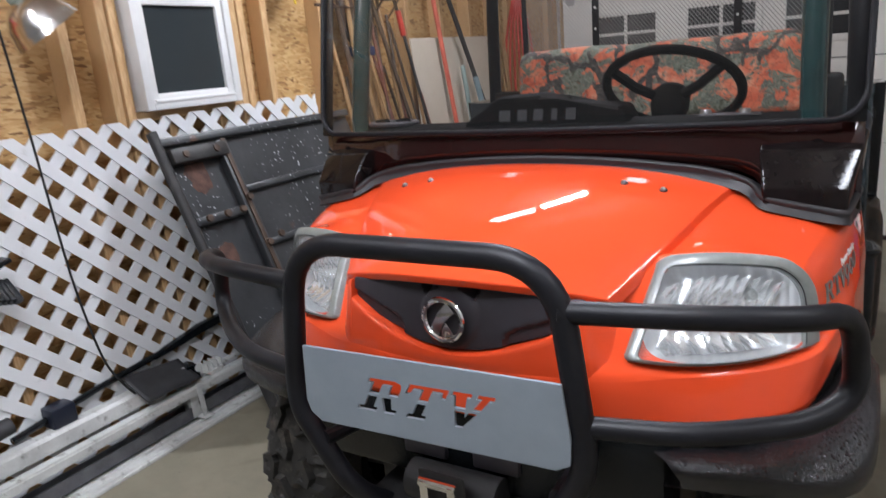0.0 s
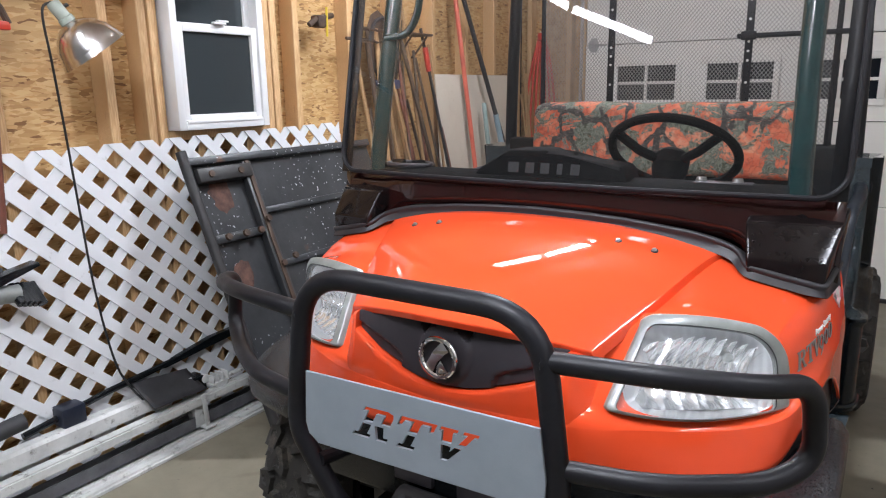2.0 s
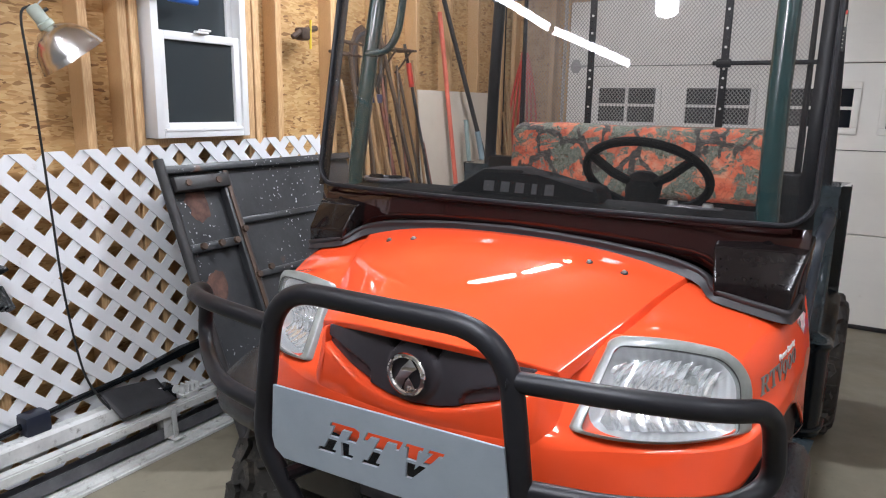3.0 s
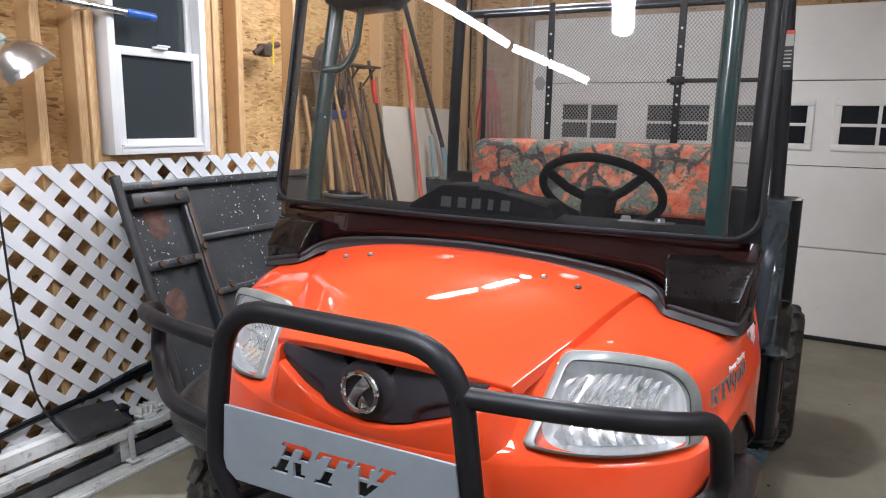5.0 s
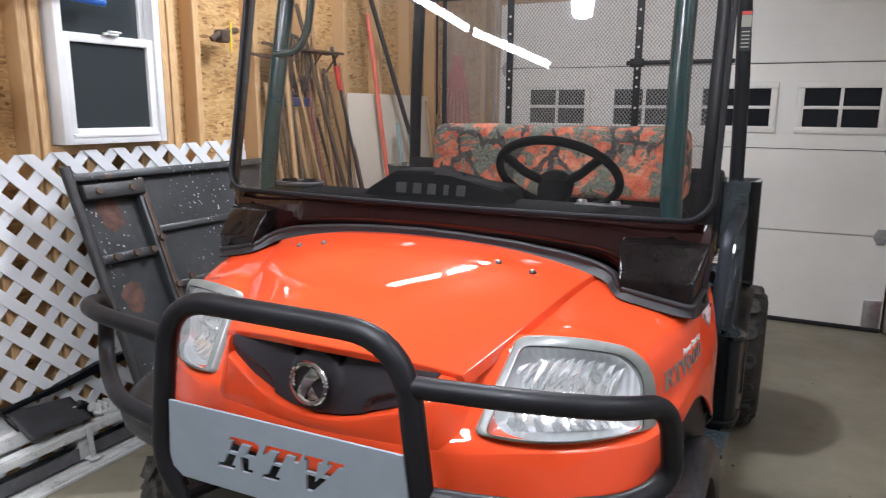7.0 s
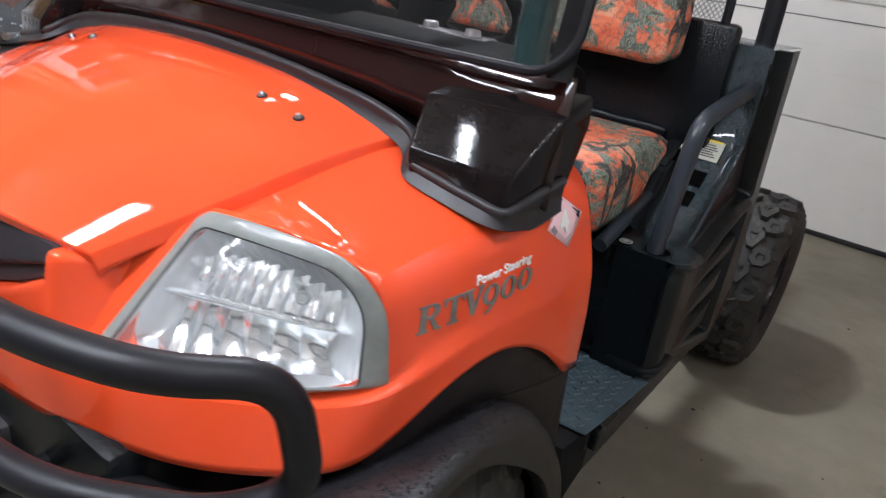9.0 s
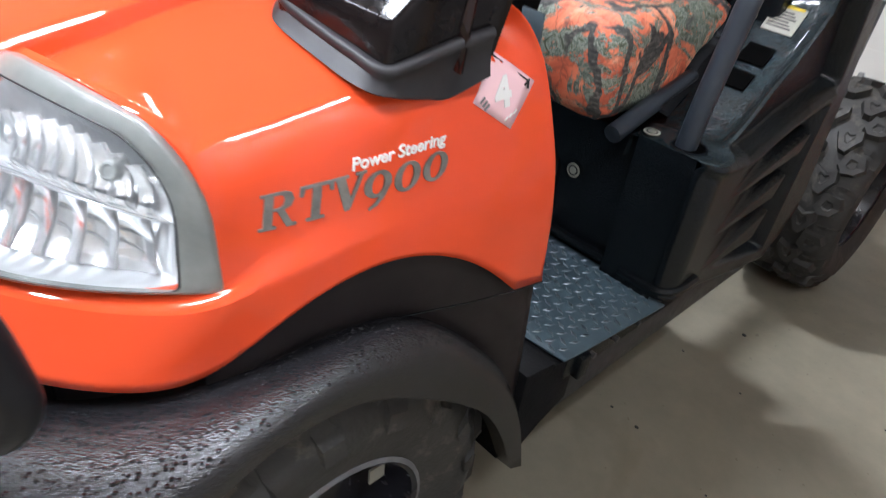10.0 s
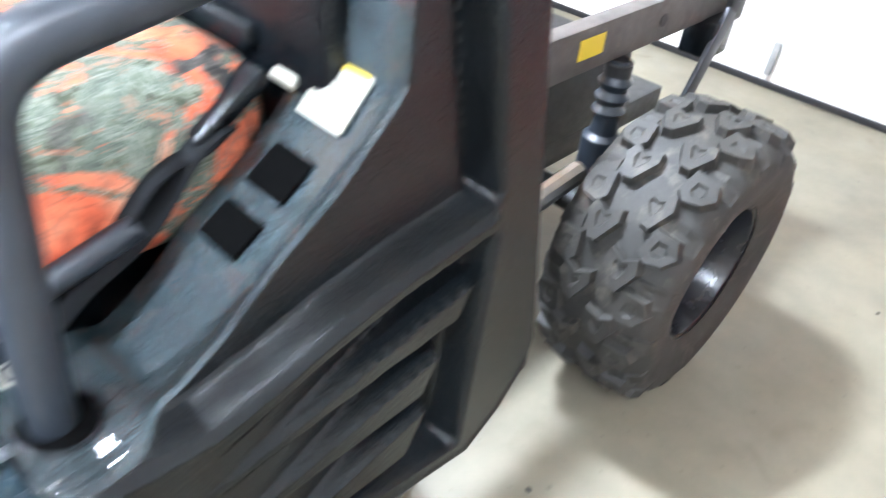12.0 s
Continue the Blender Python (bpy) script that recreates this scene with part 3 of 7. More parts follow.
part("sash_lock", b, WHITE_PVC, win)

# garage door: sections, windows, hinges, tracks
door = tagged(new("door_1"), "white sectional garage door with small paned windows", "garage door", kind="structure")
SEAMS = (0.012, 0.62, 1.155, 1.695, DOOR_H)
WIN_C = (-0.80, -0.17, 0.425, 1.035)
for i, (z0, z1) in enumerate(zip(SEAMS, SEAMS[1:])):
    b = bmesh.new()
    if i == 2:
        zs0, zs1 = 1.275, 1.555
        box(b, (DOOR_L, BACK_Y, z0 + 0.003), (DOOR_R, BACK_Y + 0.045, zs0))
        box(b, (DOOR_L, BACK_Y, zs1), (DOOR_R, BACK_Y + 0.045, z1 - 0.003))
        xs = [DOOR_L] + [v for c in WIN_C for v in (c - 0.225, c + 0.225)] + [DOOR_R]
        for a, c in zip(xs[::2], xs[1::2]):
            box(b, (a, BACK_Y, zs0), (c, BACK_Y + 0.045, zs1))
    else:
        box(b, (DOOR_L, BACK_Y, z0 + 0.003), (DOOR_R, BACK_Y + 0.045, z1 - 0.003), 0.004, seg=1)
        for k in (1, 2, 3):
            zz = z0 + (z1 - z0) * k / 4
            box(b, (DOOR_L + 0.02, BACK_Y - 0.0016, zz - 0.004), (DOOR_R - 0.02, BACK_Y + 0.002, zz), 0.0006, seg=1)
    part("door_section", b, DOOR_WHITE, door)
part("door_backing", block((DOOR_L, BACK_Y + 0.047, 0), (DOOR_R, BACK_Y + 0.052, DOOR_H)), BLACK_PLASTIC, door)
for c in WIN_C:
    b = bmesh.new()
    w, z0, z1, y0, y1 = 0.25, 1.255, 1.58, BACK_Y - 0.016, BACK_Y + 0.004
    for lo, hi in (((c - w, z0), (c + w, z0 + 0.042)), ((c - w, z1 - 0.042), (c + w, z1)), ((c - w, z0 + 0.042), (c - w + 0.042, z1 - 0.042)), ((c + w - 0.042, z0 + 0.042), (c + w, z1 - 0.042))):
        box(b, (lo[0], y0, lo[1]), (hi[0], y1, hi[1]), 0.004)
    box(b, (c - 0.01, y0 + 0.004, z0 + 0.04), (c + 0.01, y1, z1 - 0.04), 0.002)
    box(b, (c - w + 0.04, y0 + 0.0042, (z0 + z1) / 2 - 0.01), (c + w - 0.04, y1 - 0.0004, (z0 + z1) / 2 + 0.01), 0.002)
    wf = part("window_frame", b, DOOR_WHITE, door)
    part("pane", block((c - 0.215, BACK_Y + 0.008, 1.28), (c + 0.215, BACK_Y + 0.013, 1.55)), HOUSE_GLASS, wf)
for x in (DOOR_R - 0.06, DOOR_L + 0.06):
    for z in SEAMS[1:4]:
        b = prism([(-0.022, -0.05), (0.022, -0.05), (0.045, 0), (0.022, 0.05), (-0.022, 0.05), (-0.045, 0)], 0.004, Matrix.Translation((x, BACK_Y - 0.006, z)) @ FACE_FRONT, 0.001)
        tube(b, [(x - 0.02, BACK_Y - 0.016, z), (x + 0.085, BACK_Y - 0.016, z)], 0.008, 8)
        part("hinge", b, HINGE_GREY, door)
part("lift_handle", block((.142, BACK_Y - 0.03, .06), (.168, BACK_Y - 0.001, .20), 0.006), HINGE_GREY, door, "dull grey door handle")
part("corner_bracket", block((DOOR_R - 0.11, BACK_Y - 0.005, 0.02), (DOOR_R - 0.01, BACK_Y - 0.001, 0.21), 0.001), STEEL, door)
part("bottom_seal", block((DOOR_L, BACK_Y - 0.008, 0.0), (DOOR_R, BACK_Y + 0.04, 0.03), 0.006), RUBBER_TRIM, door)
for x in (DOOR_R + 0.012, DOOR_L - 0.028):
    b = block((x, BACK_Y - 0.055, 0.02), (x + 0.004, BACK_Y, CEIL))
    box(b, (x - 0.0, BACK_Y - 0.058, 0.02), (x + 0.016, BACK_Y - 0.054, CEIL))
    part("track", b, STEEL, door)

# white lattice sheet, two crossed layers of slats
LAT_X, LAT_Y0, LAT_Y1, LAT_Z0, LAT_Z1, PITCH, SLAT = -1.735, -0.68, 1.765, 0.02, 1.215, 0.1318, 0.0415
lattice = tagged(new("lattice_panel"), "white vinyl garden lattice leaning on the studs", "lattice")


def slat(y_at_zero, rise, x):
    """One diagonal slat, cut off at the sheet's edges."""
    ends = []
    for z in (LAT_Z0, LAT_Z1):
        y = y_at_zero + z * rise
        flat = True
        if y < LAT_Y0 or y > LAT_Y1:
            y2 = min(max(y, LAT_Y0), LAT_Y1)
            z, y, flat = (y2 - y_at_zero) / rise, y2, False
        if not LAT_Z0 - 1e-6 <= z <= LAT_Z1 + 1e-6:
            return
        ends.append((y, z, flat))
    if abs(ends[0][1] - ends[1][1]) < 0.03:
        return
    h = SLAT * math.sqrt(2) / 2
    quad = []
    for (y, z, flat), sgn in zip(ends, (1, -1)):
        d = [(y - h * sgn, z), (y + h * sgn, z)] if flat else [(y, z + h * sgn * rise), (y, z - h * sgn * rise)]
        quad += d
    part("slat", prism(quad, 0.006, Matrix.Translation((x, 0, 0)) @ FACE_SIDE), LATTICE_WHITE, lattice, smooth=0)


phase = 0.481 - LAT_Z1 - 0.004
k0 = math.floor((LAT_Y0 - 1.3 - phase) / PITCH)
for k in range(k0, k0 + 48):
    slat(phase + k * PITCH, 1, LAT_X)
phase = 0.481 + LAT_Z1 + 0.004
for k in range(-26, 30):
    slat(phase + k * PITCH, -1, LAT_X + 0.0062)
lattice.matrix_world = Matrix.Translation((0, 0.5, 0)) @ Matrix.Rotation(radians(0.95), 4, "X") @ Matrix.Translation((0, -0.5, 0))

# ceiling lights: wraparound shop lights
ENAMEL = mat("white_enamel", (0.75, 0.75, 0.74), 0.4)


def shop_light(a, b_, glow, z=2.6, w=1.0):
    a, b_ = Vector((*a, z)), Vector((*b_, z))
    t = tagged(new("ceiling_light"), "wraparound fluorescent shop light under the ceiling", "ceiling light", "ceiling lights")
    d = b_ - a
    t.matrix_world = Matrix.Translation((a + b_) / 2) @ Matrix.Rotation(math.atan2(-d.x, d.y), 4, "Z")
    ln = d.length / 2
    part("housing", prism([(-0.11 * w, 0.035), (-0.06 * w, 0.075), (0.06 * w, 0.075), (0.11 * w, 0.035)], 2 * ln, Matrix.Translation((0, ln, 0)) @ FACE_FRONT), ENAMEL, t)
    arc = [(0.075 * w * math.cos(q), 0.034 - 0.034 * math.sin(q)) for q in [math.pi * k / 10 for k in range(11)]]
    part("diffuser", prism(arc, 2 * ln - 0.02, Matrix.Translation((0, ln - 0.01, 0)) @ FACE_FRONT), glow, t)
    for yy in (-ln + 0.005, ln - 0.005):
        part("end_cap", block((-0.105 * w, yy - 0.005, 0.004), (0.105 * w, yy + 0.005, 0.072), 0.003), WHITE_PVC, t)
    for yy in (-ln * 0.7, ln * 0.7):
        part("hanger", rod((0, yy, 0.07), (0, yy, CEIL - z), 0.003, 6), STEEL, t)


shop_light((-1.36, -0.61), (-0.80, -1.34), GLOW_MID, w=0.34)
shop_light((-0.785, -1.36), (-0.206, -1.82), GLOW_MID, w=0.34)
shop_light((0.15, -0.46), (0.10, -1.27), GLOW_NEW)
shop_light((1.56, -0.50), (1.56, 0.60), GLOW_SIDE, w=0.32)
shop_light((-1.18, 1.25), (-0.60, 1.65), GLOW_OLD, w=0.8)
shop_light((-0.58, 1.68), (-0.34, 1.95), GLOW_REAR, w=0.42)


# ---------- the utility vehicle ----------
rtv = tagged(new("utility_vehicle"), "orange utility vehicle with black bull bar and camouflage seat", "utility vehicle")

# orange front body: rows from the lower lip up to the hood, columns from the middle to the door side
BOTTOM = [(0, .015, .676), (.235, .030, .682), (.32, .048, .70), (.455, .078, .70), (.585, .185, .70), (.606, .262, .699), (.640, .335, .783), (.656, .445, .816), (.666, .56, .766), (.677, .637, .689), (.668, .712, .664)]
LEDGE = [(0, .00, .79), (.235, .026, .79), (.315, .052, .788), (.475, .113, .785), (.604, .243, .780), (.624, .30, .805), (.643, .37, .828), (.654, .47, .845), (.664, .56, .847), (.671, .635, .83), (.671, .695, .78)]
RECESS = [(0, .034, .802), (.235, .066, .802), (.322, .082, .803), (.474, .132, .797), (.604, .276, .791), (.614, .318, .832), (.632, .38, .86), (.645, .47, .88), (.655, .555, .885), (.664, .62, .88), (.671, .677, .86)]
CROWN = [(0, .05, .90), (.235, .098, .884), (.350, .212, .959), (.480, .222, .977), (.588, .277, .938), (.600, .335, .955), (.617, .40, .972), (.631, .48, .985), (.641, .55, .995), (.646, .60, .99), (.655, .648, .97)]
HOODLINE = [(0, .10, .90), (.235, .15, .87), (.325, .235, .935), (.355, .28, .962), (.385, .34, .99), (.41, .41, 1.012), (.425, .45, 1.025), (.44, .49, 1.03), (.47, .55, 1.035), (.56, .59, 1.045), (.642, .61, 1.045)]


def body_cage(rows, keep):
    bm = bmesh.new()
    bm.verts.layers.float.new("crease_vert")
    grid = []
    for row in rows:
        left = [bm.verts.new((-x, y, z)) for x, y, z in row[:0:-1]]
        grid.append(left + [bm.verts.new(p) for p in row])
    mid = len(rows[0]) - 1
    for r in range(len(rows) - 1):
        for c in range(len(grid[0]) - 1):
            k = c - mid if c >= mid else mid - c - 1
            if keep(r, k):
                bm.faces.new((grid[r][c], grid[r][c + 1], grid[r + 1][c + 1], grid[r + 1][c]))
    return bm, grid


def pin(bm, verts):
    """Keeps a corner sharp under the smoothing."""
    layer = bm.verts.layers.float["crease_vert"]
    for v in verts:
        v[layer] = 1.0


bm, grid = body_cage([BOTTOM, LEDGE, RECESS, CROWN, HOODLINE], lambda r, k: not (r == 2 and k in (2, 3)))
n = len(grid[0])
for r, v in ((1, 0.6), (2, 0.4), (3, 0.3)):
    crease(bm, [(grid[r][c], grid[r][c + 1]) for c in range(n - 1) if r != 1 or not -2 <= c - n // 2 < 2], v)
for r, v in ((0, 1.0), (4, 0.8)):
    crease(bm, [(grid[r][c], grid[r][c + 1]) for c in range(n - 1)], v)
mid = n // 2
for s in (-1, 1):
    for k in (2, 4):
        crease(bm, [(grid[2][mid + s * k], grid[3][mid + s * k])], 1.0)
    crease(bm, [(grid[r][mid + s * k], grid[r][mid + s * (k + 1)]) for r in (2, 3) for k in (2, 3)], 1.0)
    crease(bm, [(grid[r][mid + s * 10], grid[r + 1][mid + s * 10]) for r in range(4)], 0.9)
    pin(bm, [grid[0][mid + s * 9], grid[0][mid + s * 10]])
front_body = ob = part("front_body", bm, ORANGE, rtv, "glossy orange front fenders and bumper")
thicken(ob, 0.004)
soften(ob, 3)

# hood
EDGE = [(.286, .090, .912), (.342, .222, .963), (.378, .31, 1.00), (.405, .395, 1.027), (.438, .475, 1.046)]
SPINE = [(0, .010, .953), (0, .09, .998), (0, .20, 1.035), (0, .33, 1.066), (0, .452, 1.092)]
bm = bmesh.new()
rows = []
for e, s in zip(EDGE, SPINE):
    e, s = Vector(e), Vector(s)
    half = [Vector((e.x * a, s.y + (e.y - s.y) * a ** 1.9, s.z + (e.z - s.z) * a ** 2.3)) for a in (0, 0.35, 0.68, 0.9, 1.0)]
    half.append(e + Vector((0.006, 0.004, -0.022)))
    rows.append([Vector((-p.x, p.y, p.z)) for p in half[:0:-1]] + half)
lip = [p + Vector((0, 0.006, -0.016)) for p in rows[0]]
vs = sheet(bm, [lip] + rows)
crease(bm, [(vs[1][c], vs[1][c + 1]) for c in range(10)], 0.75)
crease(bm, [(vs[0][c], vs[0][c + 1]) for c in range(10)], 1.0)
crease(bm, [(vs[5][c], vs[5][c + 1]) for c in range(10)], 1.0)
for c in (0, 1, 9, 10):
    crease(bm, [(vs[r][c], vs[r + 1][c]) for r in range(5)], 1.0 if c in (0, 10) else 0.9)
hood = part("hood", bm, ORANGE, rtv, "glossy orange hood")
thicken(hood, 0.004)
soften(hood, 3)
for x, y, z in ((-.312, .386, 1.047), (-.236, .386, 1.060), (.232, .386, 1.060), (.312, .386, 1.047)):
    b = lathe(bmesh.new(), [(0.0, 0.005), (0.0035, 0.0045), (0.0052, 0.0025), (0.0056, -0.002)], 12, Matrix.Translation((x, y, z + 0.002)) @ Matrix.Rotation(radians(14), 4, "X"))
    part("hood_bolt", b, STEEL, hood)
    part("washer", lathe(bmesh.new(), [(0.003, 0.001), (0.0085, 0.001), (0.009, -0.002)], 14, Matrix.Translation((x, y, z + 0.001)) @ Matrix.Rotation(radians(14), 4, "X")), RUBBER_TRIM, hood)

# nose: the orange frame under the hood's lip, and the winged grille set into it
def nose_y(x, z):
    return 0.02 + 0.5 * x * x + 0.02 * (z - 0.80) / 0.13


def grille_top(x):
    return 0.931 - 0.019 * (abs(x) / 0.25) ** 2


def grille_low(x):
    return float(np.interp(abs(x), (0, .03, .06, .10, .176, .225, .240, .249), (.8065, .808, .811, .820, .843, .866, .873, .878)))


bpy.context.view_layer.update()
SKIN = front_body.evaluated_get(bpy.context.evaluated_depsgraph_get())


def body_y(x, z):
    found, at, normal, index = SKIN.ray_cast(Vector((x, -1, z)), Vector((0, 1, 0)))
    return at.y if found else 0.05


rows = []
half = [0, .03, .06, .08, .10, .12, .14, .16, .18, .20, .215, .228, .236, .242, .2494, .250, .254, .260, .268, .278, .290, .302, .314, 1]
for x in [-q for q in half[:0:-1]] + half:
    a, sg = abs(x), (1 if x >= 0 else -1)
    top = grille_low(a) - 0.004 if a < .25 else float(np.interp(a, (.25, .27, .29, .34), (.910, .905, .894, .925)))
    col = []
    for t in (0, .10, .2, .3, .42, .55, .7, .85, .95, 1):
        z = .768 + (min(top, .95) - .768) * t
        f = (z - .812) / .148
        if a == 1:
            col.append((sg * (.318 + .029 * f), .096 + .128 * max(f, -.1), z))
            continue
        low_y = body_y(x, .768) + .003
        y = low_y + (nose_y(a, z) - .010 - low_y) * ease_in(t / .8)
        tuck = ease_in(max(0, (a - .258) / .060))
        y += (max(.094 + .128 * f, y) - y) * tuck
        if t == 1:
            y += .003
        col.append((x, y, z))
    end = col[-1]
    col += [(end[0], end[1] + .006, end[2] + .0015), (end[0], end[1] + .026, end[2] + .001)]
    rows.append(col)
bm = bmesh.new()
sheet(bm, rows)
nose = part("nose_panel", bm, ORANGE, rtv, "glossy orange frame round the grille", smooth=50)
face_out(nose, (0, -1, 0))

bm = bmesh.new()
rows = []
for j in range(27):
    t = j / 26
    row = []
    for i in range(101):
        x = -0.2495 + 0.499 * i / 100
        a = abs(x)
        z = grille_low(a) + (grille_top(x) - grille_low(a)) * t
        y = nose_y(x, z) + 0.004
        inset = float(np.interp(a, (.100, .112, .135, .25), (.79, .846, .860, .893)))
        y += 0.009 * ease_in((inset - z) / 0.006 + 0.5) * ease_in((a - 0.098) / 0.010)
        y -= 0.007 * ease_in((0.060 - math.hypot(x, z - 0.872)) / 0.007 + 0.5)
        notch = ease_in((0.066 + (z - .925) * .6 - a) / 0.006) * ease_in((math.hypot(x, z - 0.872) - 0.058) / 0.004) * ease_in((z - 0.895) / 0.004)
        y += 0.022 * notch
        if j in (0, 26) or i in (0, 100):
            y += 0.012
        row.append((x, y, z))
    rows.append(row)
sheet(bm, rows)
grille = part("grille", bm, GRILLE_PLASTIC, rtv, "black plastic winged grille", smooth=40)
thicken(grille, 0.004, 1.0)
# round emblem, a plain shape in a ring
b = bmesh.new()
ring = [Vector((0.040 * math.cos(a), 0.006, 0.872 + 0.040 * math.sin(a))) for a in [2 * math.pi * k / 40 for k in range(41)]]
tube(b, ring, 0.0055, 8, False)
emblem = part("emblem", b, CHROME, rtv, "round chrome emblem")
for pts in ([(-0.030, -0.020), (-0.012, -0.036), (-0.002, -0.008), (0.010, 0.006), (0.026, 0.016), (0.010, 0.036), (-0.012, 0.012)], [(0.006, -0.004), (0.022, -0.028), (-0.004, -0.036), (-0.004, -0.020)]):
    part("emblem_wedge", prism(pts, 0.005, Matrix.Translation((0, 0.010, 0.872)) @ FACE_FRONT, 0.0012), CHROME, emblem)
part("emblem_disc", lathe(bmesh.new(), [(0.0, 0.0), (0.04, 0.0), (0.04, -0.006)], 32, Matrix.Translation((0, 0.011, 0.872)) @ Matrix.Rotation(radians(90), 4, "X")), GRILLE_PLASTIC, emblem)


# headlights: a curved patch between the ledge and the crown of the fender
def headlight(side):
    bl, br, tl, tr = Vector((.322, .078, .812)), Vector((.600, .280, .799)), Vector((.351, .206, .960)), Vector((.590, .274, .944))

    def on(u, v, out):
        p = (bl * (1 - u) + br * u) * (1 - v) + (tl * (1 - u) + tr * u) * v
        w = 4 * min(max(u, 0), 1) * (1 - min(max(u, 0), 1))
        t = min(max(v, 0), 1)
        p += (Vector((0.012, -0.048, -0.002)) * (1 - t) + Vector((0.008, -0.016, 0.018)) * t) * w
        p += Vector((0.55, -0.72, 0.42)) * out
        return Vector((p.x * side, p.y, p.z))

    outline = rounded([(0.5, 0, 0), (0.985, 0, 0), (1.0, 0.04, 0), (1.0, 0.56, 0), (0.98, 0.75, 0), (0.915, 0.90, 0), (0.80, 0.99, 0), (0.04, 1.0, 0), (0.0, 0.95, 0), (0.0, 0.04, 0), (0.02, 0.0, 0), (0.5, 0, 0)], 0.12, 5)[:-1]
    outline = [a.lerp(c, k / n) for a, c in zip(outline, outline[1:] + outline[:1]) for n in [max(1, int((c - a).length / 0.05))] for k in range(n)]
    mid = Vector((0.5, 0.48, 0))

    def ring(scale, out):
        return [on(*(mid + (p - mid) * scale).xy, out) for p in outline]

    bm = bmesh.new()
    def inner(scale, out):
        return [on(*(low_mid + (p - low_mid) * scale).xy, out) for p in outline]

    low_mid = Vector((0.34, 0.12, 0))
    sheet(bm, [ring(1.03, -0.010), ring(1.03, 0.006), ring(1.018, 0.0085), ring(1.0, 0.0095), inner(0.925, 0.0115), inner(0.895, 0.0105), inner(0.885, 0.006), inner(0.883, -0.006)], True)
    seat_bm = bmesh.new()
    sheet(seat_bm, [ring(1.09, -0.016), ring(1.05, -0.011), ring(1.015, -0.006)], True)
    lamp = part("headlight", bm, GASKET, rtv, "clear headlight with cloudy grey rim", smooth=50)
    seal = bmesh.new()
    sheet(seal, [inner(0.895, 0.0108), inner(0.890, 0.0114), inner(0.884, 0.0104)], True)
    bm = bmesh.new()
    sheet(bm, [inner(0.888, -0.002), inner(0.83, -0.018), ring(0.6, -0.044), ring(0.3, -0.050), ring(0.02, -0.052)], True)
    part("seal", seal, RUBBER_TRIM, lamp, smooth=60)
    part("lamp_seat", seat_bm, ORANGE, lamp, "orange body edge round the lamp", smooth=60)
    part("reflector", bm, REFLECTOR, lamp, smooth=60)
    bm = bmesh.new()
    sheet(bm, [inner(0.891, 0.0075), inner(0.76, 0.0115), ring(0.5, 0.015), ring(0.25, 0.017), ring(0.02, 0.0175)], True)
    lens = part("lens", bm, LENS_CLEAR, lamp, smooth=80)
    face_out(lens, (0.55 * side, -0.72, 0.42))
    lens.visible_shadow = False
    # upper bowl: scalloped facets side by side round the bulb; lower bowl: wide slanted facets
    for i in range(11):
        u0, u1 = 0.10 + i * 0.0713, 0.10 + (i + 1) * 0.0713
        rows = []
        for t in (0, 0.15, 0.3, 0.45, 0.6, 0.75, 0.9, 1):
            rows.append([on(u0 + (u1 - u0) * k / 6, 0.46 + (0.36 - 0.003 * abs(i - 5) ** 2) * t - 0.05 * t * (1 - k / 6), -0.042 + 0.034 * t ** 2.4 - 0.0050 * math.sin(math.pi * k / 6) + 0.004 * k / 6) for k in range(7)])
        bm = bmesh.new()
        sheet(bm, rows)
        part("facet", bm, FACET, lamp, smooth=60)
    bm = bmesh.new()
    sheet(bm, [[on(0.06 + 0.82 * k / 20, 0.435 + 0.035 * math.sin(math.pi * k / 20) + dv, out) for k in range(21)] for dv, out in ((0.03, -0.040), (0.022, -0.022), (0.0, -0.019), (-0.012, -0.021), (-0.018, -0.034))])
    part("bowl_ledge", bm, FACET, lamp, smooth=60)
    for i in range(8):
        u0, u1 = 0.10 + i * 0.099, 0.10 + (i + 1) * 0.099
        rows = []
        for t in (0, 0.15, 0.3, 0.45, 0.6, 0.75, 0.9, 1):
            rows.append([on(u0 + (u1 - u0) * k / 6 + 0.05 * t * t, 0.425 + 0.035 * math.sin(math.pi * (i + k / 6) / 8) - 0.36 * t, -0.026 - 0.017 * math.sin(math.pi * (0.15 + 0.85 * t)) - 0.0035 * math.sin(math.pi * k / 6) + 0.004 * k / 6) for k in range(7)])
        bm = bmesh.new()
        sheet(bm, rows)
        part("facet", bm, FACET, lamp, smooth=60)
    c = on(0.66, 0.64, -0.028)
    turn = Matrix.Translation(c) @ Vector((0.5 * side, -0.76, 0.42)).to_track_quat("Z", "Y").to_matrix().to_4x4()
    part("bulb_cap", lathe(bmesh.new(), [(0.0, 0.003), (0.005, 0.003), (0.007, 0.005), (0.009, 0.004), (0.010, -0.006)], 16, turn), GASKET, lamp)


headlight(1)
headlight(-1)

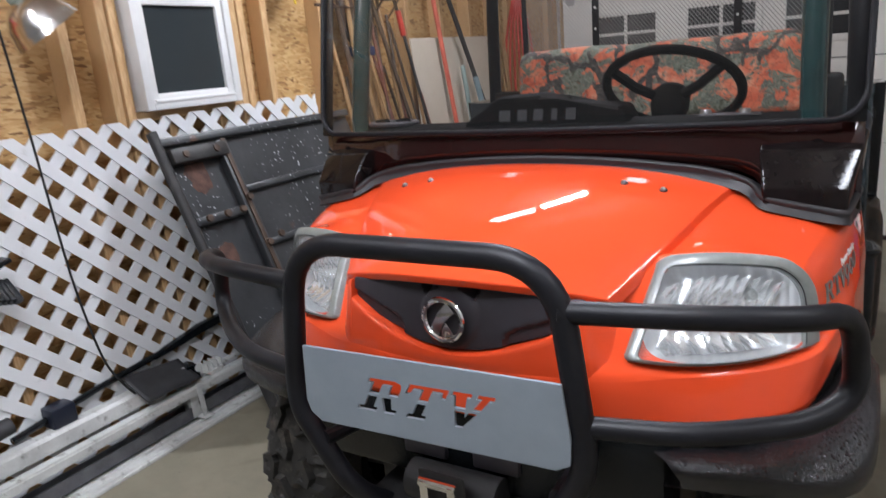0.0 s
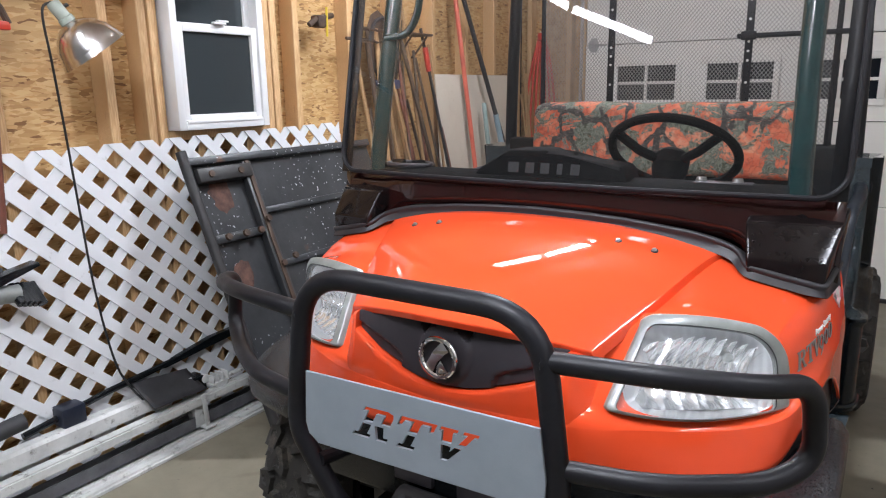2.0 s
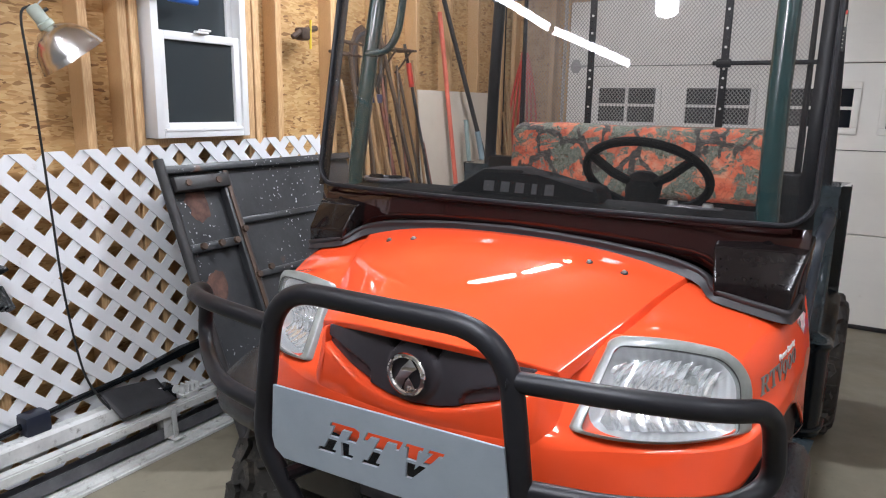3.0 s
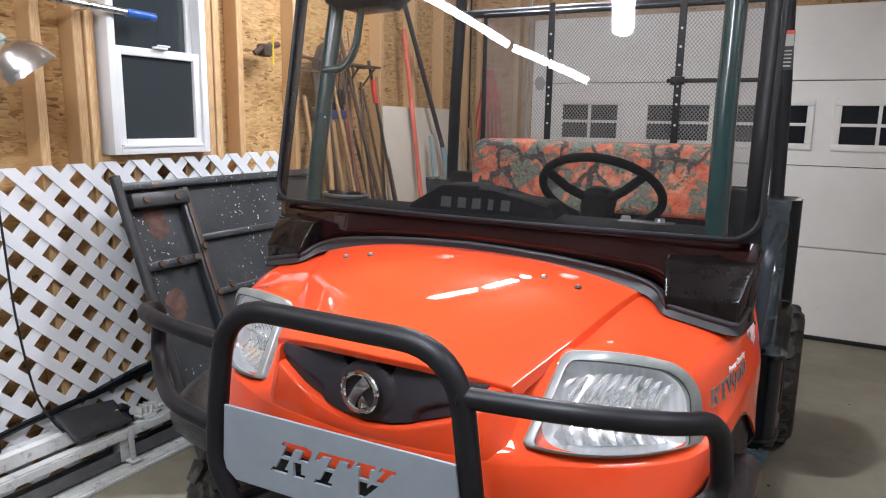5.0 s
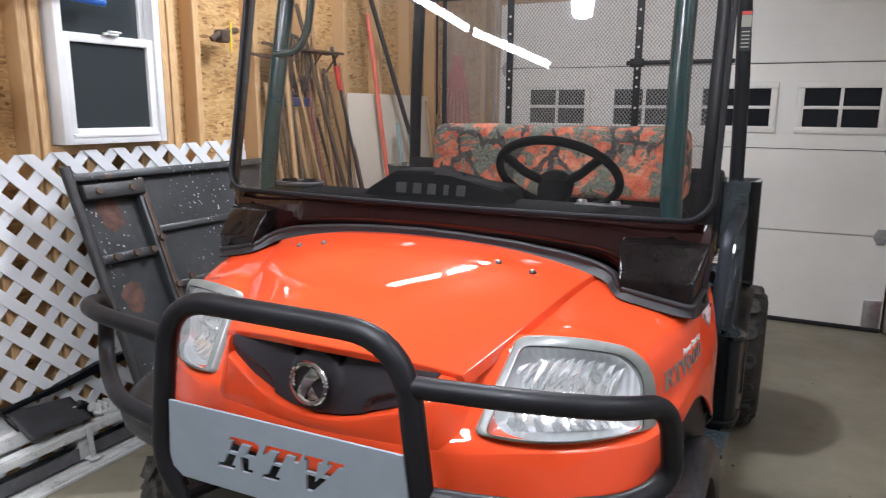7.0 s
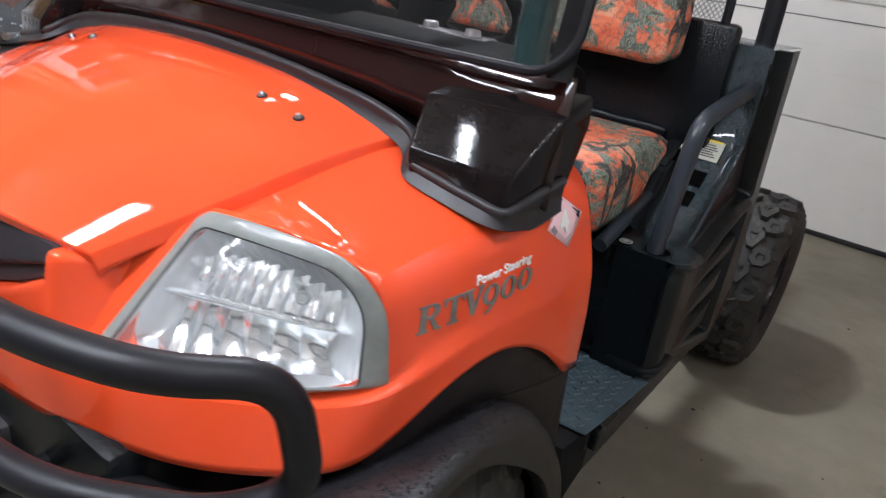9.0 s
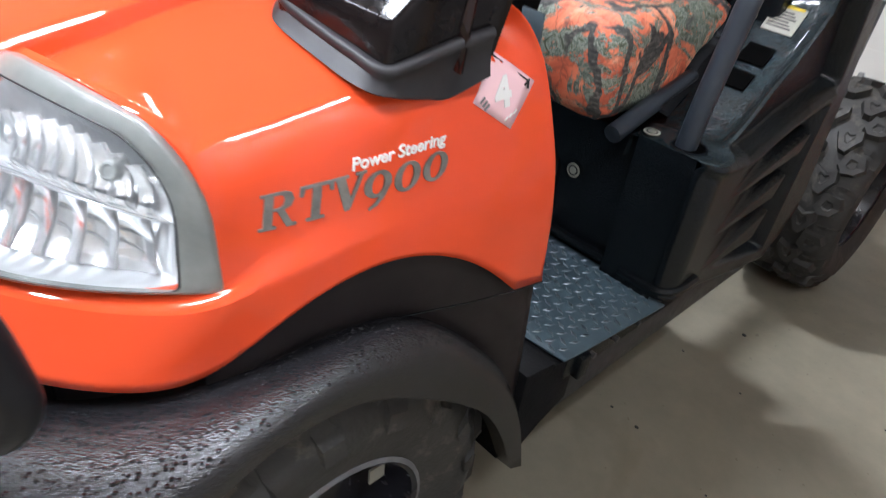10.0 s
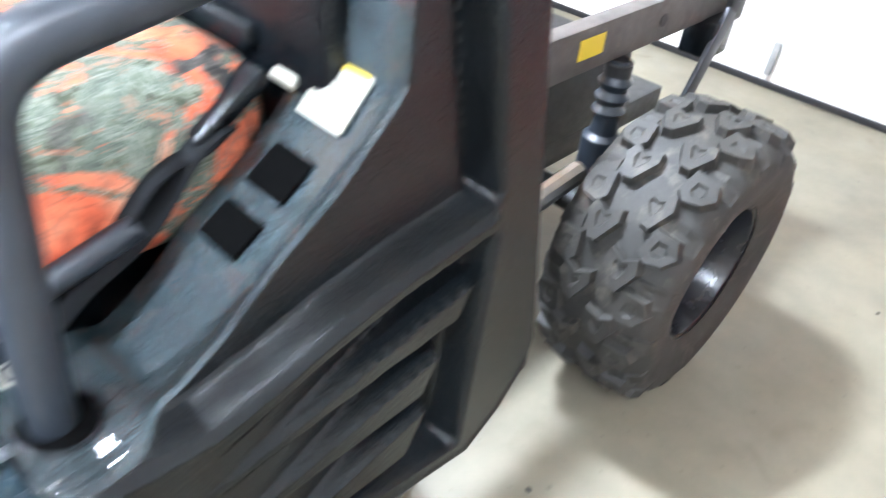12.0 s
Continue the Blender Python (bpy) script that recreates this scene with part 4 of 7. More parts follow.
# bull bar
R = 0.0215
bar = part("bull_bar", tube(bmesh.new(), rounded([(-.17, .01, .43), (-.205, -.07, .505), (-.298, -.088, .675), (-.302, -.088, .73), (-.262, -.085, 1.033), (.262, -.085, 1.033), (.302, -.088, .73), (.298, -.088, .675), (.205, -.07, .505), (.17, .01, .43)], 0.115, 8), R, 16), TUBE_BLACK, rtv, "black powder-coated tubular bull bar")
for s in (-1, 1):
    path = rounded([(.272 * s, -.084, .952), (.47 * s, -.075, .962), (.60 * s, -.02, .955), (.655 * s, .075, .937), ((.665 if s > 0 else .697) * s, .095, .81 if s < 0 else .80), (.61 * s, .03, .772), (.46 * s, -.06, .768), (.29 * s, -.085, .762)], 0.07, 8)
    part("side_hoop", tube(bmesh.new(), path, 0.0185, 14), TUBE_BLACK, bar)
    part("mount_strut", tube(bmesh.new(), rounded([(.25 * s, -.086, .62), (.24 * s, .05, .60), (.23 * s, .2, .60)], 0.03), 0.016, 10), TUBE_BLACK, bar)
    part("weld", lathe(bmesh.new(), [(0.019, 0.0), (0.026, 0.004), (0.02, 0.012)], 14, Matrix.Translation((.268 * s, -.084, .952)) @ Matrix.Rotation(radians(90 * s), 4, "Y")), TUBE_BLACK, bar)

# grey plate with cut-out letters
outline = [(-.246, .836), (-.254, .722), (-.247, .697), (-.222, .680), (.262, .692), (.286, .706), (.288, .75), (.276, .845)]
plate_me = solid("name_plate", prism(outline, 0.006, Matrix.Translation((0, -0.108, 0)) @ FACE_FRONT, 0.0012), PLATE_GREY)
plate = new("name_plate", plate_me)
plate.parent = rtv
tagged(plate, "grey painted steel plate with cut-out letters")
LETTERS = {
    "R": [[(0, 1), (.70, 1), (.88, .93), (.93, .80), (.93, .54), (.66, .54), (.66, .83), (.41, .83), (.41, .54), (.14, .54), (.14, .86), (0, .86)],
          [(.14, .46), (.41, .46), (.41, .14), (.52, .14), (.52, 0), (0, 0), (0, .14), (.14, .14)],
          [(.52, .46), (.78, .46), (.90, .14), (1.04, .14), (1.04, 0), (.74, 0)]],
    "T": [[(0, 1), (1, 1), (1, .70), (.9, .70), (.86, .86), (.62, .86), (.62, .54), (.38, .54), (.38, .86), (.14, .86), (.10, .70), (0, .70)],
          [(.38, .46), (.62, .46), (.62, .14), (.74, .14), (.74, 0), (.26, 0), (.26, .14), (.38, .14)]],
    "V": [[(0, 1), (.47, 1), (.47, .86), (.38, .86), (.47, .54), (.20, .54), (.09, .86), (0, .86)],
          [(.60, 1), (1, 1), (1, .86), (.90, .86), (.80, .54), (.63, .54), (.72, .86), (.60, .86)],
          [(.23, .46), (.49, .46), (.53, .30), (.59, .46), (.77, .46), (.58, 0), (.42, 0)]],
}
bm = bmesh.new()
for x0, letter in ((-.129, "R"), (-.042, "T"), (.046, "V")):
    for shape in LETTERS[letter]:
        pts = [(x0 + .081 * u + .036 * v, .730 + .068 * v + .025 * (x0 + .08 * u)) for u, v in shape]
        a_ = [bm.verts.new((x, -.13, z)) for x, z in pts]
        b_ = [bm.verts.new((x, -.09, z)) for x, z in pts]
        bm.faces.new(a_)
        bm.faces.new(b_[::-1])
        for k in range(len(pts)):
            bm.faces.new((a_[k], a_[(k + 1) % len(pts)], b_[(k + 1) % len(pts)], b_[k]))
cutter = new("cutter", solid("cutter", bm, PLATE_GREY))
cut = plate.modifiers.new("cut", "BOOLEAN")
cut.operation, cut.object, cut.solver = "DIFFERENCE", cutter, "EXACT"
bpy.context.view_layer.update()
fresh = bpy.data.meshes.new_from_object(plate.evaluated_get(bpy.context.evaluated_depsgraph_get()))
plate.modifiers.clear()
plate.data = fresh
bpy.data.objects.remove(cutter)

# black lower front: bumper, fender flares, inner wheel houses
b = block((-.40, .03, .50), (.40, .16, .705), 0.02)
bumper = part("lower_bumper", b, BLACK_PLASTIC, rtv)
part("bumper_slot", block((-.13, .018, .56), (-.03, .05, .60), 0.006), GRILLE_PLASTIC, bumper)
part("bumper_slot", block((.03, .018, .56), (.13, .05, .60), 0.006), GRILLE_PLASTIC, bumper)
INNER = [(.684, .742, .29), (.672, .706, .42), (.671, .645, .54), (.670, .57, .632), (.667, .50, .695), (.660, .43, .722), (.646, .35, .716), (.622, .265, .694), (.585, .175, .678), (.52, .11, .668), (.44, .075, .668), (.36, .045, .665)]
RIDGE = [(.700, .738, .28), (.705, .692, .42), (.707, .635, .53), (.707, .560, .618), (.705, .495, .682), (.703, .42, .708), (.702, .35, .716), (.702, .265, .707), (.692, .155, .674), (.645, .08, .654), (.53, .03, .66), (.42, .0, .66)]
LIP = [(.698, .715, .28), (.704, .655, .41), (.706, .600, .50), (.706, .530, .57), (.705, .465, .62), (.704, .41, .655), (.704, .345, .678), (.704, .265, .674), (.697, .16, .628), (.65, .088, .616), (.54, .035, .625), (.43, .005, .63)]
for s in (-1, 1):
    rows = []
    curves = [curve_through([Vector(q) for q in line], 4) for line in (INNER, RIDGE, LIP)]
    for k in range(len(curves[0])):
        a, b_, c = (Vector(line[k]) for line in curves)
        up = Vector((0, 0, 0.010))
        row = [a + Vector((-0.05, 0, -0.012)), a, a.lerp(b_, 0.33) + up, a.lerp(b_, 0.7) + up, b_ + Vector((-.004, 0, .003)), b_ + Vector((.003, 0, -.006)), b_.lerp(c, 0.55) + Vector((.003, 0, 0)), c, c + Vector((-0.03, 0, -0.004))]
        rows.append([(q.x * s, q.y, q.z) for q in row])
    bm = bmesh.new()
    sheet(bm, rows)
    ob = part("fender_flare", bm, FLARE_PLASTIC, rtv, "rough black plastic fender flare", smooth=60)
    thicken(ob, 0.004)
    # dull panel between the orange arch and the flare
    rows = []
    arch = curve_through([Vector(q) for q in ((.600, .255, .71), (.632, .33, .79), (.648, .445, .822), (.658, .56, .80), (.664, .64, .76), (.660, .708, .70))], 6)
    foot = curve_through([Vector(q) for q in ((.600, .255, .66), (.628, .33, .69), (.648, .445, .69), (.656, .56, .60), (.660, .64, .50), (.668, .735, .28))], 6)
    for a, c in zip(arch, foot):
        rows.append([(q[0] * s, q[1], q[2]) for q in (a, Vector(a).lerp(Vector(c), 0.33), Vector(a).lerp(Vector(c), 0.66), c)])
    bm = bmesh.new()
    sheet(bm, rows)
    ob = part("inner_fender", bm, INNER_BLACK, rtv, "dull black inner fender")
    thicken(ob, 0.004)
    part("fender_back", prism([(.40, .72), (.60, .72), (.648, .665), (.664, .46), (.668, .28), (.40, .28)] if s > 0 else [(-.40, .72), (-.40, .28), (-.668, .28), (-.664, .46), (-.648, .665), (-.60, .72)], 0.012, Matrix.Translation((0, .722, 0)) @ FACE_FRONT), BLACK_PLASTIC, rtv)
    part("kick_plate", prism([(.722, .268), (.722, .478), (.795, .466), (.812, .450), (.862, .447), (.862, .345), (.79, .328)], 0.09, Matrix.Translation((.592 if s > 0 else -.682, 0, 0)) @ FACE_SIDE, 0.006), VENT_DARK, rtv)
    part("seam_line", tube(bmesh.new(), [(.665 * s, .46, .722), (.674 * s, .56, .70), (.680 * s, .637, .686), (.671 * s, .714, .661)], 0.0012, 6), BLACK_PLASTIC, rtv)

# winch under the bumper
b = block((-.050, -.055, .472), (.050, -.048, .583), 0.003)
winch = part("winch_fairlead", b, DARK_METAL, rtv, "dark roller fairlead of a winch with bright rollers")
for x in (-.03, .03):
    part("roller", rod((x, -.066, .485), (x, -.066, .57), 0.010), CHROME, winch)
for z in (.49, .565):
    part("roller", rod((-.04, -.066, z), (.04, -.066, z), 0.009), CHROME, winch)
part("winch_drum", rod((-.1, .0, .52), (.1, .0, .52), 0.04, 16), DARK_METAL, winch)
part("winch_mount", block((-.22, -.045, .425), (.22, .12, .455), 0.004), DARK_METAL, winch)


# wheels
def wheel(x, y, side, width=0.25, rad=0.318):
    hub = part("wheel", lathe(bmesh.new(), [(0.0, 0.075), (0.03, 0.075), (0.035, 0.05), (0.075, 0.045), (0.10, 0.03), (0.148, 0.02), (0.148, -0.10), (0.12, -0.10)], 28, Matrix.Rotation(radians(90), 4, "Y")), RIM_STEEL, rtv)
    hub.matrix_world = Matrix.Translation((x, y, rad - 0.006)) @ (Matrix.Rotation(radians(180), 4, "Z") if side < 0 else Matrix())
    w = width / 2
    turn = Matrix.Rotation(radians(90), 4, "Y")
    part("rim", lathe(bmesh.new(), [(0.140, 0.02), (0.146, 0.06), (0.150, 0.090), (0.162, 0.102), (0.164, 0.108), (0.157, 0.110), (0.150, 0.106), (0.139, 0.07), (0.132, 0.02)], 40, turn), RIM_STEEL, hub)
    part("rim_edge", lathe(bmesh.new(), [(0.157, 0.1105), (0.164, 0.1085), (0.1655, 0.104), (0.162, 0.100)], 40, turn), RIM_EDGE, hub, "scuffed grey rim flange")
    prof = [(0.156, -w * 0.84), (0.20, -w * 0.94), (0.245, -w), (0.275, -w * 0.92), (0.293, -w * 0.72), (0.301, -w * 0.4), (0.303, 0), (0.301, w * 0.4), (0.293, w * 0.72), (0.275, w * 0.92), (0.245, w), (0.20, w * 0.94), (0.156, w * 0.84)]
    part("tyre", lathe(bmesh.new(), prof, 48, turn), TYRE_RUBBER, hub, smooth=60)
    bm = bmesh.new()
    rng = random.Random(3)

    def knob(a, h, shape, lift=0.021, rr=0.300, lean=0.0):
        base, top = [], []
        for dx, dh in shape:
            ang, hh = a + dx / rr, h + dh
            fall = 0.012 * (abs(hh) / w) ** 3 + 0.03 * max(0, abs(hh) / w - 0.8) * 4
            for lst, r_, k in ((base, rr - 0.006 - fall, 1.0), (top, rr + lift - fall * 0.9, 0.86)):
                aa, h2 = a + dx / rr * k, h + dh * k
                lst.append(bm.verts.new((h2, r_ * math.cos(aa), r_ * math.sin(aa))))
        mid_ = sum((q.co for q in top), Vector()) / len(top)
        ring_ = [bm.verts.new(mid_ + (q.co - mid_) * 0.46) for q in top]
        sunk = Vector((0, mid_.y, mid_.z)).normalized() * 0.004
        pit = [bm.verts.new(mid_ + (q.co - mid_) * (0.36 if i % 2 else 0.26) - sunk) for i, q in enumerate(top)]
        bm.faces.new(pit)
        for i in range(len(top)):
            j = (i + 1) % len(top)
            bm.faces.new((top[i], top[j], ring_[j], ring_[i]))
            bm.faces.new((ring_[i], ring_[j], pit[j], pit[i]))
        for i in range(len(base)):
            j = (i + 1) % len(base)
            bm.faces.new((base[i], base[j], top[j], top[i]))

    count = 16
    chev = [(-0.032, -0.028), (-0.012, -0.032), (0.030, -0.008), (0.032, 0.010), (-0.008, 0.032), (-0.032, 0.024), (-0.020, 0.0)]
    tri_ = [(-0.028, -0.022), (0.014, -0.030), (0.030, -0.014), (0.024, 0.016), (0.002, 0.032), (-0.024, 0.022)]
    shoulder = [(-0.018, -0.026), (0.016, -0.030), (0.024, 0.0), (0.018, 0.030), (-0.014, 0.030), (-0.020, 0.004)]
    chev, tri_, shoulder = ([(x_ * 1.22, h_ * 1.16) for x_, h_ in q] for q in (chev, tri_, shoulder))
    for i in range(count):
        a = 2 * math.pi * i / count
        knob(a, 0.036, [(x_, h_) for x_, h_ in chev])
        knob(a + math.pi / count, -0.036, [(x_, -h_) for x_, h_ in chev])
        knob(a + math.pi / count * 0.9, 0.080, tri_, 0.020, 0.297)
        knob(a, -0.080, [(x_, -h_) for x_, h_ in tri_], 0.020, 0.297)
        knob(a + 0.06, 0.098, shoulder, 0.015, 0.288)
        knob(a + 0.06 + math.pi / count, -0.098, [(x_, -h_) for x_, h_ in shoulder], 0.015, 0.288)
    part("tread", bm, TYRE_RUBBER, hub, smooth=20, kind="stuff")
    part("wheel_tag", block((0.06, 0.10, 0.02), (0.064, 0.128, 0.05)), LABEL_WHITE, hub)


for x, y, wide, rad in ((.540, .385, .25, .318), (.624, 2.27, .268, .322)):
    wheel(x, y, 1, wide, rad)
    wheel(-x, y, -1, wide, rad)

# windshield: dark lower shield with two bulged boxes, clear upper pane
def pane_y(x, z):
    return 0.475 + 0.2 * (z - 1.16) + 0.12 * x * x - 0.02


TOP_Z = 1.93
bm = bmesh.new()
xs = [-0.655 + 1.31 * i / 56 for i in range(57)]


def shield_low(x):
    """The lower edge: over the hood in an arc, stepping down beside it."""
    return float(np.interp(abs(x), (0, .12, .24, .36, .40, .450, .474, .487, .506, .62, .66), (1.108, 1.105, 1.098, 1.085, 1.078, 1.066, 1.053, 1.028, 1.014, .999, .990)))


rows = [[(x, pane_y(x, 1.165) + (0.015 if abs(x) < 0.42 else 0.02) - 0.10 * (1.165 - (shield_low(x) + (1.165 - shield_low(x)) * t)), shield_low(x) + (1.165 - shield_low(x)) * t) for x in xs] for t in (0, 0.33, 0.66, 1)]
sheet(bm, rows)
shield = part("lower_shield", bm, SHIELD_DARK, rtv, "glossy dark brown lower windshield, reddened for the hood's reflection", smooth=60)
thicken(shield, 0.006, 1.0)
bm = bmesh.new()
rows = [[(x, pane_y(x, z), z) for x in xs] for z in (1.16, 1.35, 1.54, 1.73, TOP_Z)]
sheet(bm, rows)
pane = part("windshield_pane", bm, WINDSHIELD_CLEAR, rtv, "smoke-tinted clear windshield", smooth=80)
face_out(pane, (0, -1, 0))
pane.visible_shadow = False
# black border of the pane
edge = [(-.655, 1.935), (-.655, 1.20), (-.62, 1.165), (.62, 1.165), (.655, 1.20), (.655, 1.935)]
path = []
for p in rounded([(x, 0, z) for x, z in edge], 0.04, 5):
    path.append((p.x, pane_y(p.x, p.z) - 0.002, p.z))
fine = []
for a, c in zip(path, path[1:]):
    for k in range(6):
        t = k / 6
        x, z = a[0] + (c[0] - a[0]) * t, a[2] + (c[2] - a[2]) * t
        fine.append((x, pane_y(x, z) - 0.003, z))
part("pane_seal", tube(bmesh.new(), fine, 0.0065, 8), TUBE_BLACK, pane)
for s in (-1, 1):
    rows = [[(s * (0.622 + dx), pane_y(0.63, z) + 0.006, z) for dx in (0, 0.034)] for z in (1.16, 1.4, 1.65, TOP_Z)]
    bm = bmesh.new()
    sheet(bm, rows)
    thicken(part("border_strip", bm, TUBE_BLACK, pane), 0.002)
    # bulged box at the corner
    a = [Vector(p) for p in ((.478, .456, 1.115), (.656, .511, 1.111), (.637, .438, 1.042), (.490, .412, 1.046))]
    low = [Vector(p) for p in ((.634, .436, .990), (.493, .414, 1.012), (.650, .560, 1.000), (.660, .580, 1.10))]
    bm = bmesh.new()

    def v(p):
        return bm.verts.new((p.x * s, p.y, p.z))

    t0, t1, t2, t3 = (v(p) for p in a)
    l2, l3, r1, r0 = (v(p) for p in low)
    b0, b1 = v(Vector((.47, .57, 1.13))), v(Vector((.662, .57, 1.14)))
    for f in ((t0, t1, t2, t3), (t3, t2, l2, l3), (t1, r0, r1, l2, t2), (t0, b0, b1, t1), (t1, b1, r0), (t0, t3, l3, b0)):
        bm.faces.new(f)
    bmesh.ops.bevel(bm, geom=list(bm.edges), offset=0.006, segments=3, affect="EDGES", profile=0.5)
    part("shield_box", bm, BOX_DARK, rtv, "glossy black box at the shield's corner", smooth=40)
# rubber trim along the lower edge: a rolled lip with a flat skirt, ending in a flap on the fender
def fender_x(y, z):
    found, at, normal, index = SKIN.ray_cast(Vector((1.2, y, z)), Vector((-1, 0, 0)))
    return at.x if found and at.x > 0.5 else 0.66


lip = [Vector((x, .462, shield_low(x) - .006)) for x in [.045 * q for q in range(10)]]
low = [p + Vector((0, -.007, -.025)) for p in lip]
lip += [Vector(p) for p in ((.450, .460, 1.058), (.474, .448, 1.046), (.486, .428, 1.033), (.503, .419, 1.026), (.56, .424, 1.013), (.60, .429, 1.005), (.624, .432, 1.000), (.636, .440, .999), (.640, .458, 1.003), (.644, .482, 1.010), (.649, .512, 1.018), (.654, .550, 1.025))]
low += [Vector(p) for p in ((.446, .450, 1.036), (.466, .440, 1.026), (.484, .418, 1.014), (.505, .410, 1.006), (.56, .414, .994), (.60, .418, .986), (.626, .426, .981), (.637, .438, .978), (.640, .458, .973), (.640, .484, .968), (.642, .512, .964), (.656, .551, .984))]
lip, low = curve_through(lip, 4), curve_through(low, 4)
half = []
for k, (a, c) in enumerate(zip(lip, low)):
    a, c = Vector(a), Vector(c)
    run = Vector(lip[min(k + 1, len(lip) - 1)]) - Vector(lip[max(k - 1, 0)])
    out = Vector((run.y, -run.x, 0)).normalized()
    if out.x > 0.5:
        c.x = max(c.x, fender_x(c.y, c.z) + 0.002)
    up = Vector((0, 0, 1))
    half.append([a - out * .012 + up * .002, a - out * .005 + up * .006, a + out * .001 + up * .007, a + out * .005 + up * .004, a + out * .006 - up * .001, a + out * .003 - up * .006, a.lerp(c, .5) + out * .001, a.lerp(c, .8) + out * .002, c + out * .0035, c + out * .001 - up * .002, c - out * .004])
rows = [[Vector((-q.x, q.y, q.z)) for q in row] for row in half[:0:-1]] + half
bm = bmesh.new()
grid = sheet(bm, rows)
for ends in (grid[0], grid[-1]):
    bm.faces.new(ends)
bmesh.ops.recalc_face_normals(bm, faces=bm.faces)
part("rubber_trim", bm, RUBBER_TRIM, rtv, "black rubber edge trim", smooth=50)

# lettering and sticker on the fender side, laid on its curve
def lay_on_fender(ob, y0, z0, turn, lift):
    c, s_ = math.cos(radians(turn)), math.sin(radians(turn))
    for v in ob.data.vertices:
        u, w, d = v.co
        y, z = y0 + u * c - w * s_, z0 + u * s_ + w * c
        v.co = (fender_x(y, z) + lift + d, y, z)
    ob.matrix_world = Matrix()
    return ob


# slanted serif capitals and old-style figures, cut from sheet
SERIF = {
    "R": [[(0, 0), (.42, 0), (.42, .08), (.32, .08), (.32, 1), (0, 1), (0, .92), (.10, .92), (.10, .08), (0, .08)],
          [(.32, 1), (.60, 1), (.76, .93), (.82, .75), (.76, .57), (.60, .49), (.32, .49), (.32, .56), (.48, .56), (.57, .62), (.60, .75), (.57, .87), (.48, .92), (.32, .92)],
          [(.42, .49), (.60, .49), (.82, .08), (.92, .08), (.92, 0), (.68, 0)]],
    "T": [[(.02, 1), (.88, 1), (.88, .72), (.80, .72), (.76, .91), (.56, .91), (.56, .08), (.68, .08), (.68, 0), (.22, 0), (.22, .08), (.34, .08), (.34, .91), (.14, .91), (.10, .72), (.02, .72)]],
    "V": [[(0, 1), (.42, 1), (.42, .92), (.33, .92), (.52, .33), (.72, .92), (.62, .92), (.62, 1), (.92, 1), (.92, .92), (.84, .92), (.52, 0), (.38, 0), (.08, .92), (0, .92)]],
    "tail": [[(.795, .48), (.78, .30), (.66, .06), (.44, -.14), (.20, -.22), (.18, -.16), (.36, -.06), (.50, .10), (.57, .27)]],
}


def glyph(bm, letter, at, wide, high, depth):
    def put(u, v, d):
        return bm.verts.new((at + u * wide + v * high * .30, v * high, d))

    if letter in "90":
        cy, ry, iy = (.48, .38, .29) if letter == "9" else (.42, .43, .35)
        turns = [2 * math.pi * k / 28 for k in range(28)]
        loops = [[put(.41 + rx * math.cos(q), cy + r2 * math.sin(q), d) for q in turns] for rx, r2, d in ((.41, ry, 0), (.41, ry, depth), (.19, iy, depth), (.19, iy, 0))]
        for a, b in zip(loops, loops[1:]):
            for k in range(28):
                bm.faces.new((a[k], a[(k + 1) % 28], b[(k + 1) % 28], b[k]))
    for shape in SERIF["tail"] if letter == "9" else SERIF.get(letter, []):
        d = depth * (.7 if letter == "9" else 1)
        lo, hi = [put(u, v, 0) for u, v in shape], [put(u, v, d) for u, v in shape]
        bm.faces.new(hi)
        for k in range(len(shape)):
            bm.faces.new((lo[k], lo[(k + 1) % len(shape)], hi[(k + 1) % len(shape)], hi[k]))


bm = bmesh.new()
at = 0.0
for letter, step in (("R", .95), ("T", .86), ("V", .90), ("9", .92), ("0", .92), ("0", .9)):
    glyph(bm, letter, at, .0365, .034, 0.0014)
    at += step * .0365
ob = part("model_letters", bm, SILVER_PRINT, rtv, "dark silver model lettering", smooth=0)
lay_on_fender(ob, .314, .860, 6.5, 0.0006)
ob = words("small_letters", "Power Steering", 0.0172, Matrix(), WHITE_PRINT, rtv, "white lettering", shear=0.25, depth=0.0006, bold=0.0003, space=0.98)
lay_on_fender(ob, .404, .907, 5.5, 0.0008)
b = bmesh.new()
c4 = [(.575, 1.000), (.627, .964), (.595, .917), (.543, .953)]
rows = []
for i in range(6):
    t = i / 5
    rows.append([(0, *(Vector(c4[0]).lerp(Vector(c4[1]), k / 5).lerp(Vector(c4[3]).lerp(Vector(c4[2]), k / 5), t))) for k in range(6)])
sheet(b, [[(fender_x(y, z) + 0.0012, y, z) for _, y, z in row] for row in rows])
sticker = part("sticker", b, PINK_STICKER, rtv, "pink paper sticker with a printed 4")
thicken(sticker, 0.0008)
ob = words("number", "4", 0.042, Matrix(), WHITE_PRINT, sticker, depth=0.0004, bold=0.0018)
lay_on_fender(ob, .573, .943, 6, 0.0022)


def on_sticker(y, z):
    return Vector((fender_x(y, z) + 0.0026, y, z))


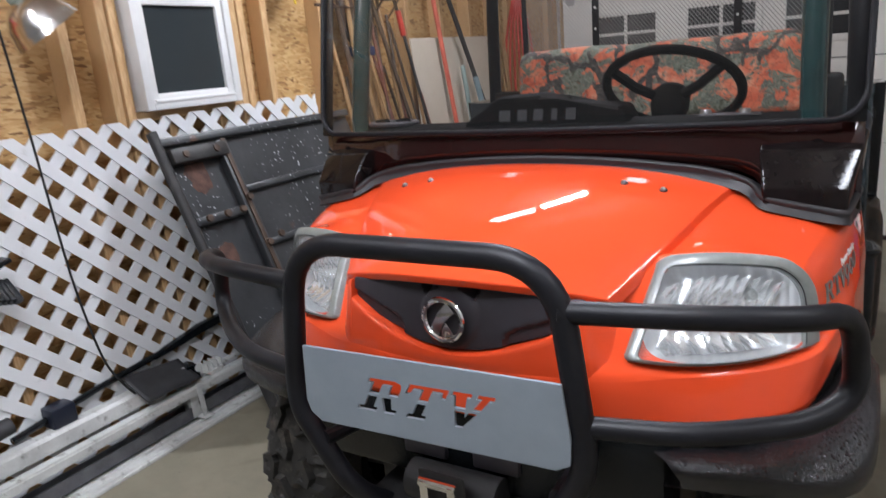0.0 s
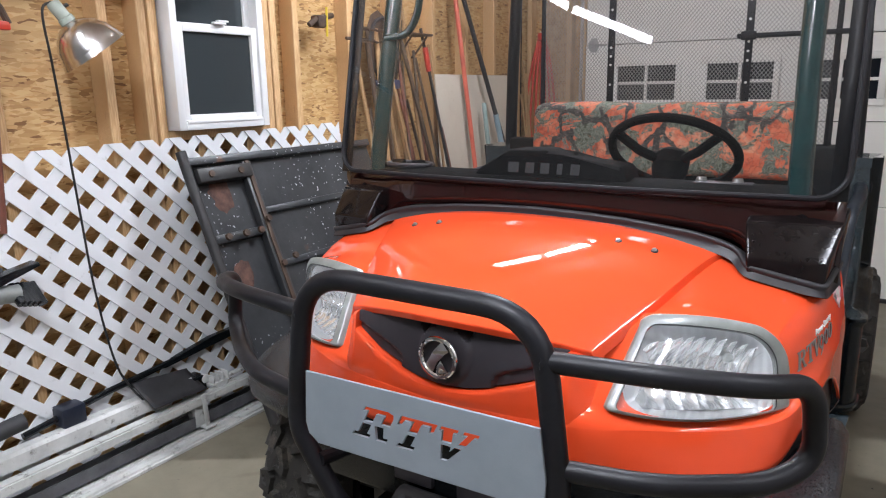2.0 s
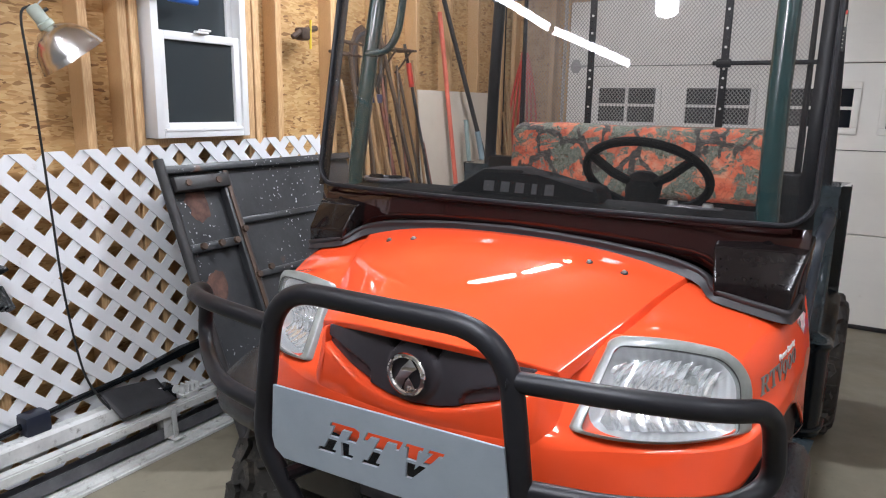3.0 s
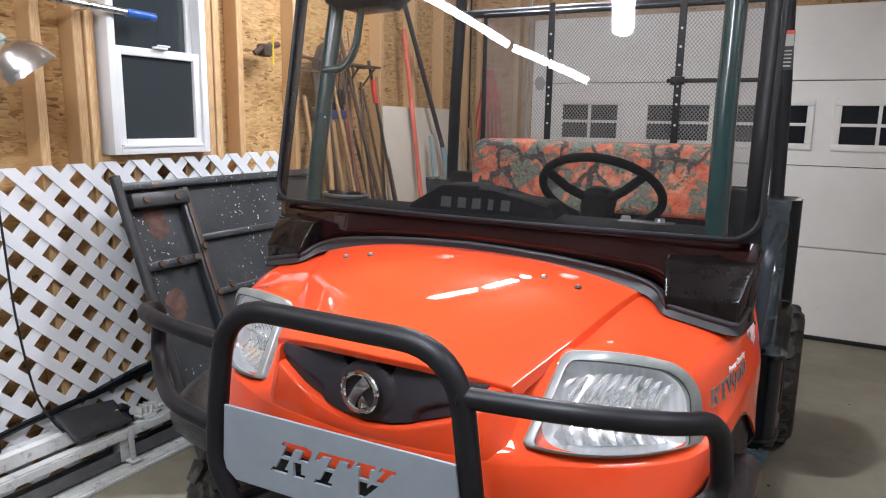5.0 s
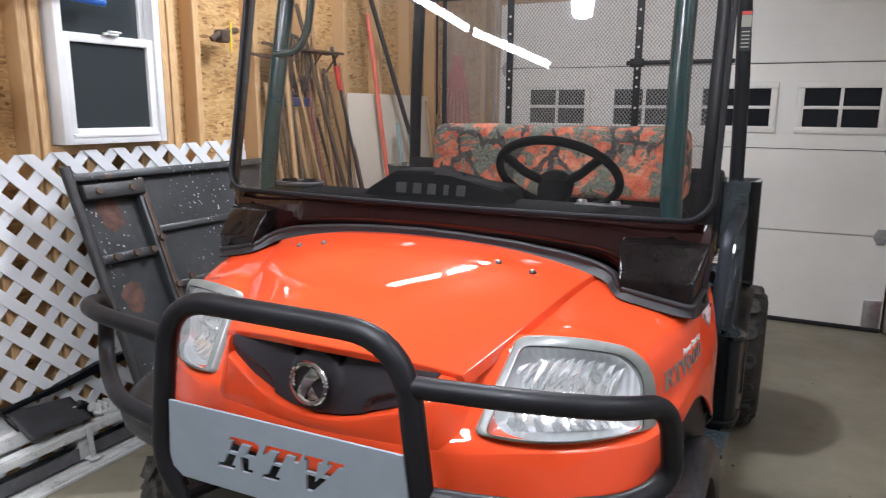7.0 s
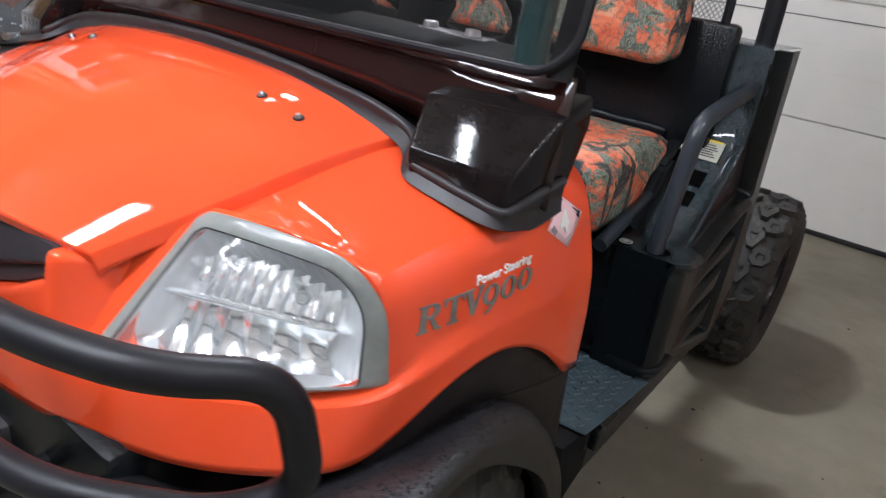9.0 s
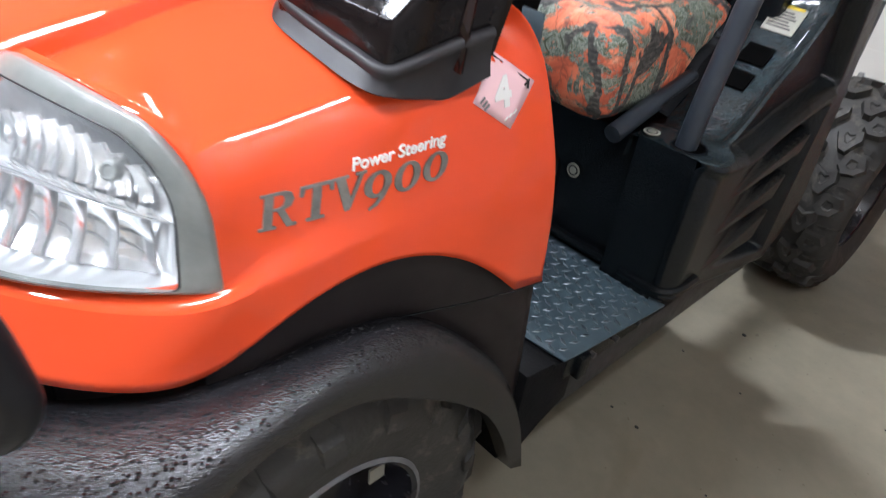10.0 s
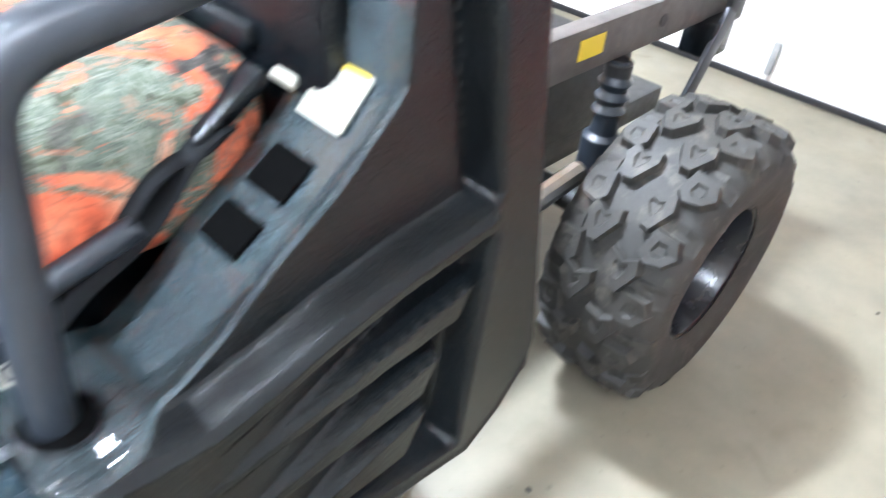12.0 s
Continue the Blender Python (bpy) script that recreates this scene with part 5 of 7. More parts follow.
part("print_line", tube(bmesh.new(), [on_sticker(.577, .994), on_sticker(.617, .966)], 0.0009, 5), LABEL_BLACK, sticker)
part("print_line", tube(bmesh.new(), [on_sticker(.612, .962), on_sticker(.618, .967), on_sticker(.616, .958)], 0.0014, 5), LABEL_BLACK, sticker)
for k in range(3):
    part("print_bar", tube(bmesh.new(), [on_sticker(.551 + .003 * k, .952 - .004 * k), on_sticker(.557 + .003 * k, .957 - .004 * k)], 0.0012, 5), GASKET, sticker)
    part("print_bar", tube(bmesh.new(), [on_sticker(.585 + .006 * k, .928 + .003 * k), on_sticker(.589 + .006 * k, .932 + .003 * k)], 0.0010, 5), WHITE_PRINT, sticker)

# front posts, grab handle, roof, rear posts
for s in (-1, 1):
    part("front_post", tube(bmesh.new(), [(.572 * s, .56, .98), (.562 * s, .565, 1.20), (.555 * s, .61, 1.45), (.55 * s, .70, 1.86), (.548 * s, .74, 1.95)], 0.024, 16), POST_GREEN, rtv, "dark green cab post")
    part("rear_post", tube(bmesh.new(), rounded([(.628 * s, 1.56, 1.12), (.62 * s, 1.56, 1.45), (.595 * s, 1.56, 1.95)], 0.1), 0.0235, 16), TUBE_BLACK, rtv)
    part("roof_rail", tube(bmesh.new(), [(.55 * s, .73, 1.945), (.59 * s, 1.57, 1.945)], 0.022, 12), TUBE_BLACK, rtv)
part("grab_handle", tube(bmesh.new(), rounded([(-.543, .66, 1.74), (-.50, .66, 1.735), (-.455, .66, 1.72), (-.462, .64, 1.60), (-.49, .625, 1.545), (-.556, .61, 1.54)], 0.04), 0.011, 10), POST_GREEN, rtv)
part("visor_box", prism([(-.56, 1.955), (-.27, 1.955), (-.31, 1.745), (-.36, 1.71), (-.48, 1.705), (-.56, 1.73)], 0.10, Matrix.Translation((0, .72, 0)) @ FACE_FRONT, 0.008), BLACK_PLASTIC, rtv)
part("rear_crossbar", tube(bmesh.new(), [(-.60, 1.50, 1.815), (.60, 1.50, 1.815)], .017, 10), TUBE_BLACK, rtv)
ws = part("warning_label", prism([(0, 0), (.034, 0), (.034, .125), (0, .125)], 0.001, Matrix.Translation((.600, 1.5335, 1.585)) @ FACE_FRONT), LABEL_BLACK, rtv, "black and white warning label on the post")
part("label_field", prism([(.002, .075), (.032, .075), (.032, .112), (.002, .112)], 0.001, Matrix.Translation((.600, 1.5325, 1.585)) @ FACE_FRONT), LABEL_WHITE, ws)
part("label_field", prism([(.002, .113), (.032, .113), (.032, .124), (.002, .124)], 0.001, Matrix.Translation((.600, 1.5325, 1.585)) @ FACE_FRONT), LABEL_RED, ws)
for i in range(5):
    part("print_bar", prism([(.005, .010 + .012 * i), (.029, .010 + .012 * i), (.029, .014 + .012 * i), (.005, .014 + .012 * i)], 0.001, Matrix.Translation((.600, 1.5325, 1.585)) @ FACE_FRONT), LABEL_WHITE, ws)

# expanded metal screen behind the seat
screen = part("screen_frame", tube(bmesh.new(), [(-.44, 1.462, 1.02), (-.44, 1.462, 1.80), (.55, 1.462, 1.80), (.55, 1.462, 1.02)], 0.012, 8), TUBE_BLACK, rtv, "black expanded-metal screen")
bm = bmesh.new()
PX, PZ, T = 0.0125, 0.0075, 0.0011
cols, rws = int(0.98 / PX), int(0.60 / PZ)
for i in range(cols):
    x0 = -.435 + i * PX
    prev = None
    for j in range(rws + 1):
        x = x0 + (PX * 0.45 if (j + 0) % 2 else -PX * 0.02)
        z = 1.205 + j * PZ
        ring = [bm.verts.new((x + dx, 1.462 + dy, z)) for dx, dy in ((-T, -T), (T, -T), (T, T), (-T, T))]
        if prev:
            for k in range(4):
                bm.faces.new((prev[k], prev[(k + 1) % 4], ring[(k + 1) % 4], ring[k]))
        prev = ring
    prev = None
    for j in range(rws + 1):
        x = x0 + PX * 0.5 + (-PX * 0.02 if (j + 0) % 2 else PX * 0.47)
        z = 1.205 + j * PZ
        ring = [bm.verts.new((x + dx, 1.462 + dy, z)) for dx, dy in ((-T, -T), (T, -T), (T, T), (-T, T))]
        if prev:
            for k in range(4):
                bm.faces.new((prev[k], prev[(k + 1) % 4], ring[(k + 1) % 4], ring[k]))
        prev = ring
part("mesh", bm, MESH_GREY, screen, smooth=0, kind="stuff")
for x in (-.165, .296):
    b = block((x - .012, 1.440, 1.22), (x + .012, 1.446, 1.83), 0.001)
    strap = part("slotted_strap", b, TUBE_BLACK, screen)
    for z in (1.40, 1.47, 1.50, 1.53, 1.60, 1.66, 1.72):
        part("strap_hole", lathe(bmesh.new(), [(0.0, 0.0), (0.0042, 0.0), (0.0042, -0.002)], 10, Matrix.Translation((x, 1.4385, z)) @ Matrix.Rotation(radians(90), 4, "X")), DOOR_WHITE, strap)
part("latch_bar", block((.26, 1.43, 1.541), (.60, 1.442, 1.555), 0.002), TUBE_BLACK, screen)
part("latch_block", block((.272, 1.425, 1.534), (.318, 1.444, 1.562), 0.004), TUBE_BLACK, screen)

# seat with camouflage cover
def cushion(lo, hi, name, label, puff=0.02, r=0.05):
    lo, hi = Vector(lo), Vector(hi)
    bm = bmesh.new()
    bmesh.ops.create_cube(bm, size=1.0, matrix=Matrix.Translation((lo + hi) / 2) @ Matrix.Diagonal((*(hi - lo), 1)))
    bmesh.ops.bevel(bm, geom=list(bm.edges), offset=r, segments=4, affect="EDGES", profile=0.6)
    bmesh.ops.subdivide_edges(bm, edges=[e for e in bm.edges if e.calc_length() > 0.12], cuts=10, use_grid_fill=True)
    for v in bm.verts:
        n_ = noise.noise(v.co * 7.0) * 0.010 + noise.noise(v.co * 19.0) * 0.004
        c = (lo + hi) / 2
        d = (v.co - c).normalized()
        v.co += d * n_
    return part(name, bm, CAMO, rtv, label, smooth=80)


cushion((-.50, .985, .765), (.535, 1.40, .940), "seat", "bench seat in orange and green camouflage cloth", r=0.06)
back = cushion((-.392, 1.25, 1.10), (.505, 1.385, 1.342), "backrest", "backrest in orange and green camouflage cloth", r=0.05)
# unseen block, added to keep lamp light from leaking behind the seat
part("hidden_light_block", block((-.66, 1.455, .44), (.66, 1.595, 1.10), 0.01), BLACK_PLASTIC, rtv)
part("seat_back_panel", block((-.56, 1.405, .80), (.60, 1.45, 1.205), 0.015), BLACK_PLASTIC, rtv)
part("panel_ridge", block((-.50, 1.39, .925), (.50, 1.407, .95), 0.007), BLACK_PLASTIC, rtv)

# dash, steering wheel
prof = [(.50, 1.0), (.505, 1.12), (.54, 1.165), (.62, 1.175), (.70, 1.15), (.725, 1.07), (.70, 1.0)]
dash = part("dashboard", prism(prof, 1.18, Matrix.Translation((-.59, 0, 0)) @ FACE_SIDE, 0.012), DASH_BLACK, rtv)
hump = prism([(-.26, 1.13), (-.225, 1.18), (-.13, 1.237), (-.02, 1.240), (.02, 1.216), (.18, 1.206), (.21, 1.13)], 0.10, Matrix.Translation((0, .66, 0)) @ FACE_FRONT, 0.012)
part("dash_hump", hump, DASH_BLACK, dash)
for x0, x1 in ((-.128, -.098), (-.078, -.054), (-.036, -.012), (.010, .024), (.046, .070)):
    part("print_bar", prism([(x0, 1.178), (x1, 1.178), (x1 + .003, 1.205), (x0 + .003, 1.205)], 0.001, Matrix.Translation((0, .5565, 0)) @ FACE_FRONT), DIM_PRINT, dash)
for x in (.345, .425):
    part("knob", lathe(bmesh.new(), [(0.0, 0.02), (0.011, 0.019), (0.013, 0.012), (0.013, 0.0)], 14, Matrix.Translation((x + .006, .615, 1.164))), STEEL, dash)
part("switch_row", block((.336, .595, 1.158), (.466, .635, 1.1745), 0.004), GRILLE_PLASTIC, dash)
ring = [Vector((-.485 + .072 * math.cos(q), .615 + .045 * math.sin(q), 1.178)) for q in [2 * math.pi * k / 28 for k in range(29)]]
tray = part("dash_tray", tube(bmesh.new(), ring, 0.007, 8, False), GRILLE_PLASTIC, dash)
for x in (-.52, -.45):
    part("tray_cup", lathe(bmesh.new(), [(0.014, 0.010), (0.020, 0.014), (0.022, 0.006), (0.022, -0.012)], 14, Matrix.Translation((x, .61, 1.176))), DASH_BLACK, tray)
WHEEL_M = Matrix.Translation((.248, .755, 1.222)) @ Matrix.Rotation(radians(-38), 4, "X")
circle = [WHEEL_M @ Vector((0.158 * math.cos(2 * math.pi * k / 48), 0.158 * math.sin(2 * math.pi * k / 48), 0)) for k in range(49)]
steering = part("steering_wheel", tube(bmesh.new(), circle, 0.0115, 10, False), DASH_BLACK, rtv, "black steering wheel")
for a in (100, 215, 325):
    v = Vector((math.cos(radians(a)), math.sin(radians(a)), 0))
    part("spoke", tube(bmesh.new(), [WHEEL_M @ Vector((0, 0, -0.035)), WHEEL_M @ (v * 0.09 + Vector((0, 0, -0.025))), WHEEL_M @ (v * 0.155)], 0.012, 8), DASH_BLACK, steering)
part("hub", lathe(bmesh.new(), [(0.0, 0.0), (0.035, -0.002), (0.045, -0.015), (0.045, -0.05), (0.03, -0.11)], 20, WHEEL_M), DASH_BLACK, steering)

# floor: tread plate that curls up towards the dash
ys = [(1.10, .454), (.98, .454), (.86, .455), (.80, .462), (.745, .50), (.715, .58), (.695, .70), (.68, .88), (.672, 1.02)]
floor_pts = curve_through([(0, y, z) for y, z in ys], 5)


def plate_edge(y):
    return 0.682 + (y - 0.813) * 0.072 if y > 0.813 else 0.60 if y > 0.7 else 0.62


bm = bmesh.new()
sheet(bm, [[(-plate_edge(p.y), p.y, p.z), (-.3, p.y, p.z), (0, p.y, p.z), (.3, p.y, p.z), (plate_edge(p.y), p.y, p.z)] for p in floor_pts])
tread = part("floor_plate", bm, FLOOR_PLATE, rtv, "blue-grey steel tread plate floor", smooth=60)
thicken(tread, 0.004)
lens_ = [0.0]
for a, c in zip(floor_pts, floor_pts[1:]):
    lens_.append(lens_[-1] + (c - a).length)
bm = bmesh.new()


def on_floor(s, x):
    s = min(max(s, 0.0), lens_[-1] - 1e-4)
    i = max(k for k in range(len(lens_) - 1) if lens_[k] <= s)
    t = (s - lens_[i]) / (lens_[i + 1] - lens_[i])
    p = floor_pts[i].lerp(floor_pts[i + 1], t)
    d = (floor_pts[i + 1] - floor_pts[i]).normalized()
    nrm = Vector((0, d.z, -d.y))
    return Vector((x, p.y, p.z)), d, nrm if nrm.z > 0 or nrm.y > 0 else -nrm


step = 0.028
s, r_ = 0.012, 0
while s < lens_[-1] - 0.015:
    x = -.68 + (step / 2 if r_ % 2 else 0)
    while x < .69:
        o, d, nrm = on_floor(s, x)
        if abs(x) < plate_edge(o.y) - 0.012:
            side_ = Vector((1, 0, 0))
            ang = radians(22) if r_ % 2 else radians(-62)
            u = side_ * math.cos(ang) + d * math.sin(ang)
            w_ = d * math.cos(ang) - side_ * math.sin(ang)
            L_, W_ = 0.0122, 0.0042
            lo = [bm.verts.new(o + p + nrm * 0.0003) for p in (u * L_, w_ * W_, -u * L_, -w_ * W_)]
            hi = [bm.verts.new(o + p * 0.6 + nrm * 0.0018) for p in (u * L_, w_ * W_, -u * L_, -w_ * W_)]
            bm.faces.new(hi)
            for k in range(4):
                bm.faces.new((lo[k], lo[(k + 1) % 4], hi[(k + 1) % 4], hi[k]))
        x += step
    s += step * 0.55
    r_ += 1
part("tread_lug", bm, LUG_STEEL, tread, smooth=0, kind="stuff")
for s in (-1, 1):
    part("floor_edge", block((.676 * s - .008, .83, .405), (.676 * s + .008, 1.10, .4505), 0.003), BLACK_PLASTIC, rtv)
    part("edge_tab", block((.686 * s - .012, .855, .40), (.686 * s + .012, .882, .449), 0.004), BLACK_PLASTIC, rtv)
    part("side_rail", block((.652 * s - .018, .80, .308), (.652 * s + .018, 1.60, .378), 0.004), DARK_METAL, rtv, "dark rusty side rail under the floor")
for yy in (.90, .97, 1.04):
    part("edge_bolt", rod((.682, yy, .43), (.694, yy, .43), 0.006, 8), DARK_METAL, rtv)

# seat base with its ridges, lever, small labels
part("seat_base", block((-.62, 1.105, .44), (.585, 1.44, .735), 0.012), BLACK_PLASTIC, rtv, "glossy black plastic seat base")
part("base_ridge", tube(bmesh.new(), rounded([(-.62, 1.098, .475), (.60, 1.098, .475), (.69, 1.10, .485)], 0.03), 0.011, 8), BLACK_PLASTIC, rtv)
part("base_panel", prism([(p.x, p.y) for p in rounded([(-.60, .505, 0), (.34, .505, 0), (.395, .54, 0), (.395, .61, 0), (.34, .656, 0), (-.60, .656, 0)], 0.03, 4)], 0.006, Matrix.Translation((0, 1.1035, 0)) @ FACE_FRONT, 0.002), BLACK_PLASTIC, rtv)
part("panel_bead", tube(bmesh.new(), rounded([(-.60, 1.1015, .664), (.34, 1.1015, .664), (.402, 1.1015, .618), (.402, 1.1015, .53)], 0.03), 0.0045, 8), BLACK_PLASTIC, rtv)
part("seat_lever", tube(bmesh.new(), [(.548, 1.02, .762), (.548, 1.15, .80), (.548, 1.24, .824)], 0.013, 12), GREY_TUBE, rtv, "grey lever tube beside the seat")
part("lever_grip", tube(bmesh.new(), [(.548, 1.015, .760), (.548, 1.13, .794)], 0.0165, 12), GREY_TUBE, rtv)
part("pedal_lever", tube(bmesh.new(), rounded([(.432, 1.012, .455), (.414, 1.020, .503), (.399, 1.102, .486)], 0.016), 0.0078, 10), PALE_TUBE, rtv, "pale grey bent lever in the floor")
# black slab on the floor plate: the slot's shade as colour
part("lever_slot", block((.407, 1.006, .4545), (.442, 1.056, .4575)), LABEL_BLACK, rtv)
for at, turn in (((.440, 1.0990, .617), FACE_FRONT), ((.568, 1.112, .7495), Matrix())):
    m = Matrix.Translation(at) @ turn
    lab = part("round_label", lathe(bmesh.new(), [(0.0, 0.001), (0.015, 0.001), (0.015, 0.0)], 20, m), LABEL_WHITE, rtv, "small round cream label")
    part("print_bar", lathe(bmesh.new(), [(0.008, 0.0016), (0.011, 0.0016), (0.011, 0.0008)], 16, m), LABEL_BLACK, lab)

# black side body beside the seat: moulded panel with three tapering ribs, tray and hip bar
def shoulder_z(y):
    return float(np.interp(y, (1.085, 1.14, 1.20, 1.26, 1.32, 1.41, 1.52), (.752, .745, .740, .753, .771, .790, .803)))


def tray_z(y):
    return float(np.interp(y, (1.085, 1.15, 1.195, 1.24, 1.29, 1.355, 1.40, 1.43, 1.44), (.748, .748, .760, .788, .832, .876, .918, .95, 1.165)))


def low_z(y):
    return float(np.interp(y, (1.085, 1.20, 1.40, 1.54, 1.60, 1.66), (.462, .458, .412, .383, .425, .50)))


def rear_y(z):
    return float(np.interp(z, (.40, .50, .53, .82, 1.0, 1.17), (1.60, 1.65, 1.655, 1.60, 1.565, 1.545)))


RIBS = [((1.15, .650), (1.515, .707), .040), ((1.155, .578), (1.470, .626), .050), ((1.17, .492), (1.455, .545), .062)]


def panel_x(y, z):
    x = .710
    zr = shoulder_z(y)
    back = ease_in((y - (1.480 + (1.02 - z) * .18)) / .022)
    x -= .030 * ease_in((z - zr) / .016) * (1 - back) * ease_in((y - 1.12) / .05)
    x -= .020 * math.exp(-((y - 1.488 - (1.02 - z) * .18) / .009) ** 2) * ease_in((z - zr) / .02)
    x += .010 * math.exp(-((z - zr + .010) / .009) ** 2) * (1 - back)
    end = 1.525 - (.78 - z) * .06
    deep = .046 * ease_in((y - 1.15) / .36) * (1 - ease_in((y - end) / .022)) * ease_in((zr - .034 - z) / .018) * ease_in((z - low_z(y) - .028) / .014)
    rib = 0.0
    for (y0, z0), (y1, z1), h in RIBS:
        t = (y - y0) / (y1 - y0)
        if -0.05 < t < 1.05:
            top = z0 + (z1 - z0) * t + .003
            low = top - .008 - h * max(t, 0)
            rib = max(rib, ease_in((top - z) / .012 + .5) * ease_in((z - low) / .012 + .5) * ease_in((y - y0) / .03) * (1 - ease_in((y - y1 + (z1 - z) * .5) / .014)))
    x -= deep * (1 - rib * .92)
    x += .004 * (1 - ease_in((z - low_z(y) - .006) / .008))
    r = .038
    d = y - 1.085
    if d < r:
        x -= r - math.sqrt(max(r * r - (r - d) ** 2, 0.0))
    d = z - low_z(y)
    if d < .01:
        x -= .006 * (1 - d / .01)
    return x


def side_body(s):
    bm = bmesh.new()
    ys = [1.085 + .0026 * k for k in range(220)]
    zs = [0.380 + .0033 * k for k in range(240)]
    grid, state = [], []
    for y in ys:
        lo, hi = low_z(y), tray_z(y)
        col, st = [], []
        for z in zs:
            zc = min(max(z, lo), hi)
            yy = min(y, rear_y(zc))
            col.append(bm.verts.new((panel_x(yy, zc) * s, yy, zc)))
            st.append((z < lo) * 1 + (z > hi) * 2 + (y > rear_y(zc) + .004) * 4)
        grid.append(col)
        state.append(st)
    for a in range(len(ys) - 1):
        for c in range(len(zs) - 1):
            corners = ((a, c), (a + 1, c), (a + 1, c + 1), (a, c + 1))
            if state[a][c] & state[a + 1][c] & state[a + 1][c + 1] & state[a][c + 1]:
                continue
            bm.faces.new([grid[i][k] for i, k in corners])
    bmesh.ops.delete(bm, geom=[v for v in bm.verts if not v.link_faces], context="VERTS")
    bmesh.ops.remove_doubles(bm, verts=bm.verts, dist=0.0002)
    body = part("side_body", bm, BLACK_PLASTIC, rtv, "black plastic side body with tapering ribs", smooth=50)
    thicken(body, 0.004)
    # front of the box and tray on top
    rows = []
    for j in range(9):
        z = .452 + (.748 - .452) * j / 8
        rows.append([(x * s, 1.086, z) for x in (.56, .60, .64, .674)])
    bm = bmesh.new()
    sheet(bm, rows)
    part("box_front", bm, BLACK_PLASTIC, body)
    rows = []
    for k in range(41):
        y = 1.085 + k * (1.436 - 1.085) / 40
        z = tray_z(y)
        edge = panel_x(y, z)
        dip = .014 * ease_in((y - 1.16) / .03)
        rows.append([(x * s, y, zz) for x, zz in ((edge, z), (edge - .006, z + .002), (edge - .018, z - dip * .7), (edge - .03, z - dip), (.60, z - dip), (.545, z - dip - .006), (.54, z - dip - .05))])
    rows.append([(x * s, 1.44, 1.165) for x, zz in ((.680, 0), (.674, 0), (.662, 0), (.65, 0), (.60, 0), (.545, 0), (.54, 0))])
    rows.append([(x * s, 1.60, 1.167) for x, zz in ((.705, 0), (.70, 0), (.69, 0), (.68, 0), (.60, 0), (.545, 0), (.54, 0))])
    bm = bmesh.new()
    sheet(bm, rows)
    part("side_tray", bm, WET_SHEEN_PLASTIC, body, "wet-looking tray on the side body, teal sheen in its colour", smooth=40)
    part("rear_column", block((.565 * s - .055, 1.45, .44), (.565 * s + .075, 1.535, 1.16), 0.012), BLACK_PLASTIC, body)
    part("hip_bar", tube(bmesh.new(), rounded([(.632 * s, 1.115, .70), (.634 * s, 1.12, .80), (.645 * s, 1.145, 1.03), (.662 * s, 1.30, 1.068), (.655 * s, 1.46, 1.075)], 0.045, 8), 0.0185, 14), GREY_TUBE, rtv, "grey tubular hip bar")
    socket = Matrix.Translation((.637 * s, 1.121, .747))
    part("bar_socket", lathe(bmesh.new(), [(0.027, 0.0005), (0.029, 0.003), (0.033, 0.002), (0.034, -0.006)], 20, socket), BLACK_PLASTIC, body)
    # black disc: the dark of the socket's opening, as colour
    part("socket_hole_disc", lathe(bmesh.new(), [(0.0, 0.0012), (0.028, 0.0012), (0.028, 0.0)], 20, socket), HOLE_SHADE, body)
    part("bar_socket", lathe(bmesh.new(), [(0.020, 0.004), (0.031, 0.003), (0.033, -0.01)], 18, Matrix.Translation((.656 * s, 1.443, 1.074)) @ Matrix.Rotation(radians(90), 4, "X")), BLACK_PLASTIC, body)
    rows = [(.60, 1.088, .478), (.655, 1.086, .478), (.690, 1.094, .482), (.708, 1.12, .487), (.712, 1.17, .492)]
    part("base_bead", tube(bmesh.new(), curve_through([Vector((x * s, y, z)) for x, y, z in rows], 4), 0.010, 8), BLACK_PLASTIC, body)


side_body(1)
side_body(-1)
# black lap belt lying in folds between the seat and the tray, and its buckle
BELT = worn("black_belt_webbing", (0.012, 0.013, 0.015), 0.7, 30, 0.3, 0.1, 400, 0.3, 0.001)
bsdf(BELT).inputs["Specular IOR Level"].default_value = 0.12
for lift, side_, name in ((0.0, .0, "lap_belt"), (.014, -.018, "belt_fold")):
    rows = []
    for k in range(25):
        f = k / 24
        y = 1.15 + .185 * f
        z = .768 + .118 * f + .007 * math.sin(f * 9 + lift * 200) + lift * .7
        tip = .007 * math.sin(f * 6 + lift * 90)
        rows.append([(.530 + side_ - .012 * f, y - .008, z + .010 + tip), (.548 + side_ - .010 * f, y, z + .005), (.568 + side_ * .4 - .010 * f, y + .006, z - tip)])
    bm = bmesh.new()
    sheet(bm, rows)
    belt = part(name, bm, BELT, rtv, "black webbing lap belt", smooth=60)
    thicken(belt, 0.0025)
part("belt_buckle", block((-.016, -.045, -.008), (.016, .045, .010), 0.006, Matrix.Translation((.535, 1.345, .900)) @ Matrix.Rotation(radians(34), 4, "X")), BLACK_PLASTIC, rtv)
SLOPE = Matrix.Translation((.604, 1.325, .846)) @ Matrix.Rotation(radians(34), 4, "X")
# black slabs on the tray give two holes their shade by colour
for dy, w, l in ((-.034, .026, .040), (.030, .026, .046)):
    part("tray_hole_slab", block((-w, dy - l / 2, -.006), (w, dy + l / 2, .0015), 0.0, SLOPE), HOLE_SHADE, rtv)
SLOPE = Matrix.Translation((.606, 1.418, .926)) @ Matrix.Rotation(radians(46), 4, "X")
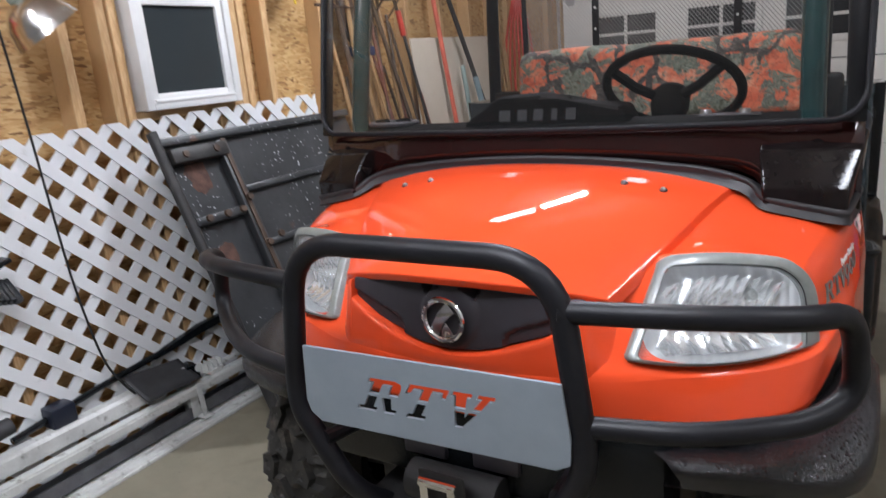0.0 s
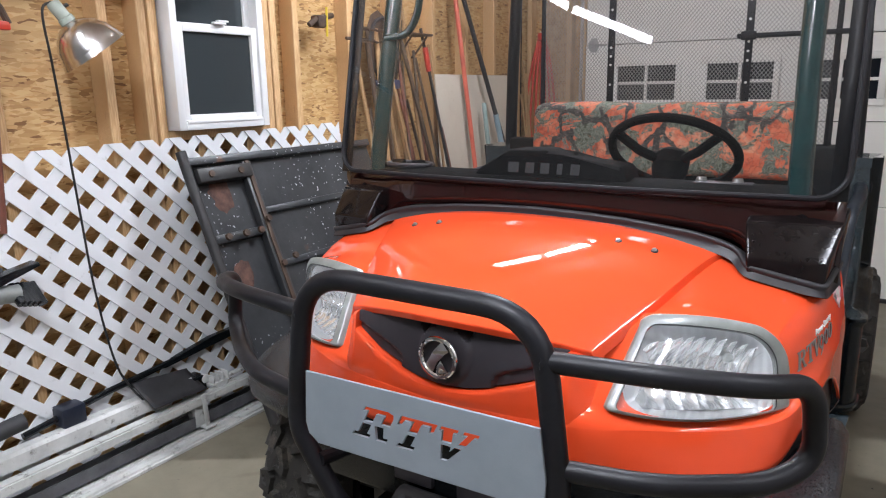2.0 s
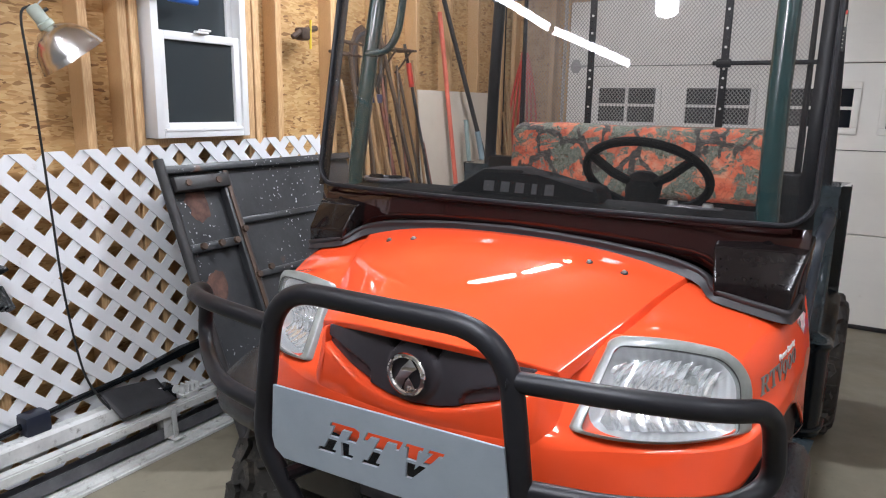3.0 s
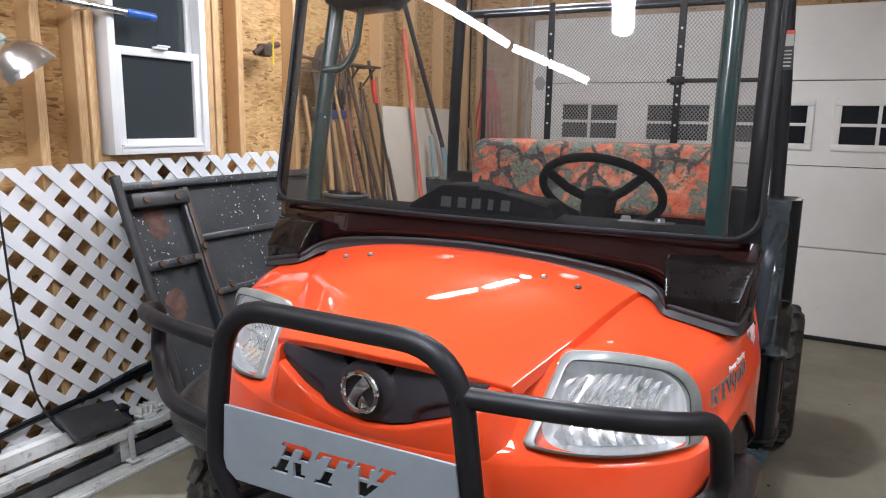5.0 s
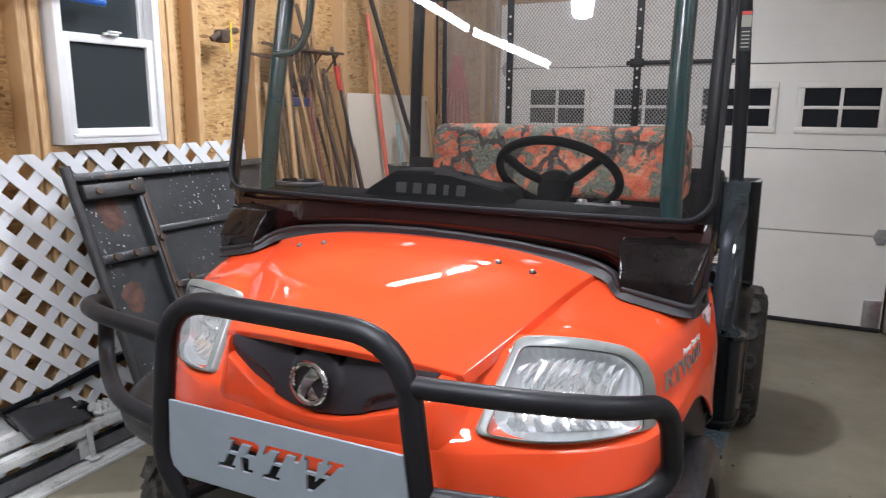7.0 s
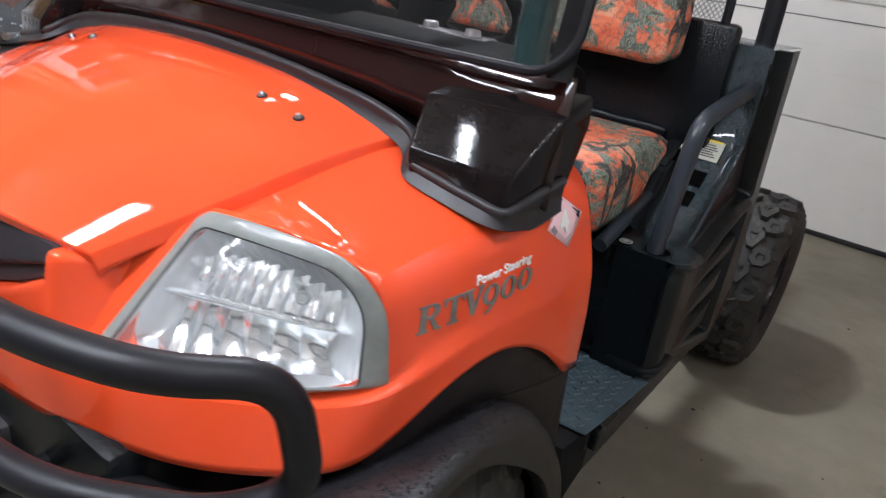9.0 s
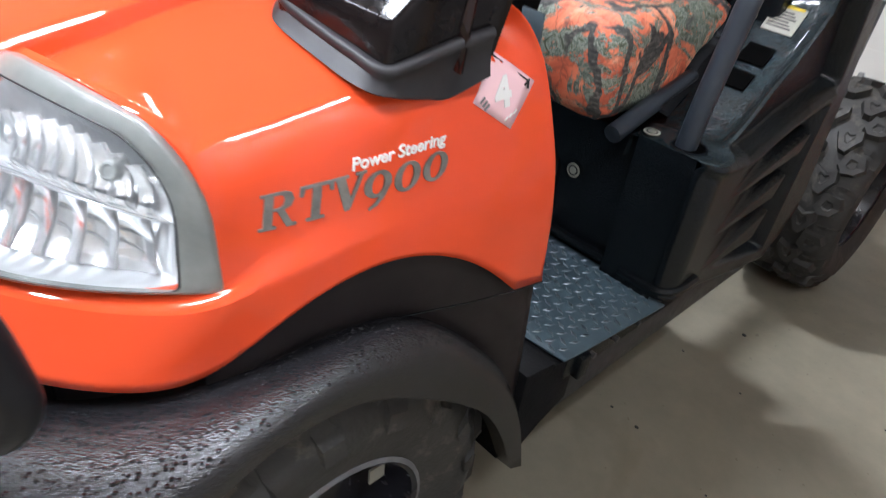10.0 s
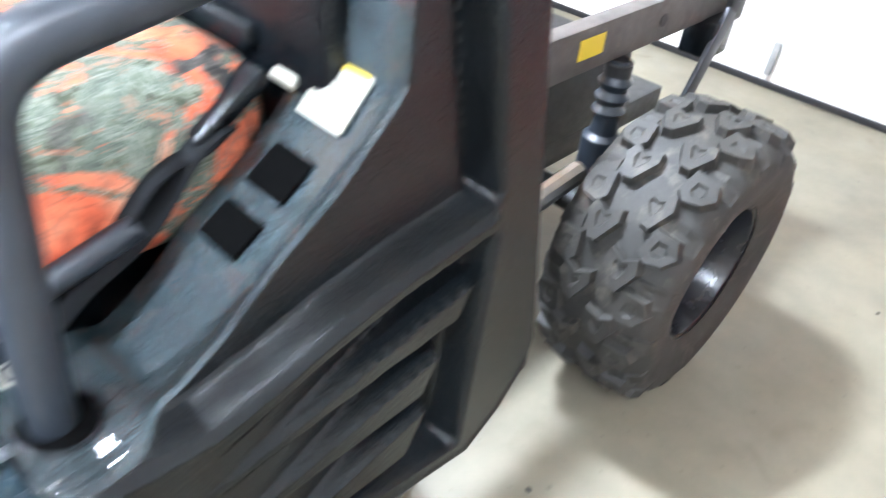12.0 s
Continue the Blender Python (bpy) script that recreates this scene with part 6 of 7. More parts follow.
lab = part("caution_label", block((-.028, -.038, .000), (.032, .033, .0035), 0.0005, SLOPE), LABEL_WHITE, rtv, "yellow and white caution label")
part("label_field", block((-.025, .013, .0033), (.027, .031, .0042), 0.0, SLOPE), LABEL_YELLOW, lab)
for i in range(6):
    part("print_bar", block((-.023, -.029 + .0064 * i, .0033), (.023 - .005 * (i % 3), -.0262 + .0064 * i, .0041), 0.0, SLOPE), GRILLE_PLASTIC, lab)
part("round_label", block((-.082, -.026, -.002), (-.046, .012, .005), 0.002, SLOPE), LABEL_WHITE, rtv, "small cream label")

# chassis, rear frame, shocks
part("chassis", block((-.30, .15, .36), (.30, 2.75, .43), 0.01), DARK_METAL, rtv, "dusty dark steel chassis")
# box under the seat, stretched out to block lamp light from the floor
part("under_box", block((-.66, 1.10, .38), (.66, 1.66, .455), 0.01), DARK_METAL, rtv)
for s in (-1, 1):
    x0 = .385 * s
    rail = part("frame_rail", block((x0 - .02, 1.60, .665), (x0 + .02, 2.80, .755), 0.004), RAIL_PAINT, rtv, "dark steel bed rail, its bed taken off")
    # black disc on the rail: the hole's shade as colour
    part("rail_hole", rod((x0 + .0195 * s, 2.42, .71), (x0 + .0215 * s, 2.42, .71), 0.014, 14), LABEL_BLACK, rail)
    part("rail_label", block((x0 + .0195 * s - .0005, 2.12, .695), (x0 + .021 * s + .0005, 2.20, .735)), LABEL_YELLOW, rail)
    part("shock", tube(bmesh.new(), [(.40 * s, 2.30, .30), (.41 * s, 2.27, .66)], 0.028, 14), DARK_METAL, rtv)
    part("spacer", lathe(bmesh.new(), [(0.030, -.20), (0.042, -.19), (0.042, -.08), (0.030, -.07), (0.024, -.03), (0.036, -.018), (0.024, -.004), (0.036, .012), (0.024, .026), (0.036, .045), (0.024, .06), (.02, .09)], 16, Matrix.Translation((.41 * s, 2.27, .575))), GREY_TUBE, rtv)
    part("axle_arm", tube(bmesh.new(), [(.10 * s, 2.25, .33), (.56 * s, 2.25, .32)], 0.03, 12), DARK_METAL, rtv)
    part("axle_arm", tube(bmesh.new(), [(.15 * s, .30, .34), (.54 * s, .30, .32)], 0.03, 12), DARK_METAL, rtv)
    part("link_bar", tube(bmesh.new(), [(.47 * s, 1.70, .46), (.47 * s, 2.10, .50)], 0.022, 10), STEEL, rtv)
    part("bed_strut", prism([(0, 0), (.05, 0), (.05, .34), (0, .34)], 0.012, Matrix.Translation((.43 * s, 2.50, .40)) @ Matrix.Rotation(radians(-28), 4, "X") @ FACE_SIDE, 0.003), GREY_TUBE, rtv)
part("rear_crossmember", block((-.42, 2.72, .64), (.42, 2.80, .76), 0.006), DARK_METAL, rtv)
part("rear_bracket", block((.36, 2.62, .58), (.44, 2.72, .67), 0.01), BLACK_PLASTIC, rtv)
part("engine_cover", block((-.30, 1.70, .40), (.30, 2.55, .60), 0.03), DARK_METAL, rtv)


# ---------- things along the left wall ----------
# aluminium pole with a blue grip, resting on nails in the studs
pole = tagged(new("pole"), "aluminium pole with blue grip hung across the studs", "pole")
part("shaft", tube(bmesh.new(), [(-1.71, -1.2, 1.845), (-1.685, .86, 1.795)], 0.013, 12), ALU, pole)
part("grip", tube(bmesh.new(), [(-1.6855, .82, 1.796), (-1.6835, .95, 1.793)], 0.0165, 12), BLUE_PLASTIC, pole)
part("ferrule", tube(bmesh.new(), [(-1.694, .12, 1.813), (-1.6935, .15, 1.812)], 0.0145, 10), STEEL, pole)
for y in (-.70, .095, .655):
    n_ = single("nail", tube(bmesh.new(), rounded([(WALL_X + .07, y, 1.80 - .024 * y), (-1.69, y, 1.80 - .024 * y), (-1.675, y, 1.825 - .024 * y)], 0.01), 0.003, 6), STEEL, "bent nail holding up the pole", "nail", "pole nails")

# clamp lamp
lamp = tagged(new("clamp_lamp"), "spun aluminium clamp lamp hanging from the pole", "clamp lamp")
AX = Vector((0.16, .40, -.62)).normalized()
LM = Matrix.Translation((-1.60, .20, 1.685)) @ AX.to_track_quat("Z", "Y").to_matrix().to_4x4()
b = lathe(bmesh.new(), [(0.020, .060), (0.026, .066), (0.045, .072), (0.072, .092), (0.094, .122), (0.108, .158), (0.113, .180), (0.117, .181), (0.115, .177), (0.106, .155), (0.091, .121), (0.069, .094), (0.042, .076), (0.02, .07)], 40, LM)
part("reflector", b, REFLECTOR_LAMP, lamp)
part("socket", lathe(bmesh.new(), [(0.0, -.012), (0.018, -.010), (0.022, 0.0), (0.022, .045), (0.026, .048), (0.026, .064), (0.018, .066)], 20, LM), worn("grey_green_porcelain", (0.30, 0.34, 0.29), 0.4), lamp)
part("switch", rod(LM @ Vector((0, .02, .02)), LM @ Vector((0, .036, .02)), 0.006, 8), CABLE_BLACK, lamp)
part("bulb", lathe(bmesh.new(), [(0.013, .068), (0.018, .085), (0.030, .115), (0.030, .135), (0.018, .152), (0.0, .157)], 18, LM), WHITE_PVC, lamp)
part("hook", tube(bmesh.new(), curve_through([(-1.60, .215, 1.70), (-1.60, .235, 1.73), (-1.655, .225, 1.79), (-1.69, .222, 1.835), (-1.70, .20, 1.86), (-1.66, .16, 1.865), (-1.65, .17, 1.84)], 5), 0.0025, 6), STEEL, lamp)
part("wire_loop", tube(bmesh.new(), curve_through([(-1.67, .16, 1.82), (-1.66, .12, 1.86), (-1.66, .19, 1.87), (-1.66, .26, 1.85), (-1.67, .20, 1.82)], 5), 0.004, 6), CABLE_BLACK, lamp)
part("cord", tube(bmesh.new(), curve_through([LM @ Vector((0, 0, -.012)), (-1.61, .165, 1.66), (-1.62, .180, 1.50), (-1.64, .205, 1.25), (-1.655, .225, 1.0), (-1.66, .245, .7), (-1.66, .285, .42), (-1.64, .325, .30), (-1.63, .36, .24)], 6), 0.0042, 8), CABLE_BLACK, lamp)

lamp.location = (0, .035, -.008)

# weed cutter hung upside down
cut_ = tagged(new("weed_cutter"), "weed cutter with red head and brown wooden handle", "garden tool")
part("handle", tube(bmesh.new(), [(-1.735, .035, .95), (-1.725, .075, 1.545)], 0.0165, 12), BROWN_HANDLE, cut_)
part("socket", tube(bmesh.new(), [(-1.727, .066, 1.47), (-1.722, .080, 1.60)], 0.018, 12), RED_PAINT, cut_)
part("cross_bar", block((-1.735, -.08, 1.600), (-1.712, .150, 1.628), 0.004), RED_PAINT, cut_)
part("bow", tube(bmesh.new(), rounded([(-1.722, -.08, 1.61), (-1.722, -.08, 1.70), (-1.722, .12, 1.69), (-1.722, .148, 1.62)], 0.03), 0.011, 8), SHELF_IRON, cut_)

# pipe clamp hooked on a stud
clamp = tagged(new("bar_clamp"), "rusty iron clamp hanging on a wall stud", "clamp")
part("body", block((-1.76, 1.60, 1.70), (-1.70, 1.66, 1.76), 0.012), SHELF_IRON, clamp)
part("jaw", tube(bmesh.new(), rounded([(-1.73, 1.56, 1.71), (-1.72, 1.60, 1.74), (-1.72, 1.72, 1.765)], 0.02), 0.014, 8), SHELF_IRON, clamp)
part("spindle", tube(bmesh.new(), [(-1.71, 1.665, 1.66), (-1.71, 1.67, 1.80)], 0.006, 8), LABEL_YELLOW, clamp)

# old ribbed steel bed floor leaning against the lattice
bed = tagged(new("leaning_tailgate"), "speckled black ribbed steel tailgate leaning on the lattice", "tailgate")
PANEL = Matrix.Translation((-1.175, .655, .02)) @ Matrix.Rotation(radians(-21.5), 4, "Y")
HP, LP = 1.20, 1.15
part("skin", block((-.006, 0, 0), (.0, LP, HP), 0.0, PANEL), OLD_PANEL, bed)
part("edge_tube", tube(bmesh.new(), [PANEL @ Vector((.012, .012, .0)), PANEL @ Vector((.012, .012, HP + .03))], 0.021, 12), DARK_METAL, bed)
part("top_rail", block((-.004, 0, HP - .032), (.03, LP, HP), 0.005, PANEL), OLD_PANEL, bed)
part("inner_rail", block((.0, .27, .02), (.035, .32, HP - .04), 0.006, PANEL), OLD_PANEL, bed)
part("inner_rail_edge", block((.034, .285, .02), (.042, .305, HP - .04), 0.002, PANEL), SHELF_IRON, bed)
for z in (.20, .45, .70, .94):
    part("rib", block((.0, .32, z - .014), (.022, LP, z + .014), 0.006, PANEL), OLD_PANEL, bed)
for z in (.33, .86):
    part("short_rib", block((.0, .03, z - .018), (.024, .27, z + .018), 0.005, PANEL), OLD_PANEL, bed)
part("bracket", block((.0, .03, HP - .11), (.05, .30, HP - .05), 0.008, PANEL), DARK_METAL, bed)
for y, z in ((.09, HP - .08), (.24, HP - .08), (.30, .70), (.30, .90), (.40, .72), (.30, .30), (.07, .86), (.16, .86), (.24, .86)):
    part("bolt", lathe(bmesh.new(), [(0.0, .012), (0.014, .011), (0.016, .0)], 8, PANEL @ Matrix.Translation((.045 if y != .40 else .02, y, z)) @ Matrix.Rotation(radians(90), 4, "Y")), SHELF_IRON, bed)
for y, z, r in ((.145, 1.035, .070), (.12, .70, .06), (.20, .30, .05)):
    spot = [(r * (0.8 + 0.35 * noise.noise((math.cos(a) * 2, math.sin(a) * 2, y * 9))) * math.cos(a), r * (1.0 + 0.35 * noise.noise((math.cos(a) * 2, math.sin(a) * 2, z * 9))) * math.sin(a)) for a in [2 * math.pi * k / 22 for k in range(22)]]
    part("rust_patch", prism(spot, 0.0012, PANEL @ Matrix.Translation((.0, y, z)) @ FACE_SIDE), worn("rust", (0.085, 0.040, 0.028), 0.8, 30, 0.5), bed)

# vinyl door rails and trim lying along the wall
def long_piece(name, profile, y0, y1, material, label, category, at=(0, 0), tilt=0.0):
    m = Matrix.Translation((at[0], y1, at[1])) @ Matrix.Rotation(radians(tilt), 4, "X") @ FACE_FRONT
    return single(name, prism(profile, y1 - y0, m), material, label, category, "vinyl trim on the floor")


long_piece("flat_trim", [(-.20, .002), (0, .002), (0, .012), (-.010, .012), (-.012, .020), (-.030, .020), (-.032, .010), (-.060, .010), (-.062, .018), (-.070, .018), (-.072, .010), (-.11, .010), (-.112, .024), (-.125, .024), (-.127, .010), (-.20, .010)], -1.6, 1.02, DIRTY_WHITE, "grooved dirty white vinyl track lying on the floor", "trim", (-1.515, 0))
long_piece("dark_channel", [(0, 0), (.05, 0), (.05, .05), (.044, .05), (.044, .006), (.006, .006), (.006, .05), (0, .05)], -1.5, .98, worn("dusty_dark_vinyl", (0.10, 0.10, 0.105), 0.5, 9, 0.4), "dusty dark channel behind the white rail", "trim", (-1.652, .024))
long_piece("white_rail", [(0, 0), (.042, 0), (.042, .030), (.036, .030), (.036, .036), (0, .036)], -1.5, .92, DIRTY_WHITE, "long white vinyl rail propped on the channel", "trim", (-1.625, .125), 0.0)
long_piece("box_rail", [(0, 0), (.06, 0), (.06, .05), (.05, .062), (.01, .062), (0, .05)], -1.5, .64, DIRTY_WHITE, "cream hollow vinyl rail against the lattice", "trim", (-1.705, .165))
for y in (-1.2, -.3, .60):
    single("rail_block", block((-1.70, y, .024), (-1.60, y + .05, .124), 0.003), DIRTY_WHITE, "white vinyl spacer under the rails", "block", "rail spacers")
single("rail_end", block((-1.712, .64, .16), (-1.638, .70, .222), 0.004), BLACK_PLASTIC, "dark end plug of the hollow rail", "plug")
leg = tagged(new("rail_bracket"), "white metal bracket hooked on the rail", "bracket")
part("arm", prism([(0, 0), (.022, 0), (.022, .155), (0, .155)], 0.005, Matrix.Translation((-1.578, .63, .018)) @ Matrix.Rotation(radians(4), 4, "X") @ FACE_SIDE, 0.001), DIRTY_WHITE, leg)
part("foot", block((-1.60, .615, .024), (-1.55, .665, .030), 0.001), DIRTY_WHITE, leg)
hinge_ = tagged(new("roller_bracket"), "white roller bracket with springs lying on the rails", "bracket")
part("plate", block((-1.66, .70, .175), (-1.60, .80, .182), 0.001), DIRTY_WHITE, hinge_)
for y in (.71, .735, .76, .785):
    part("rib", block((-1.658, y, .182), (-1.604, y + .006, .215), 0.001), DIRTY_WHITE, hinge_)
part("arm", block((-1.64, .80, .178), (-1.615, .90, .190), 0.002), DIRTY_WHITE, hinge_)
part("roller", rod((-1.66, .695, .205), (-1.635, .695, .205), 0.018, 14), DIRTY_WHITE, hinge_)
part("rest", block((-1.665, .72, .161), (-1.60, .78, .175), 0.001), DIRTY_WHITE, hinge_)
# black rubber sheet draped over the rails, and a long black bar behind it
rows = []
for i in range(13):
    t = i / 12
    y, top, low = .398 + .256 * t, .284 - .030 * t, .198 - .009 * t
    row = [(-1.742, y + .012, top - .050), (-1.722, y + .006, top - .018), (-1.702, y, top)]
    for q in (.2, .4, .6, .8, 1):
        row.append((-1.702 + .118 * q, y + (.014 - .010 * t) * q, top + (low - top) * q - .004 * math.sin(math.pi * q) + .0015 * math.sin(t * 9 + q * 4)))
    rows.append(row)
bm = bmesh.new()
sheet(bm, rows)
ob = single("rubber_sheet", bm, BLACK_RUBBER_MAT, "black rubber sheet folded over the vinyl rails", "rubber sheet", smooth=22)
thicken(ob, 0.004)
single("black_bar", tube(bmesh.new(), [(-1.70, -.02, .245), (-1.705, .30, .285), (-1.71, .98, .335)], 0.013, 8), BLACK_PLASTIC, "long black plastic bar on the rails", "bar")
single("black_wedge", prism([(.55, .29), (.98, .33), (.99, .36), (.80, .352), (.60, .318)], 0.03, Matrix.Translation((-1.725, 0, 0)) @ FACE_SIDE, 0.004), BLACK_PLASTIC, "flat black plastic blade against the lattice", "blade")
single("navy_box", block((-1.735, .10, .225), (-1.66, .19, .30), 0.010), worn("navy_plastic", (0.012, 0.016, 0.03), 0.4), "small navy plastic box against the lattice", "box")
# vacuum floor nozzle on a wand, leaning near the lattice
noz = tagged(new("vacuum_nozzle"), "grey vacuum wand with black ribbed floor nozzle", "vacuum nozzle")
part("plate", prism([(-.30, .70), (-.19, .765), (.0, .835), (.125, .86), (.13, .845), (.0, .805), (-.18, .735), (-.30, .67)], 0.05, Matrix.Translation((-1.66, 0, 0)) @ FACE_SIDE, 0.004), BLACK_PLASTIC, noz)
for i in range(5):
    part("rib", tube(bmesh.new(), [(-1.655, .045 + .016 * i, .79 - .002 * i), (-1.60, .050 + .016 * i, .735 - .004 * i)], 0.016, 10), BLACK_PLASTIC, noz)
part("neck", tube(bmesh.new(), [(-1.64, -.05, .775), (-1.635, .06, .765)], 0.030, 16), GASKET, noz)
part("wand", tube(bmesh.new(), [(-1.68, .03, .83), (-1.70, -.25, 1.02), (-1.70, -.60, 1.22)], 0.020, 14), GREY_TUBE, noz)
part("hose", tube(bmesh.new(), curve_through([(-1.64, -.05, .775), (-1.60, -.25, .60), (-1.55, -.45, .35), (-1.50, -.5, .05)], 6), 0.026, 12), BLACK_PLASTIC, noz)
noz.location = (0, -.05, 0)
ob = single("foam_roller", tube(bmesh.new(), [(-1.60, -.68, .295), (-1.585, -.06, .352)], 0.028, 16), BLACK_RUBBER_MAT, "black foam-covered rod on the rails", "rod")

# ---------- tools and boards further back ----------
single("board", block((-.012, 0, 0), (0, 1.06, 1.49), 0.002, Matrix.Translation((-1.62, 2.66, .0)) @ Matrix.Rotation(radians(-3.6), 4, "Y")), worn("pale_hardboard", (0.56, 0.50, 0.41), 0.6, 3, 0.06, dirt=(0.45, 0.38, 0.29), dirt_at=0.62), "pale hardboard sheet leaning on the studs", "board")


def long_tool(name, y0, y1, z1, r, material, label, head=None, x0=-1.42, x1=-1.71):
    t = tagged(new(name), label, "garden tool", "tools along the wall")
    a, b_ = Vector((x0, y0, .01)), Vector((x1, y1, z1))
    part("handle", tube(bmesh.new(), [a, a.lerp(b_, .5), b_], r, 10), material, t)
    d = (b_ - a).normalized()
    if head == "rake":
        part("head", tube(bmesh.new(), [b_ + Vector((.0, -.17, 0)), b_ + Vector((0, .17, 0))], 0.008, 8), SHELF_IRON, t)
        for i in range(10):
            yy = -.16 + .0355 * i
            part("tine", tube(bmesh.new(), [b_ + Vector((0, yy, 0)), b_ + Vector((.06, yy, -.02))], 0.004, 6), SHELF_IRON, t)
    elif head == "broom":
        bm = bmesh.new()
        box(bm, b_ - Vector((.03, .10, .02)), b_ + Vector((.03, .10, .03)), 0.008)
        part("block", bm, worn("navy_broom_block", (0.012, 0.03, 0.10), 0.4), t)
        bm = bmesh.new()
        for i in range(60):
            yy, xx = -.095 + .19 * random.random(), -.025 + .05 * random.random()
            tube(bm, [b_ + Vector((xx, yy, .02)), b_ + Vector((xx * 1.6, yy * 1.25, .13 + .02 * random.random()))], 0.002, 4)
        part("bristle", bm, CABLE_BLACK, t, kind="stuff")
    elif head == "shovel":
        out = [(-.02, 0), (.02, 0), (.10, .05), (.11, .20), (.06, .29), (0, .32), (-.06, .29), (-.11, .20), (-.10, .05)]
        part("blade", prism(out, 0.004, Matrix.Translation(b_) @ Matrix.Rotation(radians(90), 4, "Z") @ FACE_FRONT, 0.001), SHELF_IRON, t)
    elif head == "fork":
        for i in range(5):
            yy = -.08 + .04 * i
            part("tine", tube(bmesh.new(), rounded([b_, b_ + Vector((0, yy, .05)), b_ + Vector((.02, yy, .32))], 0.02), 0.005, 6), SHELF_IRON, t)
    return t


DARK_HANDLE = worn("dark_tool_handle", (0.07, 0.045, 0.028), 0.5, 14, 0.3)
long_tool("rake", 1.86, 2.06, 1.72, .014, TOOL_WOOD, "garden rake with ash handle leaning on the wall", "rake")
long_tool("hoe", 2.02, 1.98, 1.66, .014, DARK_HANDLE, "hoe with dark handle leaning on the wall", "rake", -1.50)
long_tool("broom", 2.10, 2.14, 1.42, .013, TOOL_WOOD, "push broom with blue block stood on its handle", "broom", -1.45)
long_tool("shovel", 2.22, 2.08, 1.50, .016, TOOL_WOOD, "round shovel stood on its ash handle", "shovel", -1.46)
long_tool("pitchfork", 2.30, 2.20, 1.46, .014, TOOL_WOOD, "pitchfork stood on its handle", "fork", -1.5)
long_tool("pole_tool", 2.62, 2.18, 1.95, .012, DARK_HANDLE, "thin dark pole leaning on the wall", None, -1.45)
long_tool("pole_tool", 2.40, 2.30, 1.90, .011, TOOL_WOOD, "thin wooden pole leaning on the wall", None, -1.5)
long_tool("red_pole", 3.02, 2.90, 1.98, .015, worn("faded_red_paint", (0.60, 0.13, 0.08), 0.5), "faded red pole leaning on the board", None, -1.52)
long_tool("iron_bar", 3.75, 2.82, 2.25, .016, DARK_METAL, "dark iron bar leaning across the board", None, -1.48, -1.70)
long_tool("blue_grey_pipe", 3.52, 3.25, 1.22, .020, worn("blue_grey_pipe_paint", (0.22, 0.30, 0.33), 0.4), "short blue-grey pipe leaning on the board", None, -1.48, -1.60)
long_tool("blue_grey_pipe", 3.14, 3.08, 1.30, .016, worn("green_grey_pipe_paint", (0.25, 0.32, 0.30), 0.4), "grey-green pipe leaning on the board", None, -1.48, -1.60)
for y0, y1, z1, r, mt in ((1.94, 1.90, 1.52, .011, TOOL_WOOD), (2.06, 2.08, 1.62, .010, DARK_HANDLE), (2.16, 2.02, 1.36, .012, TOOL_WOOD), (2.24, 2.26, 1.58, .010, BROWN_HANDLE), (2.34, 2.12, 1.70, .009, TOOL_WOOD), (2.46, 2.40, 1.44, .011, BROWN_HANDLE), (2.56, 2.58, 1.66, .009, TOOL_WOOD), (1.90, 1.99, 1.30, .008, DARK_HANDLE), (1.98, 2.12, 1.48, .009, DARK_HANDLE), (2.12, 2.30, 1.56, .008, DARK_HANDLE), (2.20, 2.16, 1.24, .010, BROWN_HANDLE), (2.28, 2.42, 1.62, .008, DARK_HANDLE), (2.42, 2.22, 1.50, .008, BROWN_HANDLE), (2.52, 2.34, 1.34, .009, DARK_HANDLE), (2.66, 2.44, 1.58, .008, DARK_HANDLE), (2.78, 2.70, 1.20, .010, BROWN_HANDLE)):
    long_tool("tool_handle", y0, y1, z1, r, mt, "long worn tool handle leaning on the studs", None, -1.47)
pruner = long_tool("pruner", 2.72, 2.50, 1.75, .010, DARK_METAL, "long-reach pruner with red grip leaning on the wall", None, -1.46)
part("grip", tube(bmesh.new(), [(-1.675, 2.53, 1.50), (-1.69, 2.515, 1.64)], 0.017, 10), RED_PAINT, pruner, "red grip")
for i, (y, h) in enumerate(((3.70, 1.15), (3.73, 1.45), (3.76, 1.0), (3.80, 1.25), (3.83, 1.6), (3.85, 1.1), (3.88, 1.5), (3.90, 1.35))):
    long_tool("stake", y, y + .05 * (-1) ** i, h, .010, TOOL_WOOD, "thin garden stake in the corner", None, -1.55, -1.70)
shelf = tagged(new("wall_shelf"), "small rusty wire shelf on the studs", "shelf")
part("grid", block((-1.75, 2.16, 1.70), (-1.62, 2.50, 1.712), 0.002), SHELF_IRON, shelf)
part("brace", tube(bmesh.new(), curve_through([(-1.745, 2.30, 1.58), (-1.70, 2.30, 1.62), (-1.63, 2.30, 1.70)], 4), 0.006, 6), SHELF_IRON, shelf)
part("brace", tube(bmesh.new(), curve_through([(-1.745, 2.45, 1.58), (-1.70, 2.45, 1.62), (-1.63, 2.45, 1.70)], 4), 0.006, 6), SHELF_IRON, shelf)
loop = [(-1.70, 2.12 + .13 * math.cos(a), 1.62 + .16 * math.sin(a)) for a in [2 * math.pi * k / 30 for k in range(31)]]
single("hose_coil", tube(bmesh.new(), loop, 0.010, 8, False), BLACK_RUBBER_MAT, "black hose coil hung on a stud", "hose")
rope = tagged(new("rope_bundle"), "red rope bundle hanging beside the door", "rope")
